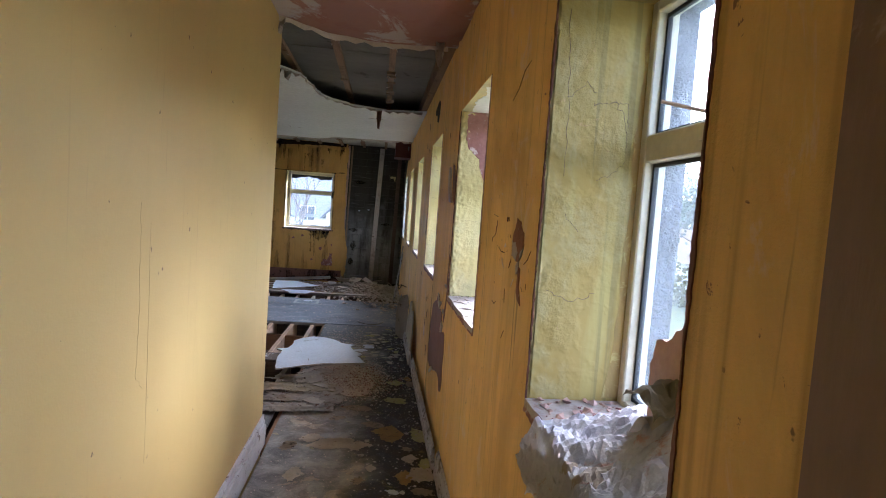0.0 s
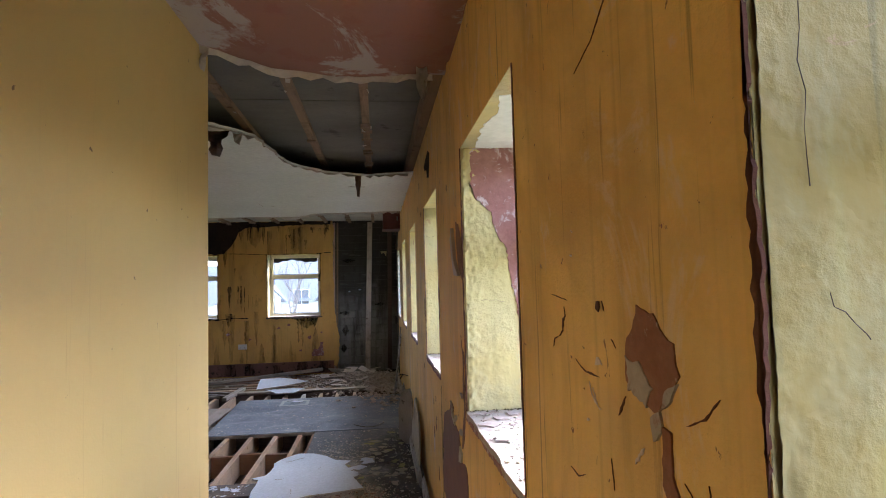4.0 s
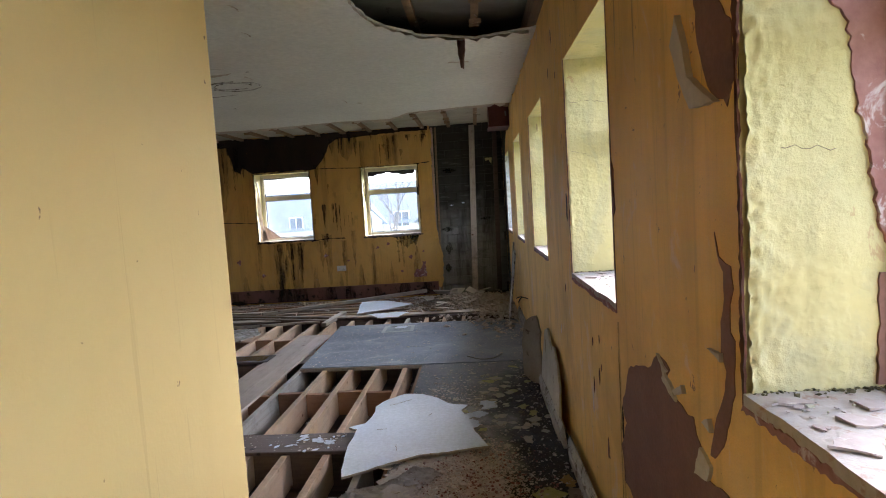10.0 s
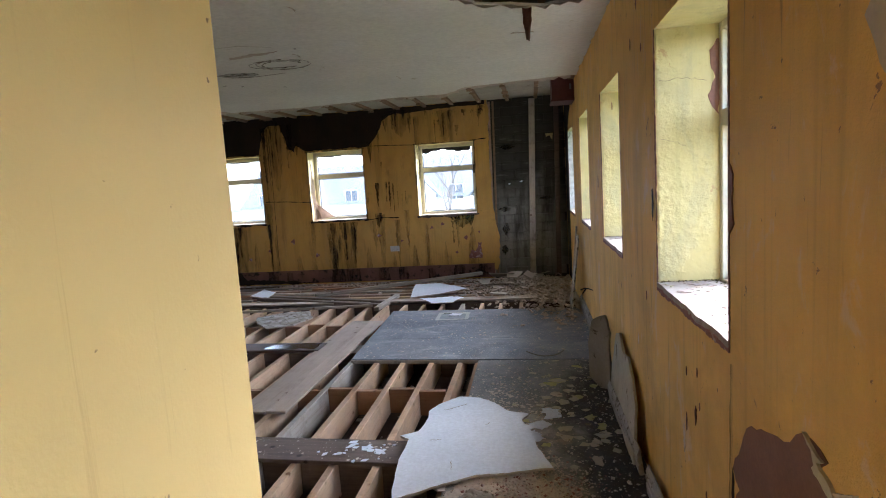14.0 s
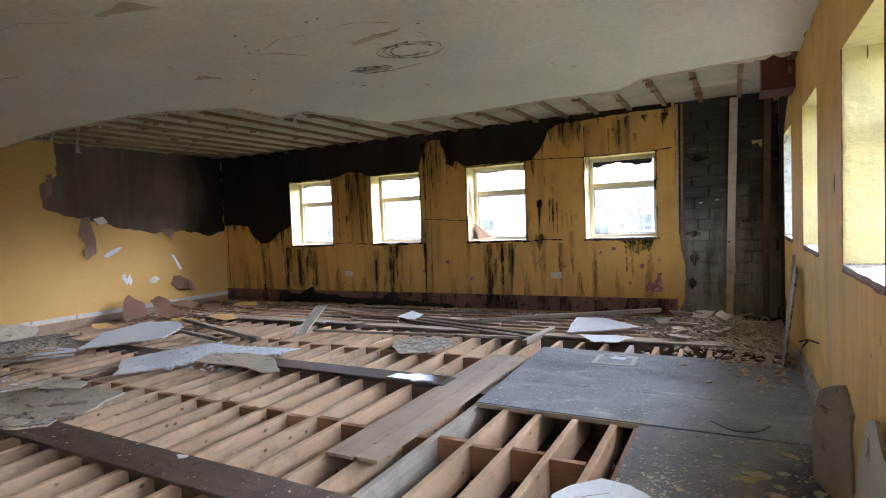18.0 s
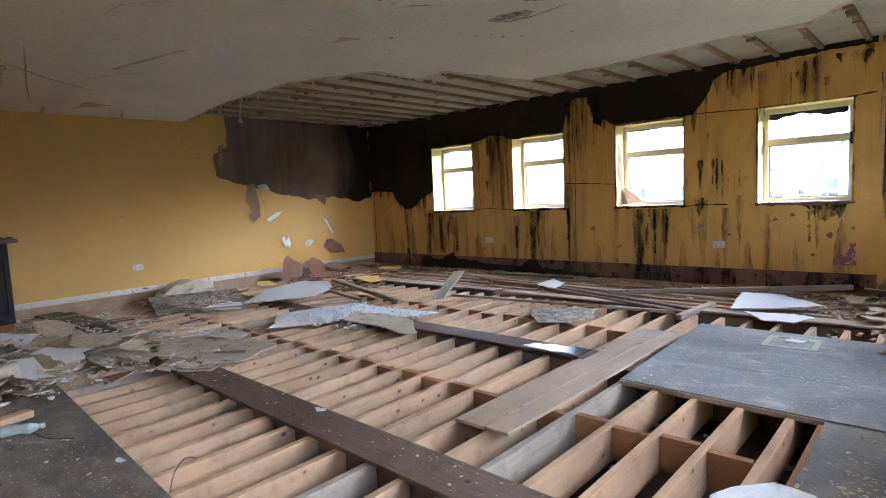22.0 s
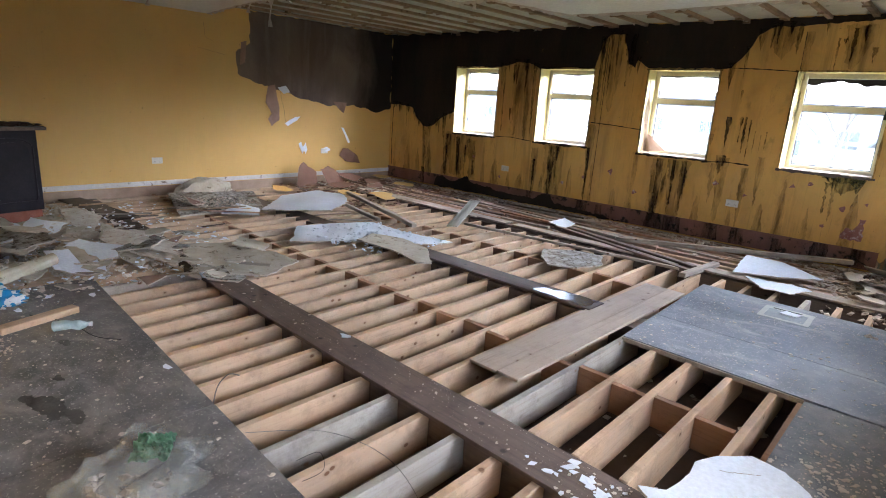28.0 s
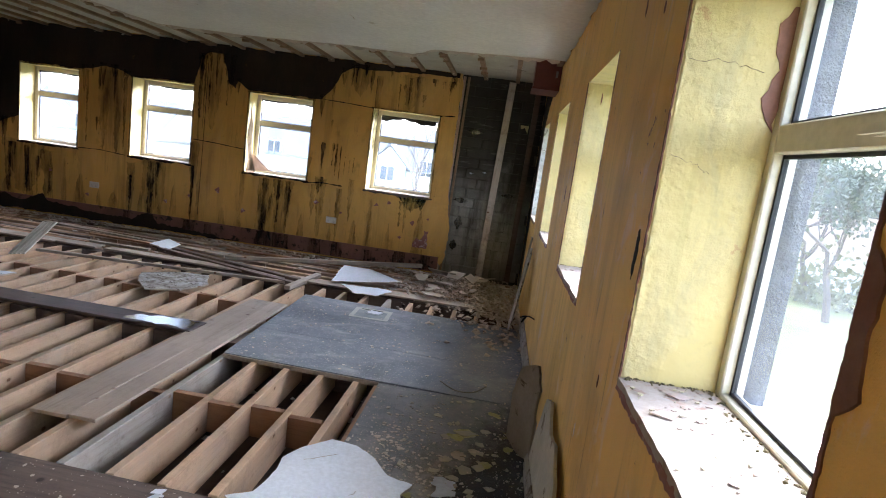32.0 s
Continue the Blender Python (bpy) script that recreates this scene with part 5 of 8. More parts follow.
for k, pts in enumerate(([(3.70, 0.36), (3.555, 0.429), (3.40, 0.44), (3.36, 0.455), (3.53, 0.405), (3.70, 0.345)], [(3.19, 0.745), (3.155, 0.82), (3.10, 0.80), (3.12, 0.76)], [(3.44, 0.955), (3.36, 0.93), (3.40, 0.90), (3.30, 0.87), (3.32, 0.885), (3.37, 0.91)])):
    patch(side, "paint_rim", pts, on_side, M_FLAP_RIM, 330 + k, 0.012, 0.006, 0.008)
patch(side, "peeled_patch", [(3.062, 1.299), (3.044, 1.252), (3.014, 1.241), (2.993, 1.238), (2.984, 1.197), (3.0, 1.164), (3.001, 1.111), (2.982, 1.099), (2.987, 0.995), (3.013, 0.932), (3.044, 0.869), (3.086, 0.826), (3.109, 0.823), (3.072, 0.921), (3.039, 0.971), (3.021, 1.03), (3.045, 1.059), (3.042, 1.123), (3.024, 1.171), (3.025, 1.224), (3.051, 1.257)], on_side, M_BROWN, 6, 0.02, 0.005, 0.002)
patch(side, "peeled_patch", [(3.13, 1.78), (3.05, 1.76), (2.97, 1.68), (2.955, 1.58), (2.99, 1.53), (3.06, 1.57), (3.11, 1.66)], on_side, M_BROWN, 8, 0.02, 0.008, 0.002)


def gash(parent, to, pts, width, seed, mat):
    """A jagged open crack of uneven width along a line."""
    rng = random.Random(seed)
    line = []
    for (a, c), (d, e) in zip(pts, pts[1:]):
        n = max(2, int(math.hypot(d - a, e - c) / 0.006))
        line += [(a + (d - a) * k / n, c + (e - c) * k / n) for k in range(n)]
    line.append(pts[-1])
    m = len(line) - 1
    up, down = [], []
    for k, (a, c) in enumerate(line):
        w = width * (0.15 + math.sin(math.pi * k / m)) * rng.uniform(0.3, 1.2)
        a, c = a + rng.uniform(-0.3, 0.3) * width, c + rng.uniform(-0.3, 0.3) * width
        up.append((a + 0.6 * w, c + 0.5 * w))
        down.append((a - 0.6 * w, c - 0.5 * w))
    return part("crack", prism(up + down[::-1], -0.0005, 0.0015, to), mat, parent)


M_SCUFF = plain("pale_scuff", (0.80, 0.68, 0.60), (0.70, 0.55, 0.42), 30, 0.8, 60, 0.2, shift=False)
M_ORANGE = plain("orange_damp_stain", (0.40, 0.285, 0.105), (0.33, 0.24, 0.09), 8, 0.7, 50, 0.3, shift=False, stretch=(1, 1, 0.3), dirt=(0.45, 0.38, 0.16), dirt_at=0.55)
patch(side, "damp_edge", [(0.205, 1.02), (0.249, 1.02), (0.249, 2.0), (0.243, 2.0), (0.236, 1.5), (0.225, 1.2)], on_reveal(1.19), M_ORANGE, 91, 0.03, 0.008, 0.004, "orange damp stain beside the frame")
M_GASH = plain("dark_red_crack", (0.10, 0.035, 0.025), (0.15, 0.055, 0.035), 20, 0.9, 80, 0.4, shift=False)
M_HOLE = plain("bare_brown_plaster", (0.27, 0.115, 0.07), (0.33, 0.155, 0.10), 12, 0.9, 60, 0.5, shift=False, dirt=(0.52, 0.44, 0.36), dirt_at=0.60)
patch(side, "curled_flap", [(3.208, 1.763), (3.245, 1.708), (3.204, 1.631), (3.139, 1.552), (3.021, 1.545), (3.109, 1.595), (3.147, 1.618), (3.17, 1.687)], on_side, M_LINING, 31, 0.015, 0.003, 0.014, "pale curl of torn lining paper")
patch(side, "curled_flap", [(3.095, 1.058), (3.034, 1.063), (3.033, 1.045)], on_side, M_LINING, 32, 0.012, 0.003, 0.010)
patch(side, "curled_flap", [(3.319, 0.895), (3.254, 0.928), (3.243, 0.91), (3.298, 0.889)], on_side, M_LINING, 33, 0.012, 0.003, 0.010)
patch(side, "curled_flap", [(3.133, 0.886), (3.102, 0.905), (3.091, 0.879)], on_side, M_LINING, 34, 0.012, 0.003, 0.010)
patch(side, "broken_plaster", [(3.876, 1.50), (3.848, 1.47), (3.854, 1.40), (3.842, 1.34), (3.876, 1.31)], on_side, M_BROWN, 35, 0.012, 0.006, 0.004, "dark crusted plaster at the window edge")
patch(side, "drip_stain", [(3.868, 0.95), (3.858, 0.95), (3.85, 0.4), (3.83, 0.02), (3.92, 0.02), (3.885, 0.4)], on_side, M_RUN, 36, 0.03, 0.008, 0.0035)
patch(side, "plaster_hole", [(1.437, 1.485), (1.392, 1.476), (1.345, 1.443), (1.335, 1.407), (1.357, 1.374), (1.4, 1.352), (1.437, 1.363), (1.477, 1.379), (1.474, 1.428), (1.446, 1.464)], on_side, M_HOLE, 10, 0.010, 0.006, 0.002, "broken plaster hole with brown backing")
patch(side, "plaster_hole", [(1.475, 1.414), (1.434, 1.411), (1.398, 1.382), (1.418, 1.354), (1.47, 1.366)], on_side, M_SILL, 12, 0.008, 0.006, 0.0035)
patch(side, "plaster_hole", [(1.367, 1.385), (1.339, 1.398), (1.357, 1.373), (1.385, 1.358), (1.38, 1.333), (1.402, 1.316), (1.408, 1.344), (1.378, 1.362)], on_side, M_SILL, 13, 0.008, 0.004, 0.0035)
patch(side, "torn_tail", [(1.379, 1.34), (1.359, 1.337), (1.36, 1.287), (1.344, 1.261), (1.327, 1.233), (1.365, 1.246), (1.384, 1.269)], on_side, M_HOLE, 11, 0.010, 0.003, 0.003)
patch(side, "chip", [(1.574, 1.486), (1.564, 1.486), (1.562, 1.476), (1.568, 1.469), (1.579, 1.474)], on_side, M_GASH, 14, 0.008, 0.004, 0.002)
for k, (width, pts) in enumerate(((0.004, [(1.808, 1.493), (1.769, 1.489), (1.713, 1.483)]), (0.009, [(1.731, 1.47), (1.726, 1.455), (1.741, 1.445), (1.743, 1.427), (1.767, 1.414)]), (0.004, [(1.767, 1.414), (1.793, 1.407), (1.802, 1.391)]), (0.007, [(1.679, 1.383), (1.652, 1.372), (1.631, 1.367), (1.601, 1.368), (1.575, 1.367)]), (0.005, [(1.645, 1.339), (1.643, 1.336)]), (0.004, [(1.541, 1.253), (1.534, 1.21)]), (0.004, [(1.725, 1.185), (1.688, 1.18), (1.651, 1.194)]), (0.003, [(1.543, 1.09), (1.508, 1.123)]), (0.006, [(1.553, 1.487), (1.548, 1.472)]), (0.007, [(1.524, 1.432), (1.51, 1.42)]), (0.006, [(1.482, 1.356), (1.508, 1.324)]), (0.003, [(1.42, 1.95), (1.49, 1.939), (1.553, 1.896), (1.632, 1.872)]), (0.004, [(1.288, 1.301), (1.285, 1.285)]), (0.004, [(1.336, 1.287), (1.319, 1.276)]), (0.004, [(1.326, 1.353), (1.289, 1.369), (1.26, 1.396)]))):
    gash(side, on_side, pts, 0.5 * width, k, M_GASH)
for k, (width, pts) in enumerate(((0.01, [(1.619, 1.353), (1.61, 1.333), (1.575, 1.316)]), (0.012, [(1.59, 1.386), (1.572, 1.393), (1.561, 1.386)]), (0.005, [(1.679, 1.607), (1.672, 1.602)]), (0.006, [(1.689, 1.563), (1.678, 1.562)]), (0.004, [(1.871, 1.554), (1.866, 1.545)]), (0.005, [(1.635, 1.288), (1.625, 1.291)]), (0.008, [(1.46, 1.271), (1.434, 1.298)]), (0.006, [(1.605, 1.348), (1.586, 1.32)]))):
    gash(side, on_side, pts, 0.7 * width, 50 + k, M_SCUFF)
for k, (y, z, h, w, m) in enumerate(((4.85, 1.34, 0.20, 0.028, M_MOULD), (4.215, 0.65, 0.10, 0.016, M_GASH), (4.366, 0.50, 0.16, 0.026, M_SCUFF), (4.33, 0.58, 0.10, 0.014, M_GASH), (4.328, 0.77, 0.05, 0.012, M_GASH), (4.195, 0.81, 0.05, 0.010, M_GASH), (4.17, 0.70, 0.04, 0.012, M_BROWN), (3.853, 0.60, 0.16, 0.018, M_MOULD), (3.845, 0.46, 0.22, 0.022, M_DRIP), (6.85, 1.42, 0.14, 0.03, M_BROWN), (5.15, 2.28, 0.10, 0.03, M_BROWN), (5.32, 2.12, 0.08, 0.02, M_BROWN), (5.05, 2.05, 0.05, 0.016, M_BROWN), (6.0, 1.9, 0.07, 0.02, M_BROWN), (3.42, 1.98, 0.05, 0.012, M_GASH), (4.10, 0.40, 0.12, 0.02, M_BROWN), (5.02, 0.9, 0.06, 0.014, M_GASH), (5.25, 0.62, 0.08, 0.016, M_SCUFF))):
    patch(side, "chip", [(y, z + 0.36 * h), (y - 0.5 * w, z + 0.12 * h), (y - 0.35 * w, z - 0.2 * h), (y + 0.1 * w, z - 0.36 * h), (y + 0.5 * w, z - 0.1 * h), (y + 0.3 * w, z + 0.25 * h)], on_side, m, 30 + k, 0.01, 0.35 * w, 0.002)
patch(side, "stain", [(4.338, 2.38), (4.234, 2.34), (4.31, 2.197), (4.427, 2.222), (4.449, 2.283), (4.621, 2.302), (4.655, 2.338)], on_side, M_MOULD, 41, 0.02, 0.006, 0.002, "dark green painted mark")
patch(side, "damp_patch", [(10.22, 0.0), (10.24, 1.0), (10.21, 2.0), (10.0, 2.2), (9.6, 2.35), (9.4, 2.66), (END, 2.66), (END, 0.0)], on_side, M_BLOCK_BLACK, 40, 0.05, 0.03, 0.002, "bare blackened blockwork")
patch(side, "bare_reveal", [(0.0, SILL), (0.0, HEAD), (0.249, HEAD), (0.249, SILL)], on_reveal(10.20), M_RAWBLOCK, 43, 0.03, 0.0, 0.003, "unpainted pale blockwork in the reveal")
for i, far in enumerate(SIDE_WINDOWS):
    a, b = NEAR[i], far
    patch(side, "worn_edge", [(b - 0.002, SILL - 0.04), (b - 0.002, HEAD), (b + 0.003, HEAD), (b + 0.005, 1.6), (b + 0.004, SILL - 0.04)], on_side, M_GASH, 80 + i, 0.013, 0.008, 0.0035)
    patch(side, "worn_edge", [(a - 0.004, SILL - 0.04), (a - 0.003, HEAD), (a + 0.004, HEAD), (a + 0.004, SILL - 0.04)], on_side, M_BROWN, 90 + i, 0.008, 0.003, 0.0025)
    patch(side, "worn_edge", [(a, SILL - 0.028), (b, SILL - 0.028), (b + 0.01, SILL - 0.045), (a, SILL - 0.042)], on_side, M_PINK, 100 + i, 0.01, 0.008, 0.004)
patch(side, "peeled_patch", [(0.035, HEAD - 0.002), (0.04, 1.98), (0.05, 1.87), (0.12, 1.80), (0.13, 1.74), (0.18, 1.65), (0.19, 1.50), (0.225, 1.36), (0.249, 1.2), (0.249, HEAD - 0.002)], on_reveal(2.95), M_PINK, 50, 0.012, 0.010, 0.012, "bare pink plaster in the window reveal")
patch(side, "peeled_patch", [(0.23, 1.22), (0.249, 1.22), (0.249, 1.02), (0.225, 1.02)], on_reveal(2.95), M_BROWN, 51, 0.015, 0.005, 0.009)
patch(side, "peeled_patch", [(0.24, 2.0), (0.215, 1.93), (0.235, 1.85), (0.205, 1.78), (0.225, 1.73), (0.249, 1.70), (0.249, 2.0)], on_reveal(4.77), M_BROWN, 52, 0.02, 0.01, 0.006)
patch(side, "peeled_patch", [(2.30, 0.02), (2.45, 0.05), (2.6, 0.03), (2.93, 0.06), (2.93, 0.24), (2.3, 0.24)], lambda u, v, w: (v, u, HEAD - w), M_CEIL, 53, 0.03, 0.015, 0.002)


M_TAN_CRACK = plain("torn_paper_crack", (0.42, 0.36, 0.30), (0.34, 0.28, 0.23), 20, 0.9, 60, 0.2)


def hairline(parent, pts, to, seed, r=0.0006, mat=M_GREYBROWN):
    """A jagged crack, as a thin dark line just proud of the surface."""
    rng = random.Random(seed)
    line = []
    for (a, c), (d, e) in zip(pts, pts[1:]):
        for k in range(7):
            f = k / 7
            line.append(to(a + f * (d - a) + rng.uniform(-0.005, 0.005), c + f * (e - c) + rng.uniform(-0.005, 0.005), 0.0005))
    line.append(to(*pts[-1], 0.0005))
    return part("crack", tube(line, [r * rng.uniform(0.5, 1.3) for _ in line], 4), mat, parent)


hairline(west, [(8.43, 1.50), (8.50, 1.2), (8.53, 0.98), (8.68, 1.03), (8.81, 1.10)], on_left, 24, 0.002)


def lumpy_reveal(far, amp, crust, mat, seed):
    """Thick lumpy paint over a jamb, crusted along the edge towards the room."""
    def shape(u, v):
        x, z = 0.007 + 0.241 * u, SILL - 0.01 + (HEAD - SILL + 0.008) * v
        n = 0.5 + 0.9 * noise.noise((x * 52, z * 52, seed)) + 0.6 * noise.noise((x * 120, z * 120, seed + 4))
        soft = 0.5 + 0.9 * noise.noise((x * 9, z * 9, seed + 2))
        rim = math.exp(-max(0.0, x) / 0.035) * (0.6 + 0.7 * noise.noise((z * 4, seed, 1.3)))
        patchy = max(0.0, noise.noise((x * 5, z * 4, seed + 9)))
        w = 0.0015 + amp * max(0.0, soft) + amp * patchy * max(0.0, n) + crust * max(0.0, rim) * max(0.0, n)
        return (x, far - w, z)
    ob = part("lumpy_paint", bent_sheet(42, 150, shape), mat, side)
    for p in ob.data.polygons:
        p.use_smooth = True


for k, far in enumerate(SIDE_WINDOWS[:4]):
    lumpy_reveal(far, (0.0014, 0.0058, 0.0020, 0.0014)[k], (0.006, 0.021, 0.007, 0.005)[k], M_REVEAL_DIM if k == 0 else M_PALE, 3.7 * k)
for k, (far, pts) in enumerate(((1.19, [(0.03, 2.02), (0.045, 1.80), (0.05, 1.60)]), (1.19, [(0.045, 1.80), (0.09, 1.845), (0.12, 1.82)]), (1.19, [(0.11, 1.79), (0.17, 1.80), (0.20, 1.77), (0.21, 1.68)]), (1.19, [(0.17, 1.80), (0.205, 1.80), (0.21, 1.74)]), (1.19, [(0.14, 1.60), (0.18, 1.615), (0.21, 1.65)]), (1.19, [(0.02, 1.30), (0.10, 1.275), (0.16, 1.30)]), (1.19, [(0.06, 1.50), (0.10, 1.46)]),
                               (4.77, [(0.02, 1.62), (0.08, 1.60), (0.12, 1.58)]), (4.77, [(0.02, 1.85), (0.10, 1.86), (0.2, 1.84)]), (2.95, [(0.02, 1.25), (0.08, 1.23), (0.13, 1.24)]), (2.95, [(0.06, 1.45), (0.16, 1.44)]))):
    hairline(side, pts, on_reveal(far - 0.0045), k, 0.0006)
for k, (par, to, pts) in enumerate(((hall, lambda u, v, w: (CORNER[0] + w, u, v), [(1.35, 1.45), (1.36, 1.2), (1.35, 0.98), (1.40, 0.93)]), (hall, lambda u, v, w: (CORNER[0] + w, u, v), [(1.42, 1.4), (1.43, 0.7)]), (west, on_left, [(7.2, 2.4), (7.22, 2.2), (7.35, 2.15)]), (west, on_left, [(7.1, 2.05), (7.5, 1.98)]))):
    hairline(par, pts, to, 40 + k, 0.0003 if k < 2 else 0.0014, M_ORANGE if k < 2 else M_BROWN)


def skirting_run(y0, y1, x=-0.001, lean=0.0, turn=0.0):
    """A moulded skirting board along the window wall."""
    prof = [(0, 0), (-0.024, 0), (-0.024, 0.05), (-0.017, 0.055), (-0.017, 0.062), (-0.024, 0.067), (-0.024, 0.088), (-0.015, 0.094), (-0.015, 0.101), (-0.021, 0.106), (-0.012, 0.124), (-0.006, 0.137), (0, 0.137)]
    bm = prism([(a, b) for a, b in prof], 0, y1 - y0, lambda u, v, w: (u, w, v))
    ob = mesh_object("baseboard", bm, M_SKIRT_WORN)
    ob.matrix_basis = pose(x, y0, 0.002, 0, lean, turn)
    return tagged(ob, "chipped grey-white moulded skirting board along the window wall", "skirting", kind="structure")


skirting_run(-2.9, 2.85)
skirting_run(2.9, 4.85, -0.012, -4, 0.4)
skirting_run(5.0, 5.95, -0.03, -8, 1.0)
skirting_run(6.3, 8.7, -0.004)


# ---- fixtures ----
def socket(at, turn):
    s = tagged(holder("wall_socket", at, turn), "white plastic double socket on the wall", "socket", "wall sockets")
    bm = soft_box((0.146, 0.012, 0.086), 0.004, 0, 1)
    part("plate", bm, M_WHITE, s)
    for dx in (-0.036, 0.036):
        part("rocker_switch", boxes((dx - 0.008, dx + 0.008, -0.0085, -0.006, 0.012, 0.030)), M_WHITE, s)
        part("pin_slots", boxes((dx - 0.012, dx - 0.006, -0.0068, -0.0055, -0.022, -0.018), (dx + 0.006, dx + 0.012, -0.0068, -0.0055, -0.022, -0.018), (dx - 0.002, dx + 0.002, -0.0068, -0.0055, -0.012, -0.003)), M_GASKET, s)
    return s


sock = socket((-2.67, END - 0.0065, 0.50), (0, 0, 0))
copy_thing(sock, pose(-6.20, END - 0.0065, 0.50))
copy_thing(sock, pose(LEFT + 0.0065, 6.44, 0.45, 0, 0, 90))
copy_thing(sock, pose(LEFT + 0.0065, 9.30, 0.525, 0, 0, 90))

duct = tagged(holder("duct_box", (-0.001, 8.86, 2.31)), "dark red boxed duct at the top of the window wall", "duct box")
part("casing", boxes((-0.245, 0, 0, 0.42, 0.02, 0.349)), M_BOX, duct)
part("lid", boxes((-0.255, 0.001, -0.012, 0.43, 0.0, 0.02)), M_BOX, duct)
part("hinge", boxes((-0.05, -0.03, -0.006, 0, 0.12, 0.18)), M_METAL, duct)

rose = bmesh.new()
rng = random.Random(6)
for ring, span, start in ((0.250, 4.6, 0.4), (0.205, 3.6, 2.2), (0.165, 5.2, 1.0), (0.225, 1.2, 5.3)):
    pts = []
    for k in range(33):
        a = start + span * k / 32
        rr = ring * (1 + 0.05 * math.sin(3 * a + ring * 40) + rng.uniform(-0.03, 0.03))
        pts.append((-2.47 + rr * math.cos(a), 6.73 + 0.70 * rr * math.sin(a), CEIL - 0.0015))
    t = tube(pts, [0.0015 + 0.006 * rng.random() ** 2 for _ in pts], 4)
    tmp = bpy.data.meshes.new("ring")
    t.to_mesh(tmp)
    t.free()
    rose.from_mesh(tmp)
    bpy.data.meshes.remove(tmp)
tagged(mesh_object("ceiling_scar", rose, M_BOARD_DIRTY), "ring-shaped scar of torn paper on the ceiling", "ceiling scar")


def torn_strip(at, length, width, seed, mat=M_GREYBROWN, label="strip of torn paper hanging from the ceiling edge"):
    rng = random.Random(seed)
    cut = [rng.uniform(0.7, 1.2) for _ in range(8)]
    sw = rng.uniform(-0.3, 0.3)
    shape = lambda u, v: (at[0] + (v - 0.5) * width * cut[int(6 * u)] * (1 - 0.75 * u * u), at[1] + 0.03 * math.sin(4 * u + 3 * v) + sw * length * u * 0.4, at[2] - length * u)
    return tagged(mesh_object("hanging_strip", bent_sheet(7, 3, shape, 0.001), mat), label, "torn paper", "torn strips under the ceiling")


for k, (x, y, ln, wd, m) in enumerate(((-1.34, 4.38, 0.17, 0.14, M_GREYBROWN), (-1.22, 4.44, 0.08, 0.08, M_LINING), (-0.50, 5.90, 0.20, 0.07, M_PEELED), (-0.12, 3.26, 0.16, 0.05, M_LINING), (-6.9, 6.99, 0.30, 0.10, M_LINING), (-7.4, 7.0, 0.12, 0.10, M_LINING), (-4.66, 7.97, 0.09, 0.12, M_LINING), (-8.4, 6.2, 0.10, 0.16, M_LINING), (-8.6, 5.4, 0.08, 0.1, M_LINING), (-1.05, 3.10, 0.10, 0.08, M_LINING), (-6.62, 4.3, 0.1, 0.12, M_LINING), (-5.5, 7.05, 0.08, 0.06, M_LINING))):
    torn_strip((x, y, CEIL + 0.004), ln, wd, k + 2, m)
for k, pts in enumerate(([(-0.62, 6.5), (-0.45, 6.52), (-0.46, 6.49), (-0.6, 6.47)], [(-1.1, 7.1), (-1.0, 7.2), (-0.98, 7.15)], [(-3.6, 5.2), (-3.2, 5.3), (-3.3, 5.15)], [(-6.2, 5.4), (-5.2, 5.6), (-5.2, 5.59), (-6.2, 5.38)], [(-7.6, 5.3), (-7.2, 5.5), (-7.15, 5.3), (-7.4, 5.2)], [(-2.75, 6.42), (-2.35, 6.35), (-2.3, 6.30), (-2.72, 6.36)], [(-8.5, 5.7), (-8.1, 6.0), (-8.0, 5.7)], [(-2.0, 5.0), (-1.85, 5.05), (-1.9, 4.95)], [(-4.3, 6.4), (-4.1, 6.5), (-4.15, 6.35)])):
    ob = mesh_object("ceiling_flake", prism(ragged(pts, 0.03, 0.02, k), CEIL - 0.004, CEIL - 0.0005), (M_LINING, M_CEIL)[k % 3 == 1])
    tagged(ob, "loose paint flake on the ceiling", "paint flake", "flakes on the ceiling")


M_TAPE = plain("brown_joint_tape", (0.42, 0.29, 0.21), (0.52, 0.42, 0.33), 14, 0.85, 60, 0.3)
M_CEIL_CRACK = plain("ceiling_paint_crack", (0.50, 0.46, 0.39), (0.42, 0.38, 0.31), 20, 0.9, 60, 0.2)
rng = random.Random(91)
under = lambda u, v, w: (u, v, CEIL - 0.0005 - w)
for k in range(6):
    x, y, a, ln = rng.uniform(-8.2, -1.7), rng.uniform(4.0, 6.8), rng.uniform(-0.5, 0.5), rng.uniform(0.08, 0.5)
    gash(ceil_ob, under, [(x, y), (x + 0.5 * ln * math.cos(a), y + 0.5 * ln * math.sin(a)), (x + ln * math.cos(a + 0.3), y + ln * math.sin(a + 0.3))], rng.uniform(0.002, 0.005), k, M_CEIL_CRACK)
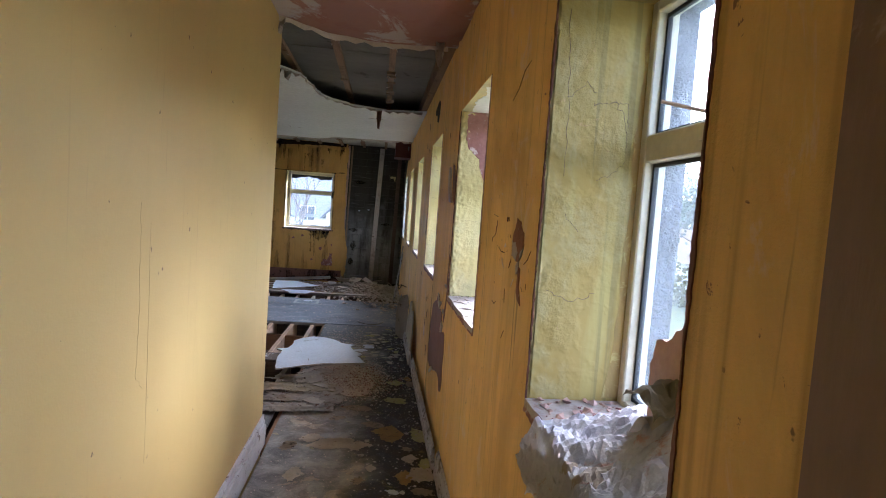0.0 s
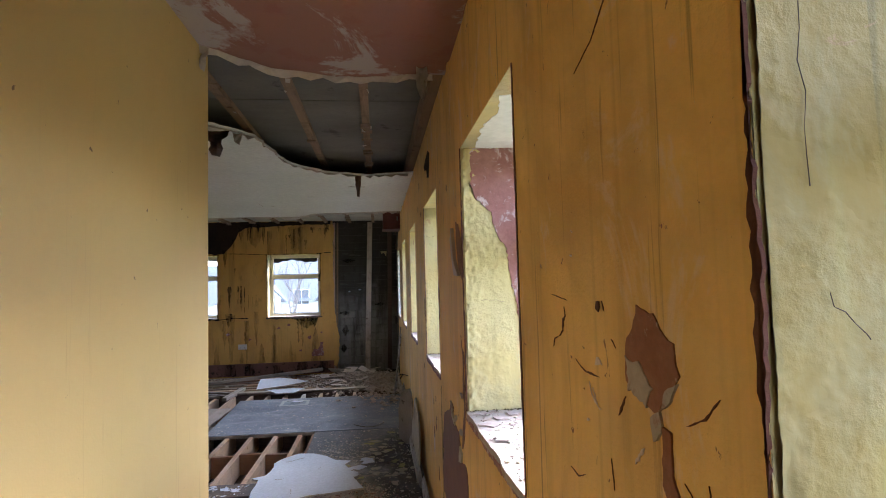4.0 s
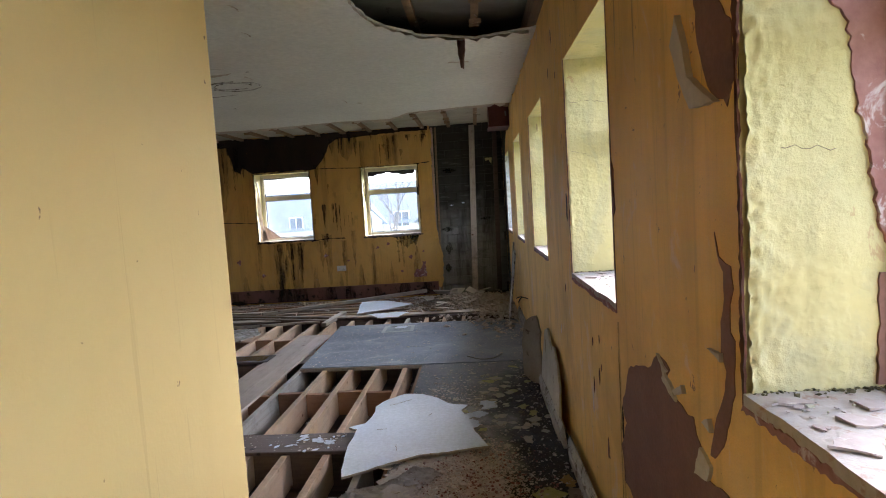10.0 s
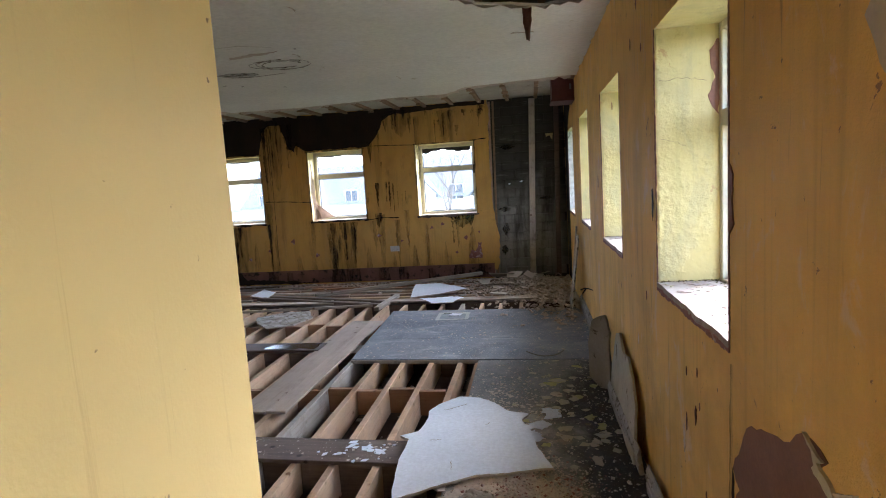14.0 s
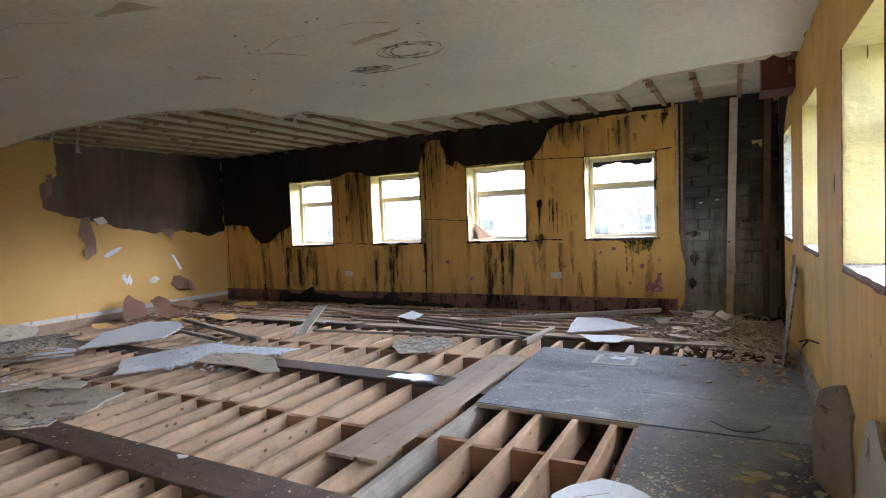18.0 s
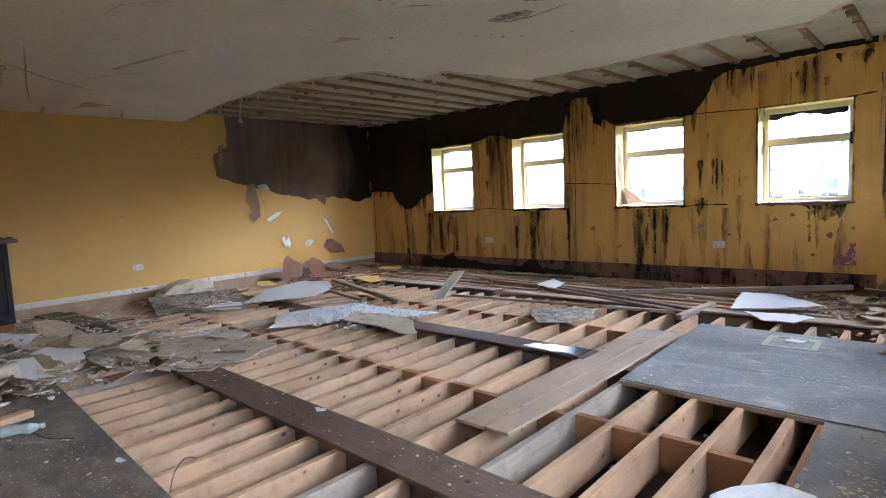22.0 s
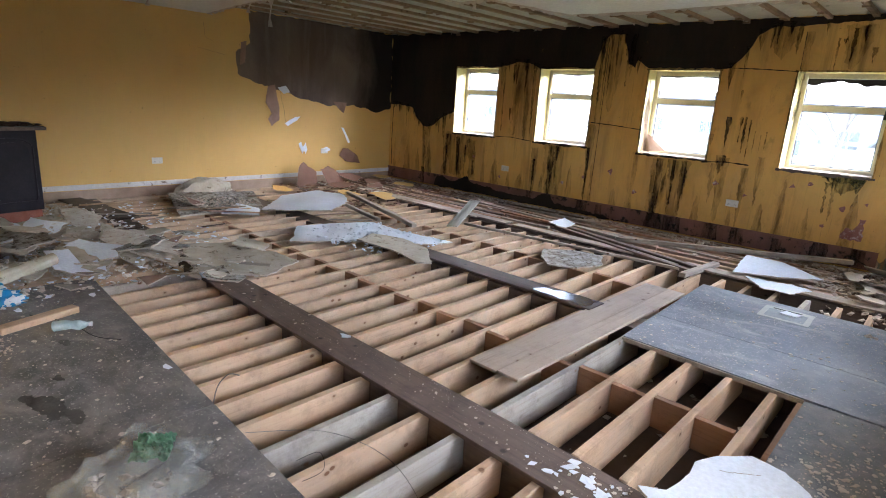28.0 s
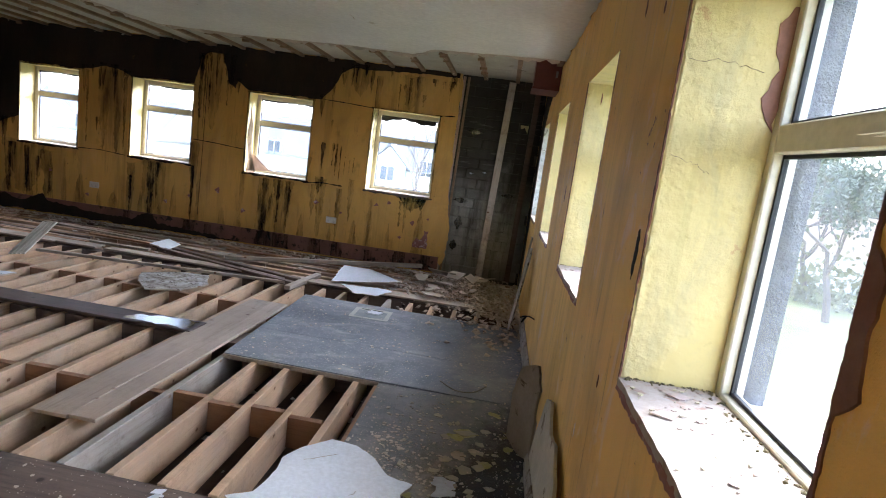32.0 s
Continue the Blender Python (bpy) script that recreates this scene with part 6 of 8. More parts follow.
for k, (x, y) in enumerate(((-3.23, 5.85), (-3.34, 6.03), (-3.33, 6.14), (-3.21, 6.33), (-2.71, 5.91), (-2.62, 5.90), (-2.17, 6.30), (-4.11, 6.58), (-3.92, 6.67), (-3.76, 6.56), (-4.21, 6.92), (-3.45, 7.16), (-3.35, 7.24), (-3.33, 7.37), (-3.21, 7.48), (-2.87, 7.68))):
    r = 0.006 + 0.007 * rng.random()
    patch(ceil_ob, "chip", [(x - 1.6 * r, y), (x, y + 0.7 * r), (x + 1.5 * r, y + 0.3 * r), (x + 0.4 * r, y - 0.8 * r)], under, M_GREYBROWN, 700 + k, 0.006, 0.004, 0.002)
patch(ceil_ob, "stain", [(-3.16, 6.93), (-3.02, 6.88), (-2.83, 6.93), (-2.80, 7.0), (-2.92, 7.09), (-3.06, 7.07)], under, M_ALGAE, 720, 0.02, 0.012, 0.0012, "green algae stain on the ceiling")
gash(ceil_ob, under, [(-3.08, 7.05), (-2.93, 7.10), (-2.78, 7.09), (-2.58, 7.06)], 0.007, 721, M_GREYBROWN)
for k, pts in enumerate(([(-5.78, 4.64), (-6.4, 4.78), (-7.2, 4.95), (-8.2, 5.19)], [(-6.35, 4.55), (-6.9, 5.05), (-7.3, 5.55)], [(-6.9, 5.32), (-6.5, 5.42), (-6.1, 5.70)], [(-8.9, 6.25), (-8.4, 6.05), (-7.7, 6.15)])):
    gash(ceil_ob, under, pts, 0.010 if k < 2 else 0.004, 730 + k, M_TAPE if k < 2 else M_CEIL_CRACK)
for k in range(16):
    x, y, r = rng.uniform(-8.2, -1.0), rng.uniform(4.3, 8.4), rng.uniform(0.015, 0.06)
    ob = mesh_object("ceiling_flake", bent_sheet(4, 3, lambda u, v: (x + r * (u - 0.5) * (1 + 0.4 * math.sin(3 * v + k)), y + 0.7 * r * (v - 0.5), CEIL - 0.002 - 0.5 * r * u * u), 0.001), M_CEIL if k % 3 else M_LINING)
    tagged(ob, "small paint flake curling down off the ceiling", "paint flake", "flakes on the ceiling")


# ---- loose boards and sheets ----
def sheet(label, outline, z, mat, tilt=(0, 0), thick=0.0125, seed=1, step=0.05, amp=0.015, name="plasterboard_sheet", group="fallen plasterboard"):
    """A broken sheet lying on the floor, with a paper face and a chalky edge."""
    cx, cy = sum(p[0] for p in outline) / len(outline), sum(p[1] for p in outline) / len(outline)
    bm = prism(ragged([(a - cx, b - cy) for a, b in outline], step, amp, seed), 0, thick)
    for f in bm.faces:
        f.normal_update()
        f.material_index = 1 if abs(f.normal.z) < 0.5 else 0
    ob = mesh_object(name, bm, (mat, M_GYPSUM))
    ob.matrix_basis = pose(cx, cy, z, tilt[0], tilt[1], 0)
    return tagged(ob, label, "plasterboard" if "plasterboard" in name else name.split("_")[-1], group)


sheet("broken white plasterboard sheet lying over floor rubble", [(-1.229, 4.668), (-1.251, 4.785), (-1.279, 5.022), (-1.274, 5.267), (-1.334, 5.305), (-1.24, 5.366), (-1.212, 5.549), (-1.226, 5.65), (-1.182, 5.752), (-1.058, 5.897), (-0.922, 5.882), (-0.814, 5.802), (-0.724, 5.683), (-0.597, 5.649), (-0.639, 5.552), (-0.588, 5.415), (-0.546, 5.207), (-0.471, 5.006), (-0.635, 4.962), (-0.856, 4.91), (-1.034, 4.796), (-1.188, 4.688)], 0.030, M_BOARD, (0.6, 1.2), 0.013, 2, 0.03, 0.007)
big_sheet = bpy.data.objects["plasterboard_sheet"]
for k, pts in enumerate(([(-0.02, 0.46), (-0.10, 0.40), (-0.16, 0.36)], [(-0.02, -0.36), (-0.03, -0.27)], [(0.12, 0.16), (0.14, 0.20)], [(-0.18, -0.05), (-0.12, -0.04)])):
    hairline(big_sheet, pts, lambda u, v, w: (u, v, 0.0132 + w), 80 + k, 0.0014, M_TAN_CRACK)
sheet("white plasterboard piece lying on the end boards", [(-2.20, 10.05), (-2.12, 9.25), (-1.75, 9.36), (-1.40, 9.58), (-1.62, 9.80), (-1.85, 10.0)], 0.055, M_BOARD, (2, -2), 0.013, 3)
sheet("torn scrap of plasterboard paper", [(-1.98, 9.15), (-1.75, 8.92), (-1.55, 8.98), (-1.42, 9.25), (-1.6, 9.3)], 0.025, M_BOARD, (2, 3), 0.008, 5, 0.04, 0.03)
sheet("mottled plasterboard piece lying across joists", [(-3.86, 8.50), (-3.62, 8.72), (-3.29, 8.78), (-3.12, 8.42), (-3.22, 8.12), (-3.48, 7.98), (-3.70, 8.2)], -0.005, M_BOARD_DIRTY, (0, 0), 0.013, 4)
sheet("large white plasterboard sheet lying on joists", [(-5.62, 6.40), (-6.18, 6.86), (-6.08, 7.30), (-5.90, 7.74), (-5.3, 7.72), (-4.62, 7.84), (-4.68, 7.58), (-4.95, 7.3), (-5.2, 7.10), (-5.4, 6.75)], -0.004, M_BOARD, (0, 0), 0.013, 6)
sheet("grey plasterboard piece lying on a larger sheet", [(-5.24, 6.98), (-5.36, 7.30), (-5.0, 7.44), (-4.55, 7.36), (-4.16, 7.02), (-4.28, 6.93), (-4.7, 7.02)], 0.012, M_BOARD_GREY, (0, 0.6), 0.013, 7)
sheet("pale plasterboard sheet lying among rubble", [(-7.15, 6.95), (-7.95, 7.75), (-7.92, 8.35), (-7.3, 8.38), (-6.75, 8.05), (-6.40, 7.50), (-6.8, 7.2)], 0.05, M_BOARD, (3, -3), 0.013, 8, 0.05, 0.03)
sheet("small plasterboard piece lying on joists", [(-7.20, 6.44), (-7.65, 6.88), (-7.25, 6.98), (-6.87, 6.78)], 0.01, M_BOARD, (1, 1), 0.013, 9)
sheet("gritty textured board covered with rubble crumbs", [(-8.55, 6.35), (-7.42, 6.04), (-7.32, 7.10), (-8.2, 7.42)], 0.015, M_BOARD_DIRTY, (1.0, 4), 0.02, 10)
sheet("grey damp plasterboard lying over the plank end", [(-5.95, 5.45), (-5.80, 5.85), (-5.25, 6.02), (-4.90, 6.04), (-4.72, 5.62), (-4.95, 5.34), (-5.4, 5.25)], 0.02, M_BOARD_GREY, (0.5, 1.0), 0.013, 11, 0.05, 0.03)
sheet("fallen white scrap of plasterboard", [(-4.52, 9.62), (-4.42, 9.86), (-4.22, 9.80), (-4.26, 9.6)], 0.05, M_BOARD, (14, 6), 0.013, 12)
rng = random.Random(21)
for k in range(60):
    cx, cy = rng.uniform(-8.4, -5.5), 0
    cy = 3.75 + 0.066 * (-5.5 - cx) * 0.3 + rng.random() ** 1.2 * (1.5 if cx > -7.4 else 1.0) + 0.12
    if -8.25 < cx < -7.6 and cy > 4.15:
        cy -= 0.5
        cx += 0.75
    r = rng.uniform(0.08, 0.34)
    n = rng.randint(4, 7)
    outline = [(cx + r * rng.uniform(0.6, 1.3) * 1.35 * math.cos(math.tau * j / n), cy + r * rng.uniform(0.5, 1.0) * math.sin(math.tau * j / n)) for j in range(n)]
    sheet(("dusty olive-grey scrap of fallen plasterboard", "broken pale plasterboard scrap in the rubble", "dirty scrap of board in the rubble")[k % 3], outline, 0.012 + 0.07 * rng.random(), (M_BOARD_GREY, M_GYPSUM, M_BOARD_GREY, M_BOARD, M_BOARD_DIRTY)[k % 5], (rng.uniform(-10, 10), rng.uniform(-10, 10)), 0.0125, 100 + k, 0.06, 0.03, group="scraps in the rubble by the back wall")
for k in range(14):
    cx, cy = rng.uniform(-6.6, -4.9), rng.uniform(5.15, 6.0)
    r = rng.uniform(0.08, 0.24)
    n = rng.randint(4, 6)
    outline = [(cx + r * rng.uniform(0.6, 1.3) * math.cos(math.tau * j / n), cy + r * rng.uniform(0.5, 1.0) * math.sin(math.tau * j / n)) for j in range(n)]
    sheet("dusty olive-grey scrap of fallen plasterboard", outline, 0.01 + 0.05 * rng.random(), (M_BOARD_GREY, M_BOARD_DIRTY, M_BOARD_GREY)[k % 3], (rng.uniform(-8, 8), rng.uniform(-8, 8)), 0.0125, 160 + k, 0.05, 0.02, group="scraps at the plank end")
for k, (cx, cy, r, zt) in enumerate(((-8.75, 8.75, 0.30, 62), (-8.70, 9.2, 0.28, 50), (-8.6, 9.5, 0.22, 20), (-8.35, 9.1, 0.25, 8), (-8.0, 9.6, 0.2, 4), (-8.4, 9.9, 0.22, 6))):
    outline = [(cx + r * (0.8 + 0.3 * math.sin(5 * j + k)) * math.cos(math.tau * j / 6), cy + r * (0.8 + 0.3 * math.cos(4 * j + k)) * math.sin(math.tau * j / 6)) for j in range(6)]
    sheet("reddish-brown peeled hardboard piece", outline, 0.12 if zt > 15 else 0.03, M_PEELED, (4, zt), 0.006, 200 + k, 0.05, 0.02, "hardboard_scrap", "hardboard scraps by the corner")
for k, (cx, cy) in enumerate(((-8.5, 8.1), (-7.7, 8.75), (-8.0, 10.2), (-7.3, 9.1), (-8.75, 10.4), (-6.9, 8.9))):
    outline = [(cx + 0.32 * (0.7 + 0.3 * math.sin(7 * j + k)) * math.cos(math.tau * j / 6), cy + 0.2 * (0.8 + 0.3 * math.cos(4 * j + k)) * math.sin(math.tau * j / 6)) for j in range(6)]
    sheet("fallen yellow-painted lining paper", outline, 0.012 + 0.01 * k, M_WALL_LEFT, (3 * math.sin(k), 3), 0.004, 220 + k, 0.05, 0.02, "lining_scrap", "fallen yellow lining")


def bar(label, a, b, size, mat, name="batten", seed=1, roll=0, group="loose timbers"):
    a, b = Vector(a), Vector(b)
    d = b - a
    ob = mesh_object(name, soft_box((size[0], d.length, size[1]), min(size) * 0.12, min(size) * 0.04, seed), mat)
    ob.matrix_basis = Matrix.Translation((a + b) / 2) @ d.to_track_quat("Y", "Z").to_matrix().to_4x4() @ pose(0, 0, 0, 0, roll, 0)
    return tagged(ob, label, "timber", group)


bar("dark old batten lying across joists", (-4.55, 9.78, 0.01), (-2.45, 9.16, 0.01), (0.075, 0.05), M_DARKWOOD, seed=1)
bar("dark old batten lying across joists", (-4.40, 9.62, 0.005), (-2.42, 8.98, 0.005), (0.06, 0.05), M_DARKWOOD, seed=2)
bar("long grey timber strip across the joists", (-5.20, 8.72, 0.005), (-2.50, 9.02, 0.005), (0.05, 0.03), M_GREYWOOD, seed=3)
bar("short timber offcut on the joists", (-2.44, 8.78, 0.01), (-2.36, 9.55, 0.01), (0.07, 0.05), M_GREYWOOD, seed=4)
bar("long pale pole propped along the end boards", (-3.55, 9.62, 0.03), (-1.30, 10.62, 0.10), (0.055, 0.05), M_GREYWOOD, "pole", 5)
bar("long board lying by the end wall", (-6.3, 10.1, 0.02), (-3.6, 9.75, 0.02), (0.08, 0.03), M_GREYWOOD, seed=6)
bar("pale timber length lying over the joists", (-7.65, 8.75, 0.03), (-5.42, 8.02, 0.02), (0.07, 0.05), M_GREYWOOD, seed=7)
bar("pale timber length lying over the joists", (-7.10, 8.18, 0.02), (-5.9, 7.86, 0.02), (0.05, 0.04), M_GREYWOOD, seed=8)
bar("dark rotten plank across the joists", (-9.0, 5.30, 0.0), (-7.5, 5.50, 0.0), (0.26, 0.02), M_DARKWOOD, seed=9)
bar("old dark board in the far corner", (-7.4, 9.25, 0.01), (-5.4, 9.25, 0.01), (0.2, 0.02), M_GREYWOOD, seed=12)
for k, y in enumerate((9.45, 9.65, 9.9, 10.15)):
    bar("pale narrow batten by the end wall", (-7.8 + 0.2 * k, y, 0.005), (-5.0 - 0.3 * k, y + 0.05, 0.005), (0.035, 0.03), M_JOIST, seed=14 + k)
rng = random.Random(403)
for k in range(40):
    far_side = k % 4 == 3
    x, y, r, a = rng.uniform(-8.7, -7.2) if far_side else rng.uniform(-7.6, -4.9), rng.uniform(6.0, 9.6) if far_side else rng.uniform(4.3, 5.9), rng.uniform(0.05, 0.20), rng.uniform(0, math.tau)
    corners = sorted(rng.uniform(0, math.tau) for _ in range(5))
    outline = [(x + r * rng.uniform(0.7, 1.2) * math.cos(a + c), y + 0.7 * r * rng.uniform(0.7, 1.2) * math.sin(a + c)) for c in corners]
    sheet("small broken shard of dusty plasterboard in the rubble", outline, rng.uniform(0.004, 0.05), (M_BOARD_GREY, M_BOARD_GREY, M_BOARD_DULL, M_PINKPAPER, M_BOARD_GREY, M_BOARD)[k % 6], (rng.uniform(-14, 14), rng.uniform(-14, 14)), 0.010, 500 + k, 0.04, 0.012, "plasterboard_shard", "shards in the rubble")
rng = random.Random(404)
for k in range(15):
    x, y, ln, a = rng.uniform(-7.2, -2.6), 9.30 + 0.085 * k + rng.uniform(-0.03, 0.03), rng.uniform(0.9, 2.3), rng.uniform(-0.06, 0.06)
    bar("old red-brown floor batten by the end wall", (x - 0.5 * ln, y - 0.5 * ln * a, 0.010), (x + 0.5 * ln, y + 0.5 * ln * a, 0.010), (rng.uniform(0.03, 0.07), 0.022), (M_REDWOOD, M_NOGGIN, M_GREYWOOD, M_REDWOOD, M_DARKWOOD)[k % 5], seed=50 + k)
for k in range(16):
    x, y, ln, a = rng.uniform(-8.7, -6.2), rng.uniform(4.9, 7.6), rng.uniform(0.3, 0.95), rng.uniform(0.2, 1.3)
    bar("splintered slat among the rubble", (x, y, 0.012), (x + ln * math.cos(a), y + ln * math.sin(a), rng.uniform(0.012, 0.09)), (rng.uniform(0.02, 0.05), 0.012), (M_GREYWOOD, M_JOIST, M_DARKWOOD, M_REDWOOD)[k % 4], "slat", 80 + k, group="slats in the rubble")
trim = tagged(holder("plastic_trim_bundle"), "white ribbed plastic trim offcut propped on joists", "plastic trim")
for k in range(4):
    ob = part("strip", soft_box((0.034, 0.62, 0.016), 0.003, 0, k), M_WHITE, trim)
    ob.matrix_basis = Matrix.Translation((-5.22 + 0.038 * k, 8.62 + 0.01 * k, 0.15 + 0.004 * k)) @ pose(0, 0, 0, 24, 0, 12)

stick = bar("sawn pine offcut on the floor sheet", (-4.66, 3.79, 0.024), (-4.80, 4.24, 0.024), (0.075, 0.045), M_JOIST, "timber_offcut", 10)
for k, (a, b, mat) in enumerate((((-4.75, 3.575, 0.0), (-4.66, 3.53, 0.42), M_SKIRT), ((-4.95, 3.63, 0.015), (-4.45, 3.60, 0.015), M_GREYWOOD), ((-5.0, 3.56, 0.0), (-4.92, 3.51, 0.3), M_PEELED), ((-4.9, 3.60, 0.02), (-6.6, 3.72, 0.02), M_SKIRT))):
    bar("broken painted trim by the back wall", a, b, (0.045, 0.018), mat, "broken_trim", 30 + k, group="broken trim")

# leaning pieces by the window wall
def leaning(label, outline, lean, mat, at, seed, name="leaning_board"):
    bm = prism(ragged(outline, 0.04, 0.012, seed), 0, 0.014, lambda u, v, w: (-w, u, v))
    ob = mesh_object(name, bm, (mat, M_GYPSUM))
    ob.matrix_basis = pose(*at, 0, lean, 0)
    return tagged(ob, label, "board", "boards leaning on the window wall")


ob = leaning("brown-grey hardboard piece propped on the wall", [(0, 0.02), (0.10, 0.0), (0.24, 0.05), (0.25, 0.30), (0.20, 0.46), (0.05, 0.52), (0.0, 0.40)], 6, M_BOARD_DULL, (-0.03, 6.10, 0.002), 4)
ob.matrix_basis = pose(-0.03, 6.10, 0.002, -4, 3, 30)
leaning("torn grey plasterboard piece resting flat on the wall", [(0, 0), (0.86, 0), (0.84, 0.22), (0.74, 0.48), (0.62, 0.52), (0.46, 0.44), (0.30, 0.47), (0.14, 0.40), (0.03, 0.30)], 4, M_BOARD_GREY, (-0.055, 5.10, 0.002), 6)
leaning("tall narrow board leaning on the wall", [(0, 0), (0.28, 0), (0.26, 0.80), (0.14, 0.83), (0.02, 0.78)], 7, M_SKIRT_WORN, (-0.13, 8.42, 0.002), 8)
leaning("narrow dark board leaning on the wall", [(0, 0), (0.12, 0), (0.11, 0.9), (0.01, 0.9)], 5, M_GREYWOOD, (-0.10, 8.78, 0.002), 9)


# ---- rubble and flakes ----
def chunk(bm, p, r, rng, flat=0.5):
    """A broken lump: a squashed, jittered octahedron."""
    a = rng.random() * math.tau
    m = Matrix.Translation(p) @ Euler((rng.uniform(-0.5, 0.5), rng.uniform(-0.5, 0.5), a)).to_matrix().to_4x4()
    d = [(1, 0, 0), (0.1, 1, 0), (-1, 0.1, 0), (0, -1, 0), (0.2, 0.1, flat), (0, 0, -flat)]
    v = [bm.verts.new(m @ Vector([r * c * rng.uniform(0.65, 1.25) for c in q])) for q in d]
    for i in range(4):
        j = (i + 1) % 4
        bm.faces.new((v[i], v[j], v[4]))
        bm.faces.new((v[j], v[i], v[5]))


def flake(bm, p, r, rng, thick=0.002, tilt=0.15):
    n = rng.randint(4, 6)
    m = Matrix.Translation(p) @ Euler((rng.uniform(-tilt, tilt), rng.uniform(-tilt, tilt), rng.random() * math.tau)).to_matrix().to_4x4()
    pts = [(r * rng.uniform(0.5, 1.2) * math.cos(math.tau * k / n), r * rng.uniform(0.4, 1.0) * math.sin(math.tau * k / n)) for k in range(n)]
    a, b = [bm.verts.new(m @ Vector((*q, 0))) for q in pts], [bm.verts.new(m @ Vector((*q, thick))) for q in pts]
    bm.faces.new(b)
    bm.faces.new(list(reversed(a)))
    for k in range(n):
        bm.faces.new((a[k], a[(k + 1) % n], b[(k + 1) % n], b[k]))


def litter(name, label, mat, count, where, size, seed, lumps=False, thick=0.002, tilt=0.15):
    rng = random.Random(seed)
    bm = bmesh.new()
    for _ in range(count):
        p = where(rng)
        r = size[0] + (size[1] - size[0]) * rng.random() ** 2.2
        chunk(bm, p, r, rng) if lumps else flake(bm, p, r, rng, thick, tilt)
    return tagged(mesh_object(name, bm, mat), label, "debris", kind="stuff")


def field(x0, x1, y0, y1, z=0.002, heap=0.0):
    def f(rng):
        u, v = rng.random(), rng.random()
        return (x0 + (x1 - x0) * u, y0 + (y1 - y0) * v, z + heap * 4 * u * (1 - u) * 2 * v * (1 - v) * rng.random())
    return f


def spot(cx, cy, sx, sy, z=0.002, heap=0.0):
    def f(rng):
        a, b = rng.gauss(0, 1), rng.gauss(0, 1)
        return (cx + sx * a, cy + sy * b, z + heap * math.exp(-(a * a + b * b) / 2) * rng.random())
    return f


clip = lambda f, x0, x1: (lambda rng: (lambda p: (min(max(p[0], x0), x1), p[1], p[2]))(f(rng)))
litter("paint_flakes", "yellow and cream paint flakes scattered on wet flooring", M_FLAKE, 120, clip(spot(-0.36, 5.75, 0.20, 0.55), -0.98, -0.04), (0.006, 0.05), 1)
litter("paint_flakes", "pale crumbs and flakes on the dark sheet", M_GYPSUM, 620, clip(spot(-0.72, 5.95, 0.16, 0.36), -1.0, -0.03), (0.002, 0.018), 2)
litter("plaster_crumbs", "plaster crumbs and torn paper on the hallway floor", M_CRUMB, 6500, clip(spot(-0.60, 4.58, 0.17, 0.26, 0.0, 0.02), -1.0, -0.08), (0.002, 0.013), 3, True)
litter("plaster_crumbs", "white plaster grains over the trodden crumbs", M_GYPSUM, 1100, clip(spot(-0.66, 4.62, 0.16, 0.22, 0.008, 0.02), -1.0, -0.2), (0.003, 0.014), 31, True)
litter("plaster_crumbs", "red-brown grains among the trodden crumbs", M_PINK, 900, clip(spot(-0.55, 4.55, 0.18, 0.25, 0.008, 0.02), -1.0, -0.15), (0.003, 0.012), 32, True)
litter("plaster_crumbs", "pale torn paper heaped on the hallway floor", M_LINING, 24, clip(spot(-0.88, 4.25, 0.14, 0.3, 0.012, 0.05), -1.25, -0.4), (0.03, 0.16), 4, False, 0.004, 0.25)
litter("paint_flakes", "paint flakes along the hallway floor", M_FLAKE, 90, field(-1.0, -0.05, -0.5, 4.6), (0.005, 0.03), 5)
litter("plaster_crumbs", "crumbs on the dark sheet flooring", M_GYPSUM, 260, field(-2.1, -0.05, 6.9, 8.5, 0.001), (0.003, 0.018), 6)
litter("plaster_crumbs", "rubble heap of broken plaster under the bare block wall", M_CRUMB, 3200, clip(spot(-0.66, 10.0, 0.36, 0.42, -0.02, 0.13), -1.9, -0.03), (0.006, 0.04), 7, True)
litter("plaster_crumbs", "flat plaster pieces on the rubble heap", M_LINING, 26, clip(spot(-0.7, 10.1, 0.3, 0.35, 0.03, 0.2), -1.5, -0.08), (0.05, 0.2), 8, False, 0.012, 0.4)
litter("plaster_crumbs", "plaster crumbs along the foot of the window wall", M_CRUMB, 700, clip(spot(-0.25, 9.0, 0.22, 0.45, 0.0, 0.05), -0.9, -0.03), (0.006, 0.05), 9, True)
litter("plaster_crumbs", "crumbs and dirt along the foot of the end wall", M_CRUMB, 900, field(LEFT + 0.05, -1.2, 10.5, END - 0.03, -0.03, 0.04), (0.006, 0.05), 10, True)
litter("plaster_crumbs", "grey rubble crumbs in the back corner", M_GYPSUM, 1500, field(-8.6, -5.2, 3.85, 5.4, 0.0, 0.12), (0.005, 0.04), 11, True)
litter("plaster_crumbs", "dusty debris in the back corner", M_GYPSUM, 700, field(-9.0, -5.6, 3.8, 5.2, -0.02, 0.08), (0.008, 0.05), 12, True)
litter("plaster_crumbs", "rubble crumbs in the far corner", M_PEELED, 500, field(-9.0, -6.6, 8.3, 10.6, 0.0, 0.06), (0.015, 0.10), 13, False, 0.006, 0.3)
litter("plaster_crumbs", "pale crumbs on fallen sheets", M_BOARD, 420, field(-6.0, -4.6, 6.7, 7.8, 0.013), (0.004, 0.03), 14, True)
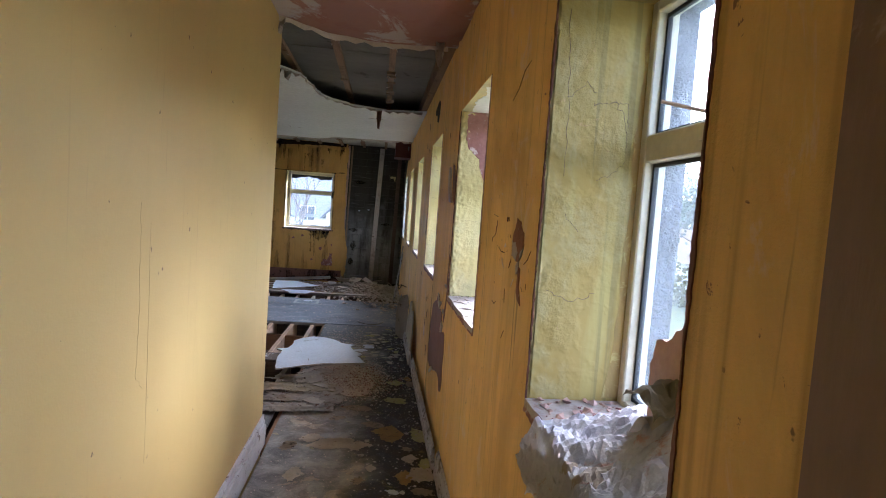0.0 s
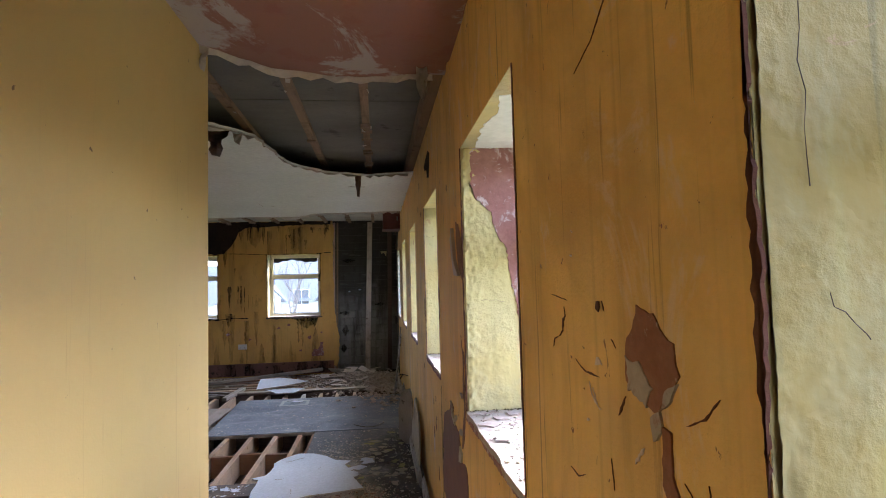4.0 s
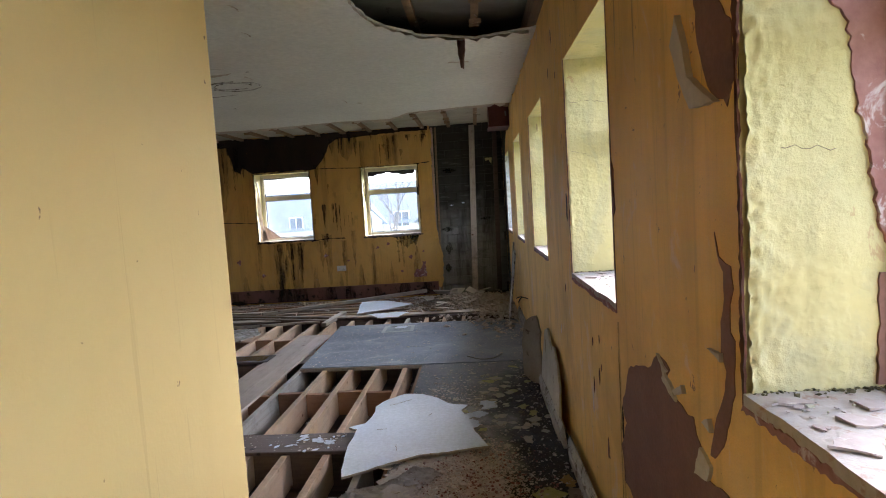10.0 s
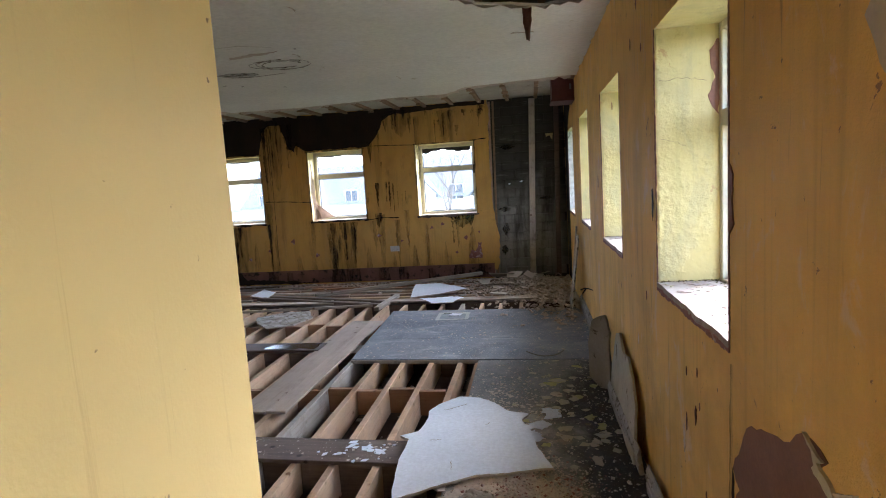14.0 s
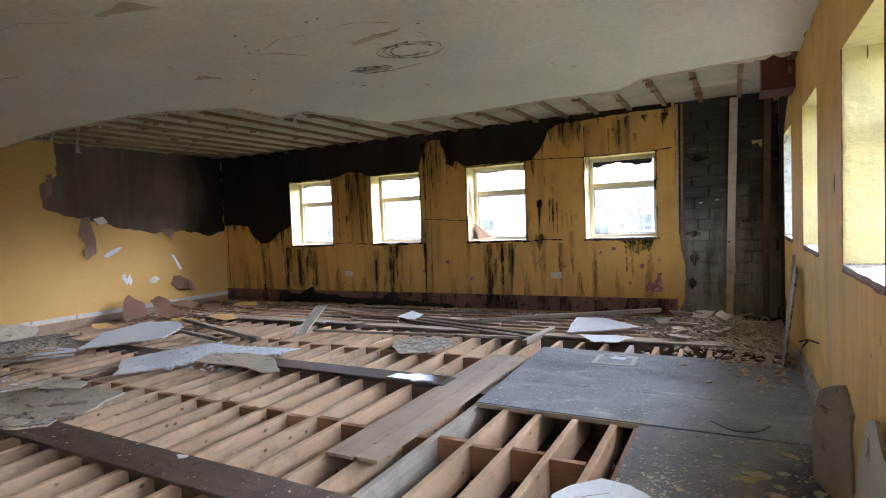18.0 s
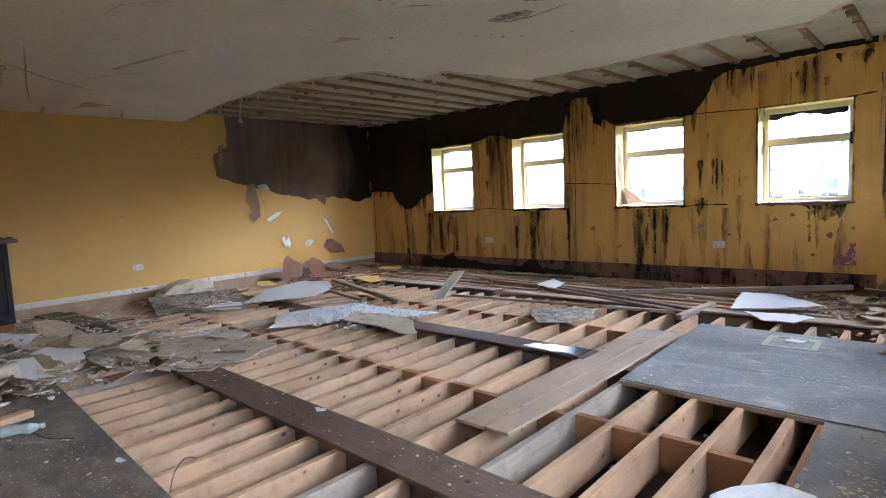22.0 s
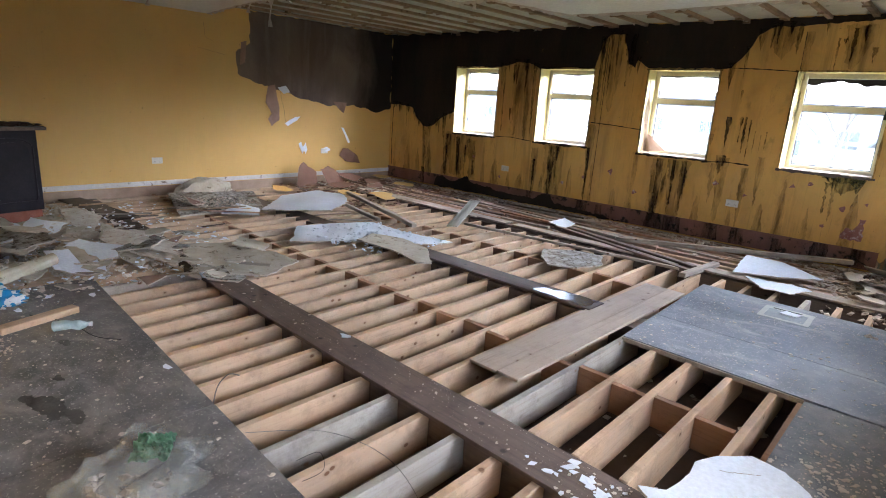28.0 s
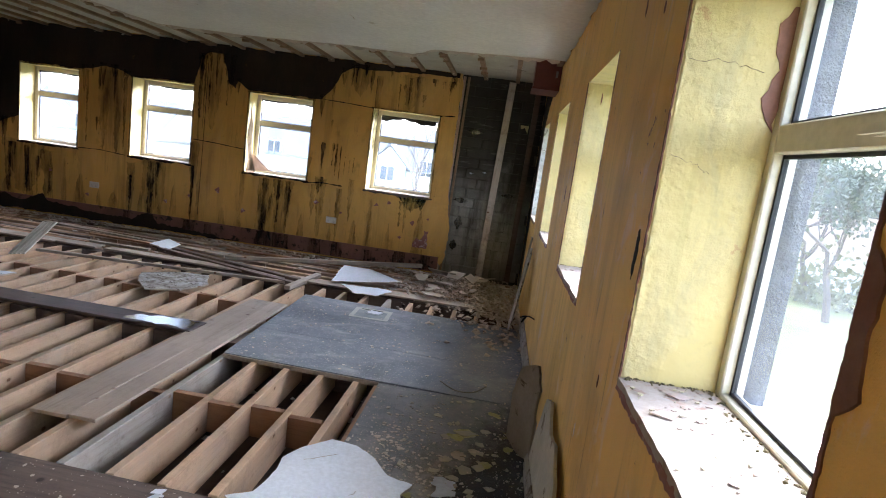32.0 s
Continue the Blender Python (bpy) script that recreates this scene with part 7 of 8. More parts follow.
litter("plaster_crumbs", "grit on the textured board", M_GYPSUM, 500, field(-8.35, -7.4, 6.3, 7.1, 0.05), (0.004, 0.025), 15, True)
litter("paint_flakes", "paint flakes on the brown plank", M_GYPSUM, 110, lambda r: (lambda u: (-1.35 - 3.6 * u, 5.27 + 0.033 * (u * 3.6 - 2.05) * 1 + r.uniform(-0.12, 0.12), 0.0055))(r.random() ** 1.8), (0.002, 0.016), 16)
litter("paint_flakes", "large flakes at the plank end", M_BOARD, 26, spot(-1.5, 5.20, 0.16, 0.07, 0.0065), (0.01, 0.05), 17)
litter("paint_flakes", "crumbs on the brown-grey sheet", M_GYPSUM, 160, field(-5.4, -1.4, 3.62, 4.3, 0.0015), (0.003, 0.02), 18)
litter("plaster_crumbs", "brick crumbs by the back wall", M_CRUMB, 700, spot(-4.55, 3.70, 0.13, 0.06, 0.0, 0.02), (0.002, 0.014), 19, True)
litter("plaster_crumbs", "debris fallen between the joists", M_GYPSUM, 700, field(-8.8, -1.1, 3.5, 9.0, -0.255), (0.01, 0.07), 20, True)
M_PINKPALE = plain("pale_pink_plaster", (0.56, 0.37, 0.31), (0.48, 0.31, 0.25), 8, 0.9, 60, 0.3, dirt=(0.66, 0.58, 0.54), dirt_at=0.62)
M_ALGAE_CRUMB = plain("mossy_dirt", (0.10, 0.085, 0.03), (0.15, 0.11, 0.055), 30, 0.95, 60, 0.4)
M_SILLPIECE = plain("greyish_pink_plaster", (0.46, 0.37, 0.33), (0.40, 0.31, 0.27), 12, 0.9, 60, 0.3, dirt=(0.52, 0.45, 0.40), dirt_at=0.58)
for k, (x, y, w, h, tn, m) in enumerate(((0.045, 2.72, 0.10, 0.075, 25, M_SILLPIECE), (0.10, 2.80, 0.075, 0.05, -20, M_SILLPIECE), (0.16, 2.86, 0.07, 0.045, 40, M_SILLPIECE), (0.05, 2.885, 0.09, 0.04, 8, M_SILLPIECE), (0.19, 2.75, 0.04, 0.022, 60, M_BOARD), (0.06, 2.55, 0.15, 0.11, 70, M_SILLPIECE), (0.06, 4.55, 0.09, 0.06, 30, M_SILLPIECE), (0.13, 4.68, 0.08, 0.04, 5, M_SILLPIECE), (0.08, 6.45, 0.08, 0.05, 50, M_SILLPIECE))):
    outline = [(0.5 * w * (0.8 + 0.25 * math.sin(9 * j + k)) * math.cos(math.tau * j / 7), 0.5 * h * (0.8 + 0.3 * math.cos(5 * j + k)) * math.sin(math.tau * j / 7)) for j in range(7)]
    ob = mesh_object("plaster_piece", prism(ragged(outline, 0.012, 0.007, k + 30), 0, 0.004), m)
    ob.matrix_basis = pose(x, y, SILL - 0.007, 2, 3, tn)
    tagged(ob, "flat broken piece of plaster lying on the window sill", "plaster piece", "plaster pieces on the sills")
for i, far in enumerate(SIDE_WINDOWS[:5]):
    on_sill = (lambda a: (lambda r: (r.uniform(0.01, 0.24), r.uniform(a[0] + 0.03, a[1] - 0.02), SILL - 0.006)))((NEAR[i], far))
    litter("paint_flakes", "flakes of plaster lying on the window sill", M_PINK if i == 0 else M_FLAKE, 40 if i == 0 else 110 if i == 1 else 45, on_sill, (0.002, 0.012), 40 + i, False, 0.003)
    if i:
        litter("plaster_crumbs", "crumbs of pink plaster on the window sill", M_SILLPIECE, 70 if i == 1 else 35, on_sill, (0.003, 0.013), 140 + i, False, 0.002, 0.15)
        litter("plaster_crumbs", "dirt and moss along the foot of the window frame", M_ALGAE_CRUMB, 160, (lambda a: (lambda r: (0.245 - abs(r.gauss(0, 0.012)), r.uniform(a[0], a[1]), SILL - 0.006) if r.random() < 0.6 else (r.uniform(0.01, 0.24), a[1] - abs(r.gauss(0, 0.012)), SILL - 0.006)))((NEAR[i], far)), (0.002, 0.009), 150 + i, True)
for k, (x, y, w, h, tn, m) in enumerate(((-3.33, 5.36, 0.10, 0.06, 20, M_BOARD), (-0.40, 6.30, 0.17, 0.06, 15, M_FLAKE), (-0.30, 5.95, 0.10, 0.07, 70, M_FLAKE), (-0.45, 5.68, 0.16, 0.10, 30, M_BOARD), (-0.60, 5.52, 0.14, 0.12, 80, M_BOARD), (-3.62, 4.36, 0.09, 0.05, 10, M_BOARD), (-2.72, 3.30, 0.2, 0.1, 40, M_LINING), (-0.18, 5.42, 0.12, 0.06, 0, M_FLAKE))):
    outline = [(0.5 * w * (0.75 + 0.3 * math.sin(9 * j + k)) * math.cos(math.tau * j / 7), 0.5 * h * (0.8 + 0.3 * math.cos(5 * j + k)) * math.sin(math.tau * j / 7)) for j in range(7)]
    ob = mesh_object("paper_scrap", prism(ragged(outline, 0.02, 0.012, k + 3), 0, 0.003), m)
    ob.matrix_basis = pose(x, y, 0.006 if k else 0.012, 2, 3, tn)
    tagged(ob, "torn scrap of pale lining paper on the floor", "paper scrap", "scraps on the floor")

M_TAN = plain("stained_tan_paper", (0.40, 0.31, 0.22), (0.27, 0.20, 0.135), 9, 0.85, 50, 0.4, dirt=(0.10, 0.075, 0.05), dirt_at=0.54)
M_OCHRE = plain("ochre_paper", (0.40, 0.23, 0.06), (0.46, 0.31, 0.10), 8, 0.8, 60, 0.3, dirt=(0.10, 0.06, 0.025), dirt_at=0.56)
M_CREAM = plain("cream_torn_paper", (0.66, 0.57, 0.44), (0.54, 0.44, 0.32), 9, 0.85, 50, 0.4, dirt=(0.22, 0.15, 0.08), dirt_at=0.60)
M_TORN = plain("dirty_torn_lining", (0.56, 0.50, 0.44), (0.46, 0.39, 0.33), 7, 0.85, 50, 0.4, dirt=(0.26, 0.14, 0.10), dirt_at=0.57)
M_YELLOWED = plain("yellow_green_paper", (0.46, 0.42, 0.14), (0.56, 0.52, 0.28), 10, 0.8, 60, 0.3, dirt=(0.16, 0.11, 0.03), dirt_at=0.58)


def remnant(x, y, w, h, mat, seed, lift=0.006):
    """A torn piece of old lining, its rim lifted here and there."""
    rim = ragged([(0.5 * w * (0.8 + 0.25 * math.sin(9 * j + seed)) * math.cos(math.tau * j / 9), 0.5 * h * (0.85 + 0.25 * math.cos(5 * j + seed)) * math.sin(math.tau * j / 9)) for j in range(9)], 0.010, 0.014, seed + 13)
    bm = bmesh.new()
    rings = [[bm.verts.new((u * f, v * f, 0.002 + lift * f ** 3 * max(0.0, noise.noise((u * 14, v * 14, seed))) + 0.0016 * noise.noise((u * f * 50, v * f * 50, seed)))) for u, v in rim] for f in (0.25, 0.5, 0.75, 0.9, 1.0)]
    n = len(rim)
    bm.faces.new(rings[0])
    for a, b in zip(rings, rings[1:]):
        for k in range(n):
            bm.faces.new((a[k], b[k], b[(k + 1) % n], a[(k + 1) % n]))
    bmesh.ops.solidify(bm, geom=bm.faces[:], thickness=0.0012)
    ob = mesh_object("floor_remnant", bm, mat)
    ob.matrix_basis = pose(x, y, 0.003)
    return tagged(ob, "torn remnant of old floor lining stuck to wet flooring", "floor remnant", "remnants on the hallway floor")


for k, (x, y, w, h, mat) in enumerate(((-0.62, 3.23, 0.34, 0.24, M_CREAM), (-0.76, 3.31, 0.16, 0.16, M_CREAM), (-0.47, 3.21, 0.20, 0.16, M_CREAM), (-0.27, 3.40, 0.24, 0.28, M_OCHRE), (-0.37, 3.55, 0.20, 0.12, M_TAN), (-0.08, 3.38, 0.15, 0.34, M_YELLOWED), (-0.10, 2.84, 0.20, 0.28, M_CREAM), (-0.06, 2.98, 0.10, 0.18, M_YELLOWED), (-0.15, 3.03, 0.11, 0.13, M_CREAM), (-0.19, 2.79, 0.13, 0.18, M_OCHRE), (-0.26, 2.63, 0.09, 0.06, M_BOARD), (-0.10, 2.63, 0.17, 0.11, M_TAN), (-0.16, 3.17, 0.10, 0.10, M_TAN), (-0.89, 3.18, 0.12, 0.20, M_TAN), (-0.45, 2.75, 0.10, 0.12, M_TAN), (-0.38, 2.90, 0.07, 0.09, M_CREAM), (-0.50, 3.86, 0.30, 0.12, M_TAN), (-0.22, 4.05, 0.24, 0.16, M_YELLOWED), (-0.07, 4.48, 0.12, 0.24, M_TAN), (-0.62, 3.66, 0.14, 0.12, M_TAN), (-0.80, 2.82, 0.12, 0.2, M_CREAM), (-0.20, 4.50, 0.18, 0.14, M_YELLOWED), (-0.09, 4.62, 0.10, 0.14, M_OCHRE))):
    remnant(x, y, w, h, mat, k)
for k, (x, y, w, h) in enumerate(((-0.39, 6.31, 0.17, 0.10), (-0.44, 6.24, 0.12, 0.07), (-0.41, 6.04, 0.10, 0.10), (-0.46, 5.76, 0.15, 0.13), (-0.17, 5.54, 0.07, 0.13), (-0.23, 5.33, 0.06, 0.10), (-0.22, 5.67, 0.08, 0.10), (-0.26, 6.0, 0.08, 0.07), (-0.24, 5.13, 0.07, 0.12), (-0.23, 6.61, 0.11, 0.10), (-0.50, 5.30, 0.07, 0.05), (-0.33, 6.12, 0.06, 0.05), (-0.15, 6.2, 0.06, 0.08), (-0.53, 5.56, 0.16, 0.12), (-0.57, 5.42, 0.14, 0.16), (-0.62, 5.62, 0.08, 0.09))):
    remnant(x, y, w, h, M_BOARD if k in (3, 13, 14) else M_YELLOWED if k % 3 < 2 else M_CREAM, 40 + k, 0.012)
for k, (x, y, w, h, tn, hump) in enumerate(((-0.97, 4.27, 0.58, 0.26, 2, 0.050), (-0.90, 4.02, 0.60, 0.22, -4, 0.035), (-0.92, 3.81, 0.52, 0.20, 3, 0.028), (-0.98, 4.52, 0.30, 0.24, 12, 0.065), (-0.86, 4.66, 0.24, 0.20, 50, 0.035), (-1.05, 4.42, 0.26, 0.20, -30, 0.075))):
    def folds(u, v):
        x_, y_ = (u - 0.5) * w, (v - 0.5) * h
        rim = 1 + 0.16 * noise.noise((u * 6 + k, v * 6, 1)) + 0.09 * noise.noise((u * 21, v * 21, k))
        ridge = abs(noise.noise((x_ * 4 + k, y_ * 13, k)))
        z_ = hump * (0.9 * (1 - abs(2 * v - 0.7)) * 0.5 + 0.5 * ridge) + 0.012 * abs(noise.noise((x_ * 26, y_ * 30 + k, 2))) + 0.003 * noise.noise((x_ * 80, y_ * 80, k))
        return (x_ * rim, y_ * rim, max(0.001, z_))
    ob = mesh_object("torn_lining", bent_sheet(60, 34, folds, 0.0015), (M_CREAM, M_TORN, M_TORN)[k % 3])
    ob.matrix_basis = pose(x, y, 0.010 + 0.003 * (k % 3), 0, 0, tn)
    for p in ob.data.polygons:
        p.use_smooth = True
    tagged(ob, "crumpled pale lining paper torn off and trodden flat", "torn paper", "torn paper on the hallway floor")

crust = [(-1.025, 4.05), (-1.028, 4.75), (-0.84, 4.95), (-0.58, 5.0), (-0.46, 4.83), (-0.42, 4.6), (-0.38, 4.35), (-0.5, 4.12), (-0.75, 4.05)]
ob = mesh_object("plaster_crust", prism(ragged(crust, 0.03, 0.03, 8), 0.0005, 0.007), M_CRUMB)
tagged(ob, "tan crust of trodden plaster on the hallway floor", "plaster crust", kind="stuff")
ob = mesh_object("plaster_crust", prism(ragged([(-1.028, 3.95), (-1.028, 4.7), (-0.88, 4.72), (-0.72, 4.5), (-0.62, 4.2), (-0.70, 3.98)], 0.03, 0.035, 9), 0.0075, 0.011), M_LINING)
tagged(ob, "pale torn lining stuck over trodden plaster", "torn lining")

paper = tagged(holder("printed_sheet", (-1.44, 8.36, 0.001), (0, 0, 1)), "faded printed paper lying on the dark flooring", "paper")
part("sheet", prism(ragged([(-0.18, -0.17), (0.18, -0.16), (0.18, 0.17), (-0.18, 0.175)], 0.05, 0.004, 2), 0, 0.0015), M_PAPER, paper)
part("printed_panel", boxes((-0.14, 0.14, -0.12, 0.10, 0.0015, 0.0022)), plain("faded_blue_grey_print", (0.36, 0.40, 0.42), (0.25, 0.28, 0.30), 12, 0.8, 60, 0.1), paper)
part("printed_heading", boxes((-0.12, 0.09, 0.12, 0.145, 0.0015, 0.0022)), M_GASKET, paper)
part("crumpled_scrap", prism(ragged([(-0.05, 0.0), (0.07, -0.02), (0.1, 0.08), (-0.02, 0.1)], 0.03, 0.01, 4), 0.004, 0.012), M_BOARD, paper)

# crumpled paper and plaster on the first sill
pile = tagged(holder("paper_pile", (0.05, 0.77, SILL - 0.008)), "crumpled wallpaper and plaster heaped over the window sill", "paper pile")


def heaped(y0, y1, rise, fall, drop, mat, seed, amp=0.011, label=""):
    """Soaked paper over the sill: heaped towards the pane, creased, folded down over the sill's edge."""
    def shape(u, v):
        y = y0 + (y1 - y0) * v + 0.03 * noise.noise((u * 6, seed, v * 2)) - 0.77
        crease = abs(noise.noise((u * 5 + seed, v * 6, seed))) + 0.45 * abs(noise.noise((u * 13, v * 15 + seed, 2))) + 0.2 * noise.noise((u * 40, v * 40, seed))
        if u > 0.4:
            f = (u - 0.4) / 0.6
            return (-0.095 + (0.24 + 0.03 * noise.noise((v * 9, seed, 4))) * f, y, 0.010 + rise * f ** 1.3 * (1 - 0.8 * v) + amp * crease * 1.6)
        f = 1 - u / 0.4
        return (-0.095 - fall * math.sin(f * 1.5) - 1.3 * amp * crease * f, y, 0.010 + amp * crease * 1.6 * (1 - f) - drop * f * (0.75 + 0.5 * noise.noise((v * 5, seed, 7))))
    ob = part("torn_paper", bent_sheet(46, 46, shape, 0.0012), mat, pile, label)
    return ob


M_PULP = plain("soaked_wallpaper", (0.76, 0.75, 0.80), (0.64, 0.62, 0.66), 5, 0.8, 70, 0.35, dirt=(0.56, 0.36, 0.30), dirt_at=0.585)
M_OLIVEBACK = plain("olive_paper_back", (0.24, 0.20, 0.13), (0.18, 0.15, 0.095), 6, 0.85, 60, 0.2)
heaped(0.52, 0.97, 0.20, 0.02, 0.14, M_PULP, 2.3, 0.021, "white soaked wallpaper")
heaped(0.50, 0.84, 0.16, 0.012, 0.30, M_LINING, 5.1, 0.016, "cream underside of wallpaper")
heaped(0.49, 0.68, 0.23, 0.024, 0.16, M_PULP, 8.7, 0.022)
curl_sheet = bent_sheet(18, 12, lambda u, v: (0.03 + 0.09 * v, -0.10 + 0.13 * u + 0.02 * noise.noise((u * 5, v * 5, 1)), 0.135 + 0.03 * math.sin(math.pi * u * 0.95) + 0.03 * v + 0.02 * noise.noise((u * 4, v * 4, 3))), 0.0018)
part("curled_paper", curl_sheet, M_OLIVEBACK, pile, "curled olive paper back")
curl_sheet = bent_sheet(16, 10, lambda u, v: (0.05 + 0.11 * v, -0.06 + 0.14 * u, 0.105 - 0.06 * u + 0.03 * math.sin(3 * v + 5 * u)), 0.0018)
part("curled_paper", curl_sheet, M_LINING, pile)
ob = part("plaster_slab", prism(ragged([(-0.15, 0.08), (0.05, 0.08), (0.085, 0.19), (0.075, 0.245), (0.02, 0.26), (-0.04, 0.325), (-0.15, 0.36)], 0.016, 0.010, 7), 0.0, 0.012, lambda u, v, w: (0.10 + w + 0.10 * (v - 0.1), u, v)), M_PINKPALE, pile, "broken pink plaster slab standing against the pane")
bm = bmesh.new()
rng = random.Random(8)
for _ in range(90):
    chunk(bm, (rng.uniform(-0.04, 0.19), rng.uniform(0.10, 0.41), 0.004), 0.003 + 0.019 * rng.random() ** 2.5, rng)
tagged(part("rubble", bm, M_PINKPALE, pile), kind="stuff")

litter("plaster_crumbs", "white plaster chips over the rubble", M_BOARD, 420, field(-8.3, -4.9, 3.9, 6.0, 0.02, 0.06), (0.005, 0.04), 60, False, 0.006, 0.4)
litter("plaster_crumbs", "splinters and scraps on the end boards", M_GREYWOOD, 160, field(-8.8, -1.2, 9.3, 10.7, 0.01), (0.01, 0.07), 61, False, 0.006, 0.2)
litter("grit", "fine pale grit on the brown plank", M_CRUMB, 700, lambda r: (lambda u: (-1.35 - 4.1 * u, 5.27 + 0.033 * (u * 4.1 - 2.05) + r.uniform(-0.125, 0.125), 0.0055))(r.random()), (0.001, 0.004), 80, True)
litter("grit", "fine grit on the brown-grey sheets", M_GYPSUM, 900, field(-5.4, -1.2, 3.6, 4.3, 0.001), (0.0015, 0.006), 81, True)
litter("grit", "fine grit on the dark grey sheets", M_GYPSUM, 900, field(-2.15, -0.03, 6.9, 8.55, 0.0005), (0.0015, 0.007), 82, True)
litter("grit", "grit and splinters on the hallway flooring", M_CRUMB, 2200, field(-1.0, -0.03, 1.0, 6.8, 0.0005), (0.0015, 0.009), 83, True)
litter("grit", "pale flakes on the hallway flooring", M_GYPSUM, 150, field(-1.0, -0.05, 2.0, 6.8, 0.001), (0.004, 0.022), 84)
litter("grit", "chips of plaster along the foot of the window wall", M_GYPSUM, 500, clip(spot(-0.10, 5.0, 0.07, 2.0, 0.0, 0.01), -0.5, -0.03), (0.003, 0.015), 85, True)
for k, (a, b, w) in enumerate((((-8.3, 9.35, 0.004), (-4.9, 9.28, 0.004), 0.17), ((-4.8, 9.27, 0.004), (-0.4, 9.22, 0.004), 0.15))):
    bar("grey weathered board over the bearer", a, b, (w, 0.02), M_GREYWOOD, "bearer_board", 70 + k)

M_STAIN = plain("oily_stain", (0.075, 0.067, 0.06), (0.12, 0.11, 0.10), 9, 0.5, 60, 0.2, shift=False)
for k, (x, y, r) in enumerate(((-3.55, 3.80, 0.10), (-3.42, 3.86, 0.06), (-3.70, 3.74, 0.05), (-3.05, 3.98, 0.05), (-3.85, 3.9, 0.03), (-2.45, 3.7, 0.07), (-4.3, 4.05, 0.04))):
    ob = mesh_object("floor_stain", prism(ragged([(x + 1.6 * r * (0.8 + 0.3 * math.sin(4 * j + k)) * math.cos(math.tau * j / 9), y + r * (0.8 + 0.3 * math.cos(5 * j)) * math.sin(math.tau * j / 9)) for j in range(9)], 0.012, 0.014, 500 + k), 0.0014, 0.002), M_STAIN)
    tagged(ob, "dark oily stain on the brown-grey flooring", "stain", "stains on the sheet")
# dark remnants of film along the tops of the end windows
for k, right in enumerate(END_WINDOWS):
    a, b, z = right - 0.83, right - 0.07, HEAD - 0.045
    edge = [(b + (a - b) * j / 42, z - (0.045 + 0.022 * math.sin(0.19 * j + 2 * k) + 0.008 * math.sin(0.7 * j)) * (1.0 if k == 0 else 0.25)) for j in range(43)]
    part("film_remnant", prism([(a, z), (b, z)] + edge, 0, 0.002, lambda u, v, w: (u, END + 0.253 + w, v)), M_GASKET, end, "dark shreds of film at the top of the pane")

# ---- objects on the floor ----
cab = tagged(holder("black_cabinet", (-7.60, 4.27, 0.0), (0, 0, 12)), "black lacquered pedestal cabinet with arched panel on a brick plinth", "cabinet")
part("plinth", boxes((-0.36, -0.015, 0.01, 0.47, -0.02, 0.15)), M_BRICK, cab, "red brick plinth")
bm = boxes((-0.38, 0, 0, 0.49, 0.151, 0.975))
bmesh.ops.bevel(bm, geom=bm.edges[:], offset=0.006, segments=1, affect="EDGES")
part("body", bm, (M_BLACK,), cab)
arch = [(0.07, 0.21), (0.42, 0.21), (0.44, 0.25), (0.44, 0.76)] + [(0.245 + 0.195 * math.cos(a * math.pi / 10), 0.76 + 0.10 * math.sin(a * math.pi / 10)) for a in range(1, 10)] + [(0.05, 0.76), (0.05, 0.25)]
ring = tube([(0.004, u, v + 0.035) for u, v in arch + arch[:1]], 0.008, 6)
part("arched_moulding", ring, M_BLACK, cab)
inner = [(0.245 + (u - 0.245) * 0.82, 0.535 + (v - 0.535) * 0.88) for u, v in arch]
part("arched_panel", prism(inner, 0.0, 0.006, lambda u, v, w: (w, u, v + 0.035)), M_BLACK, cab)
part("top", prism(ragged([(-0.46, -0.07), (0.06, -0.07), (0.07, 0.56), (-0.46, 0.55)], 0.05, 0.012, 5), 0.976, 1.01), M_DARKWOOD, cab, "dark wooden top")
bm = bmesh.new()
for _ in range(160):
    flake(bm, (rng.uniform(-0.44, 0.05), rng.uniform(-0.05, 0.54), 1.012 + 0.02 * rng.random()), rng.uniform(0.01, 0.06), rng, 0.004, 0.3)
tagged(mesh_object("debris_layer", bm, M_VOID), "dirt and flakes lying on the cabinet top", "debris", kind="stuff").matrix_basis = cab.matrix_basis.copy()

lump = bmesh.new()
bmesh.ops.create_icosphere(lump, subdivisions=3, radius=1.0)
for v in lump.verts:
    k = 1 + 0.25 * noise.noise(v.co * 2.0) + 0.1 * noise.noise(v.co * 6.0)
    v.co = Vector((v.co.x * 0.22 * k, v.co.y * 0.42 * k, max(-0.02, v.co.z * 0.20 * k)))
ob = mesh_object("insulation_lump", lump, M_BOARD_GREY)
ob.matrix_basis = pose(-8.72, 6.95, 0.03, 0, 0, 8)
tagged(ob, "grey lump of matted insulation by the wall", "insulation")


def striped_film():
    t = Tree("blue_striped_plastic_film")
    warp = t.noise(9.0, (1, 1, 1), 3)
    wave = t.calc("SINE", t.calc("ADD", t.calc("MULTIPLY", t.calc("ADD", t.axis(1), t.calc("MULTIPLY", t.axis(0), 0.5)), 95.0), t.calc("MULTIPLY", warp, 9.0)))
    col = t.mix(t.step(wave, -0.15, 0.0), (0.74, 0.77, 0.78), (0.02, 0.24, 0.50))
    return t.done(col, 0.3, warp, 0.3, 0.01)


M_STRIPED = striped_film()


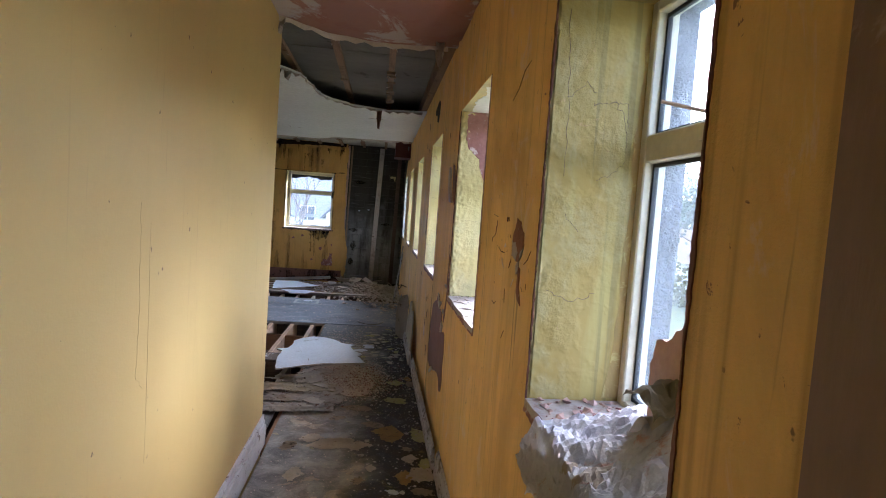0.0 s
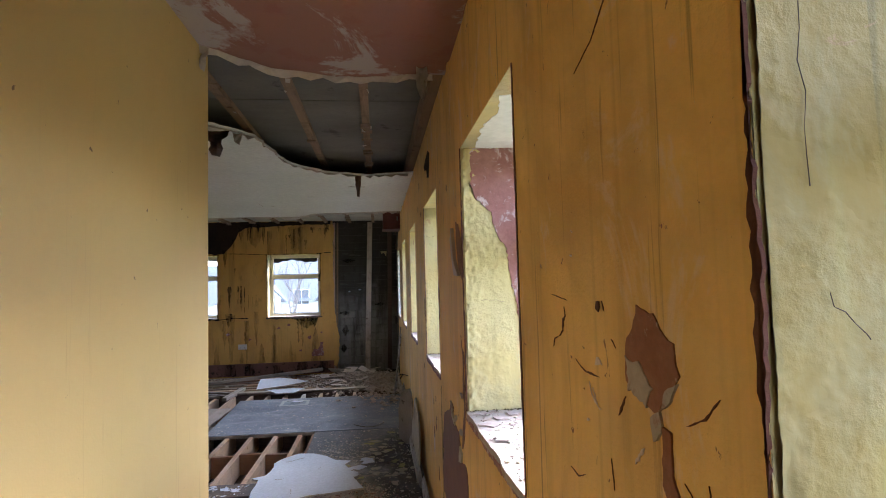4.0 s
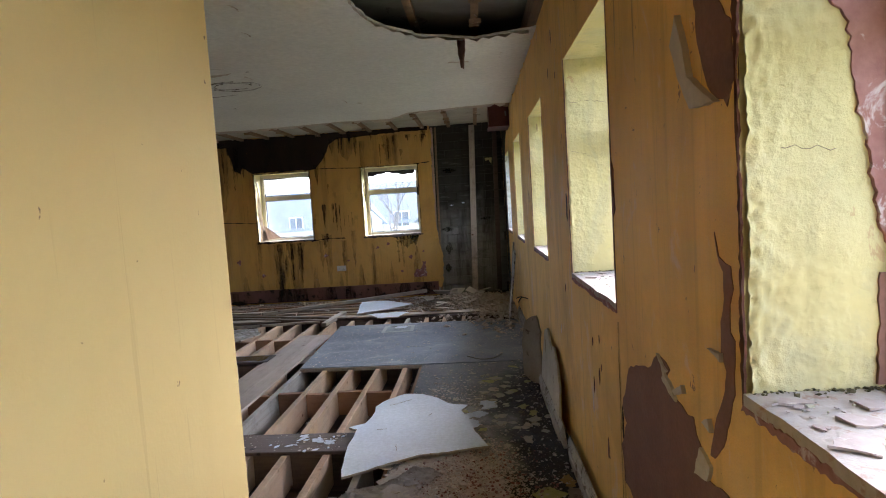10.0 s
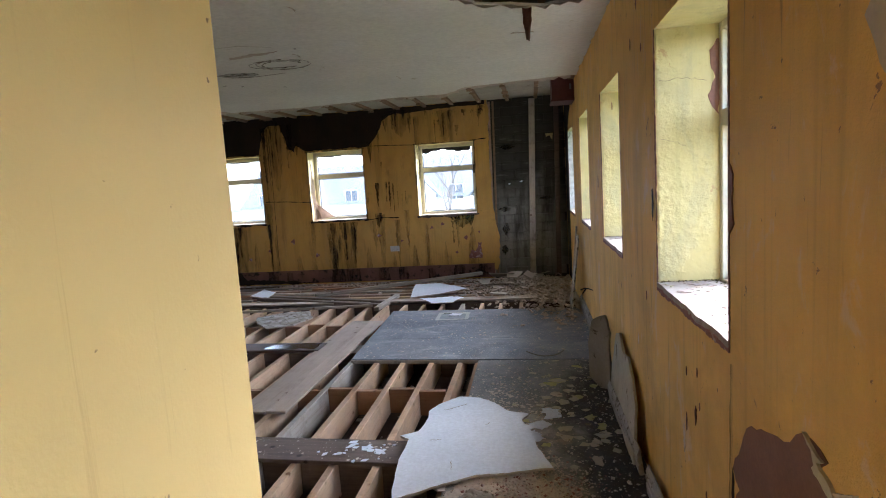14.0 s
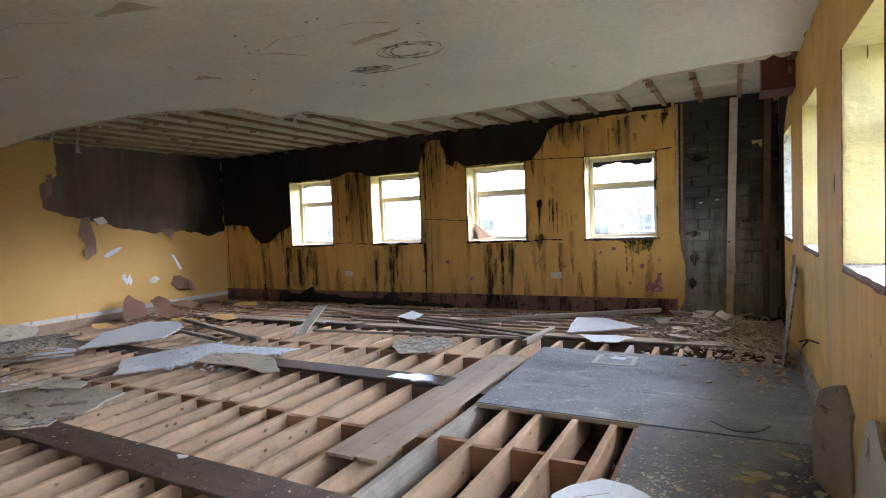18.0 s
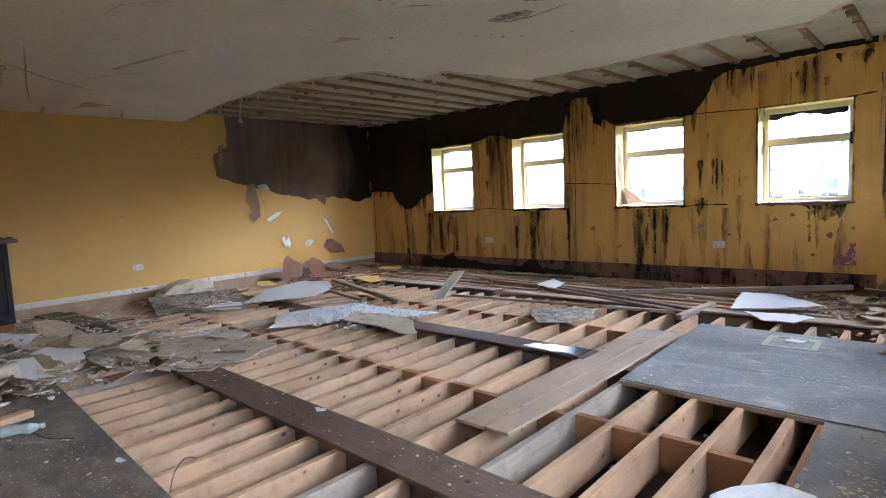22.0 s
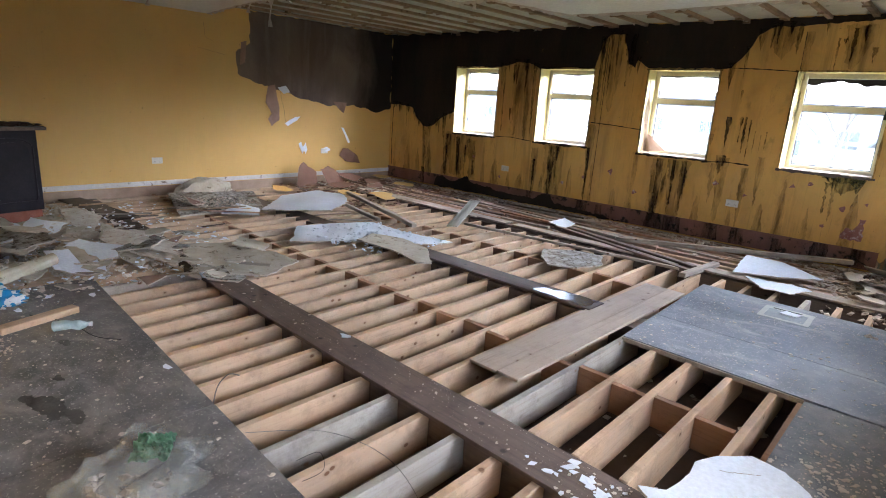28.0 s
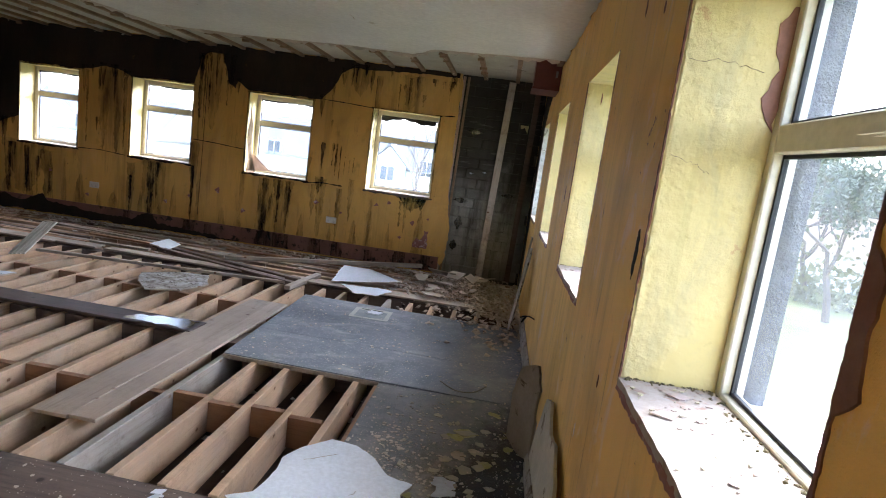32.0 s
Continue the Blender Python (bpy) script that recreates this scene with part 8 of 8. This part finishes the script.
def bag(name, label, size, at, turn, mats, seed, amp):
    bm = bmesh.new()
    bmesh.ops.create_uvsphere(bm, u_segments=48, v_segments=32, radius=1.0)
    for v in bm.verts:
        d = v.co.normalized()
        k = 1 + amp * (abs(noise.noise(d * 2.6 + Vector((seed, 0, 0)))) * 1.6 - 0.3) + 0.5 * amp * abs(noise.noise(d * 7 + Vector((0, seed, 0))))
        v.co = Vector((d.x * size[0] * k, d.y * size[1] * k, max(0.0, d.z * size[2] * k)))
    ob = mesh_object(name, bm, mats)
    ob.matrix_basis = pose(*at, *turn)
    for p in ob.data.polygons:
        p.use_smooth = True
    return tagged(ob, label, "plastic bag")


bag("striped_bag", "crumpled blue and white striped plastic bag on the floor", (0.12, 0.20, 0.09), (-5.30, 3.85, 0.004), (0, 0, -35), (M_STRIPED,), 3, 0.4)
clear = bag("clear_bag", "clear plastic rubbish sack with green wrapping inside", (0.20, 0.27, 0.11), (-2.72, 3.86, 0.004), (0, 0, 30), (M_CLEARBAG,), 7, 0.6)
def wrap(u, v):
    x, y = 0.15 * (u - 0.5), 0.13 * (v - 0.5)
    return (x, y, 0.05 * abs(noise.noise((x * 26, y * 26, 3.1))) + 0.03 * abs(noise.noise((x * 60, y * 60, 1.7))))


ob = part("green_wrapper", bent_sheet(22, 20, wrap, 0.001), plain("green_plastic_wrap", (0.12, 0.32, 0.17), (0.30, 0.48, 0.34), 14, 0.35, 50, 0.1), clear)
ob.matrix_basis = pose(0.0, 0.13, 0.085, 20, 0, 20)
bm = bmesh.new()
for _ in range(22):
    chunk(bm, (rng.uniform(-0.14, 0.14), rng.uniform(-0.2, 0.12), 0.02 + 0.04 * rng.random()), rng.uniform(0.01, 0.035), rng)
tagged(part("contents", bm, M_BOARD_DULL, clear), kind="stuff")
font = bpy.data.curves.new("bag_print", "FONT")
font.body, font.size, font.extrude = "ENVIRONMENTAL", 0.022, 0.0003
font.materials.append(M_GASKET)
txt = new("printed_word", font)
txt.parent = clear
txt.matrix_basis = pose(0.10, -0.15, 0.125, 10, 0, 75)

M_BOTTLE = plain("pale_blue_plastic", (0.42, 0.56, 0.60), (0.55, 0.66, 0.68), 14, 0.25, 40, 0.2)
bot = tagged(holder("plastic_bottle", (-4.48, 4.13, 0.036), (0, 90, 62)), "crushed pale plastic bottle lying on the floor", "bottle")
prof = ((-0.10, 0.028), (-0.095, 0.033), (-0.03, 0.031), (0.0, 0.026), (0.04, 0.032), (0.07, 0.022), (0.085, 0.013), (0.10, 0.013))
part("body", tube([(0.004 * math.sin(40 * z), 0, z) for z, _ in prof], [r for _, r in prof], 14), M_BOTTLE, bot)
part("cap", tube([(0, 0, 0.095), (0, 0, 0.112)], 0.015, 12), M_FILM, bot)
pipe = tagged(mesh_object("drain_pipe", tube([(-5.33, 3.66, 0.06), (-5.55, 3.98, 0.09), (-5.80, 4.36, 0.11)], 0.05, 14), M_BOARD_GREY), "grey length of drain pipe in the rubble", "pipe")
tray = tagged(holder("plastic_tray", (-5.75, 3.86, 0.10), (8, 4, 20)), "dirty white divided plastic tray in the rubble", "tray")
part("rim", boxes((-0.20, 0.20, -0.12, -0.10, 0, 0.05), (-0.20, 0.20, 0.10, 0.12, 0, 0.05), (-0.20, -0.18, -0.10, 0.10, 0, 0.05), (0.18, 0.20, -0.10, 0.10, 0, 0.05), (-0.012, 0.012, -0.10, 0.10, 0, 0.045)), M_WHITE, tray)
part("base", boxes((-0.19, 0.19, -0.11, 0.11, -0.004, 0.0)), M_BOARD_GREY, tray)
cyl = bent_sheet(14, 6, lambda u, v: (-6.9 + 1.35 * v, 3.74 + 0.10 * (1 - v) + 0.40 * u, 0.02 + 0.24 * (1 - u) ** 2.2 + 0.01 * math.sin(9 * v)), 0.004)
tagged(mesh_object("curled_lino", cyl, M_BOARD_GREY), "curled grey lino sheet sliding down from the back wall", "lino")
rag = holder("hung_rag", (-7.6, 3.665, 0.42))
tagged(rag, "white and black rag hanging on the back wall", "rag")
part("white_cloth", bent_sheet(8, 6, lambda u, v: (0.22 * (v - 0.5) * (1 - 0.3 * u), 0.03 + 0.05 * abs(math.sin(7 * v + 2 * u)), 0.55 - 0.34 * u), 0.003), M_FILM, rag)
part("black_cloth", bent_sheet(8, 6, lambda u, v: (0.20 * (v - 0.4) * (1 - 0.4 * u) + 0.05, 0.04 + 0.05 * abs(math.sin(8 * v + u)), 0.36 - 0.36 * u), 0.003), M_GASKET, rag)


def wire(label, pts, r=0.004, mat=M_WIRE):
    fine = []
    ps = [Vector(p) for p in pts]
    for i in range(len(ps) - 1):
        p0, p1, p2, p3 = ps[max(i - 1, 0)], ps[i], ps[i + 1], ps[min(i + 2, len(ps) - 1)]
        for j in range(6):
            u = j / 6
            fine.append(0.5 * (2 * p1 + (p2 - p0) * u + (2 * p0 - 5 * p1 + 4 * p2 - p3) * u * u + (3 * p1 - p0 - 3 * p2 + p3) * u ** 3))
    fine.append(ps[-1])
    return tagged(mesh_object("cable", tube(fine, r, 6), mat), label, "cable", "loose cables")


wire("grey cable end curling up between joists", [(-3.28, 4.45, -0.1), (-3.26, 4.47, 0.0), (-3.2, 4.5, 0.08), (-3.12, 4.52, 0.10)], 0.0035)
wire("thin wire lying loose across the joists", [(-2.75, 4.35, 0.02), (-2.5, 4.6, 0.04), (-2.2, 4.7, 0.02), (-1.9, 4.62, 0.0), (-1.7, 4.45, 0.0)], 0.0016)
wire("thin twisted wire on the joists", [(-2.45, 4.42, 0.0), (-2.4, 4.5, 0.03), (-2.3, 4.45, 0.02), (-2.32, 4.36, 0.0)], 0.0012, M_GASKET)
wire("loose wire sticking out of the wall", [(-0.001, 7.52, 0.42), (-0.06, 7.5, 0.44), (-0.10, 7.46, 0.40), (-0.07, 7.42, 0.46), (-0.12, 7.40, 0.45)], 0.005, M_GASKET)
wire("bent cable lying on the dark flooring", [(-0.62, 7.02, 0.004), (-0.5, 6.9, 0.004), (-0.38, 6.92, 0.004), (-0.30, 7.05, 0.004)], 0.004)
wire("thin wire on the brown-grey sheet", [(-4.9, 4.0, 0.003), (-4.6, 4.15, 0.004), (-4.3, 4.2, 0.003), (-4.15, 4.3, 0.003)], 0.0025, M_GASKET)

# ---- outside ----
ground = tagged(mesh_object("ground", boxes((-400, 400, -400, 400, -3.6, -3.4)), M_GRASS), "rough grass around the building", "ground", kind="structure")


def house(at, turn, size, label, wallmat=M_HOUSE, roofmat=M_SLATE, gable=True, rows=2, cols=3):
    w, d, h = size
    ho = tagged(holder("house", at, (0, 0, turn)), label, "house", "houses outside")
    part("wall", boxes((-w / 2, w / 2, 0, d, 0, h)), wallmat, ho)
    r = 0.42 * d if not gable else 0.40 * d
    bm = prism([(-0.4, h - 0.1), (d / 2, h + r), (d + 0.4, h - 0.1)], -w / 2 - 0.3, w / 2 + 0.3, lambda u, v, t: (t, u, v))
    part("roof", bm, roofmat, ho)
    for cx in ((-w * 0.25, w * 0.25) if gable else ()):
        part("dormer_wall", prism([(cx - 1.3, h - 1.5), (cx + 1.3, h - 1.5), (cx + 1.3, h + 0.2), (cx, h + 1.5), (cx - 1.3, h + 0.2)], -0.45, d * 0.3, lambda u, v, t: (u, t, v)), wallmat, ho)
        part("dormer_roof", prism([(cx - 1.7, h + 0.0), (cx, h + 1.75), (cx + 1.7, h + 0.0), (cx + 1.7, h - 0.15), (cx, h + 1.55), (cx - 1.7, h - 0.15)], -0.7, d * 0.4, lambda u, v, t: (u, t, v)), roofmat, ho)
        win = part("window", boxes((cx - 0.55, cx + 0.55, -0.52, -0.46, h - 1.0, h + 0.1)), M_WHITE, ho)
        part("pane", boxes((cx - 0.48, cx - 0.04, -0.54, -0.525, h - 0.93, h + 0.03), (cx + 0.04, cx + 0.48, -0.54, -0.525, h - 0.93, h + 0.03)), M_PANE_DARK, win)
    for r_ in range(rows):
        for c in range(cols):
            cx, cz = -w / 2 + w * (c + 0.5) / cols, 0.9 + 2.6 * r_
            win = part("window", boxes((cx - 0.6, cx + 0.6, -0.06, -0.001, cz, cz + 1.2)), M_WHITE, ho)
            part("pane", boxes((cx - 0.52, cx - 0.04, -0.08, -0.061, cz + 0.08, cz + 1.12), (cx + 0.04, cx + 0.52, -0.08, -0.061, cz + 0.08, cz + 1.12)), M_PANE_DARK, win)
    part("chimney", boxes((-w / 2 + 0.3, -w / 2 + 1.0, d / 2 - 0.4, d / 2 + 0.4, h, h + r + 0.9)), wallmat, ho)
    return ho


house((-6.0, 44, -3.4), 0, (11, 8, 3.9), "pale rendered house with gabled dormers and slate roof")
house((-20, 50, -3.4), 0, (12, 8, 3.6), "pale rendered house with a slate roof", gable=False)
house((-36, 48, -3.4), 0, (13, 8, 3.4), "pale rendered house with a slate roof", gable=False)
house((28, 25, -3.4), -48, (16, 8, 5.6), "white two-storey house beyond the lawn", gable=False, cols=5)
house((23, 41, -3.4), -30, (10, 6, 2.4), "low outbuilding with an orange roof", roofmat=M_TILE_ROOF, gable=False, rows=0)


def tree(at, height, seed, leaves=0):
    rng = random.Random(seed)
    tr = tagged(holder("tree", at), "bare winter tree beyond the lawn" if not leaves else "dark evergreen tree beyond the lawn", "tree", "trees outside")
    bm = bmesh.new()
    crown = bmesh.new()

    def limb(p, d, ln, r, depth):
        pts = [p]
        for _ in range(3):
            d = (d + Vector((rng.uniform(-0.25, 0.25), rng.uniform(-0.25, 0.25), rng.uniform(-0.05, 0.18)))).normalized()
            pts.append(pts[-1] + d * ln / 3)
        t = tube(pts, [r, r * 0.85, r * 0.7, r * 0.5], 5)
        tmp = bpy.data.meshes.new("limb")
        t.to_mesh(tmp)
        t.free()
        bm.from_mesh(tmp)
        bpy.data.meshes.remove(tmp)
        if leaves and depth < 3:
            for _ in range(leaves):
                flake(crown, pts[-1] + Vector([rng.gauss(0, 0.42) for _ in range(3)]), rng.uniform(0.05, 0.13), rng, 0.006, 1.5)
        if depth:
            for _ in range(3):
                q = Vector((rng.uniform(-1, 1), rng.uniform(-1, 1), rng.uniform(0.1, 0.9))).normalized()
                limb(pts[rng.choice((2, 3, 3))], (d * 0.7 + q).normalized(), ln * 0.68, r * 0.5, depth - 1)
    limb(Vector((0, 0, 0)), Vector((0, 0, 1)), height * 0.36, height * 0.02, 4)
    part("trunk", bm, M_TWIG, tr)
    if leaves:
        part("crown", crown, M_LEAF, tr)
    else:
        crown.free()
    return tr


grown = [tree((0, 0, -60), 8, 3), tree((0, 0, -60), 9, 5, 26), tree((0, 0, -60), 7.5, 8)]
rng = random.Random(31)
spots = [(-4.6, 34, 0), (30, 34, 1), (-14, 33, 2), (-25, 36, 2), (3, 36, 0)]
for k in range(22):
    a = radians(rng.uniform(8, 88))
    spots.append((6 + 46 * math.sin(a) + rng.uniform(-4, 4), 2 + 56 * math.cos(a) + rng.uniform(-4, 4), rng.choice((0, 1, 1, 2))))
for x, y in ((12, 28), (15, 30), (17, 27), (19, 32), (14, 35), (20.5, 29), (23, 34), (17, 36), (10.5, 33)):
    spots.append((x, y, 1))
for k, (x, y, kind) in enumerate(spots):
    m = pose(x, y, -3.4, 0, 0, 67 * k)
    if k < 3:
        grown[k].matrix_basis = m
    else:
        copy_thing(grown[kind], m)
bm = bmesh.new()
for _ in range(9000):
    u = rng.random()
    flake(bm, (13 + 26 * u + rng.gauss(0, 0.6), 40 - 30 * u + rng.gauss(0, 0.6), -3.4 + abs(rng.gauss(0, 1.3))), rng.uniform(0.08, 0.22), rng, 0.01, 1.5)
tagged(mesh_object("hedge", bm, M_HEDGE), "scrubby hedge at the edge of the lawn", "hedge", kind="stuff")
bm = bmesh.new()
for _ in range(9000):
    u = rng.random()
    top = 5.6 + 2.4 * noise.noise((u * 14, 1.7, 0)) + 1.6 * noise.noise((u * 45, 4.1, 0))
    flake(bm, (-2 + 74 * u + rng.gauss(0, 1.6), 68 - 44 * u + rng.gauss(0, 1.6), -3.4 + (3.4 + top) * rng.random() ** 0.8), rng.uniform(0.18, 0.5), rng, 0.02, 1.5)
tagged(mesh_object("far_trees", bm, M_FARTREE), "hazy belt of trees far beyond the lawn", "trees", kind="stuff")
fence = tagged(holder("garden_fence", (22, 20, -3.4), (0, 0, -48)), "grey wooden garden fence beyond the lawn", "fence")
board_data = None
for k in range(60):
    if board_data is None:
        ob = part("fence_board", soft_box((0.24, 0.03, 1.5), 0.01, 0.004, 3), M_FENCE, fence)
        board_data = ob.data
    else:
        ob = same_part("fence_board", board_data, Matrix(), fence)
    ob.matrix_basis = pose(-8 + 0.26 * k, 0, 0.75)
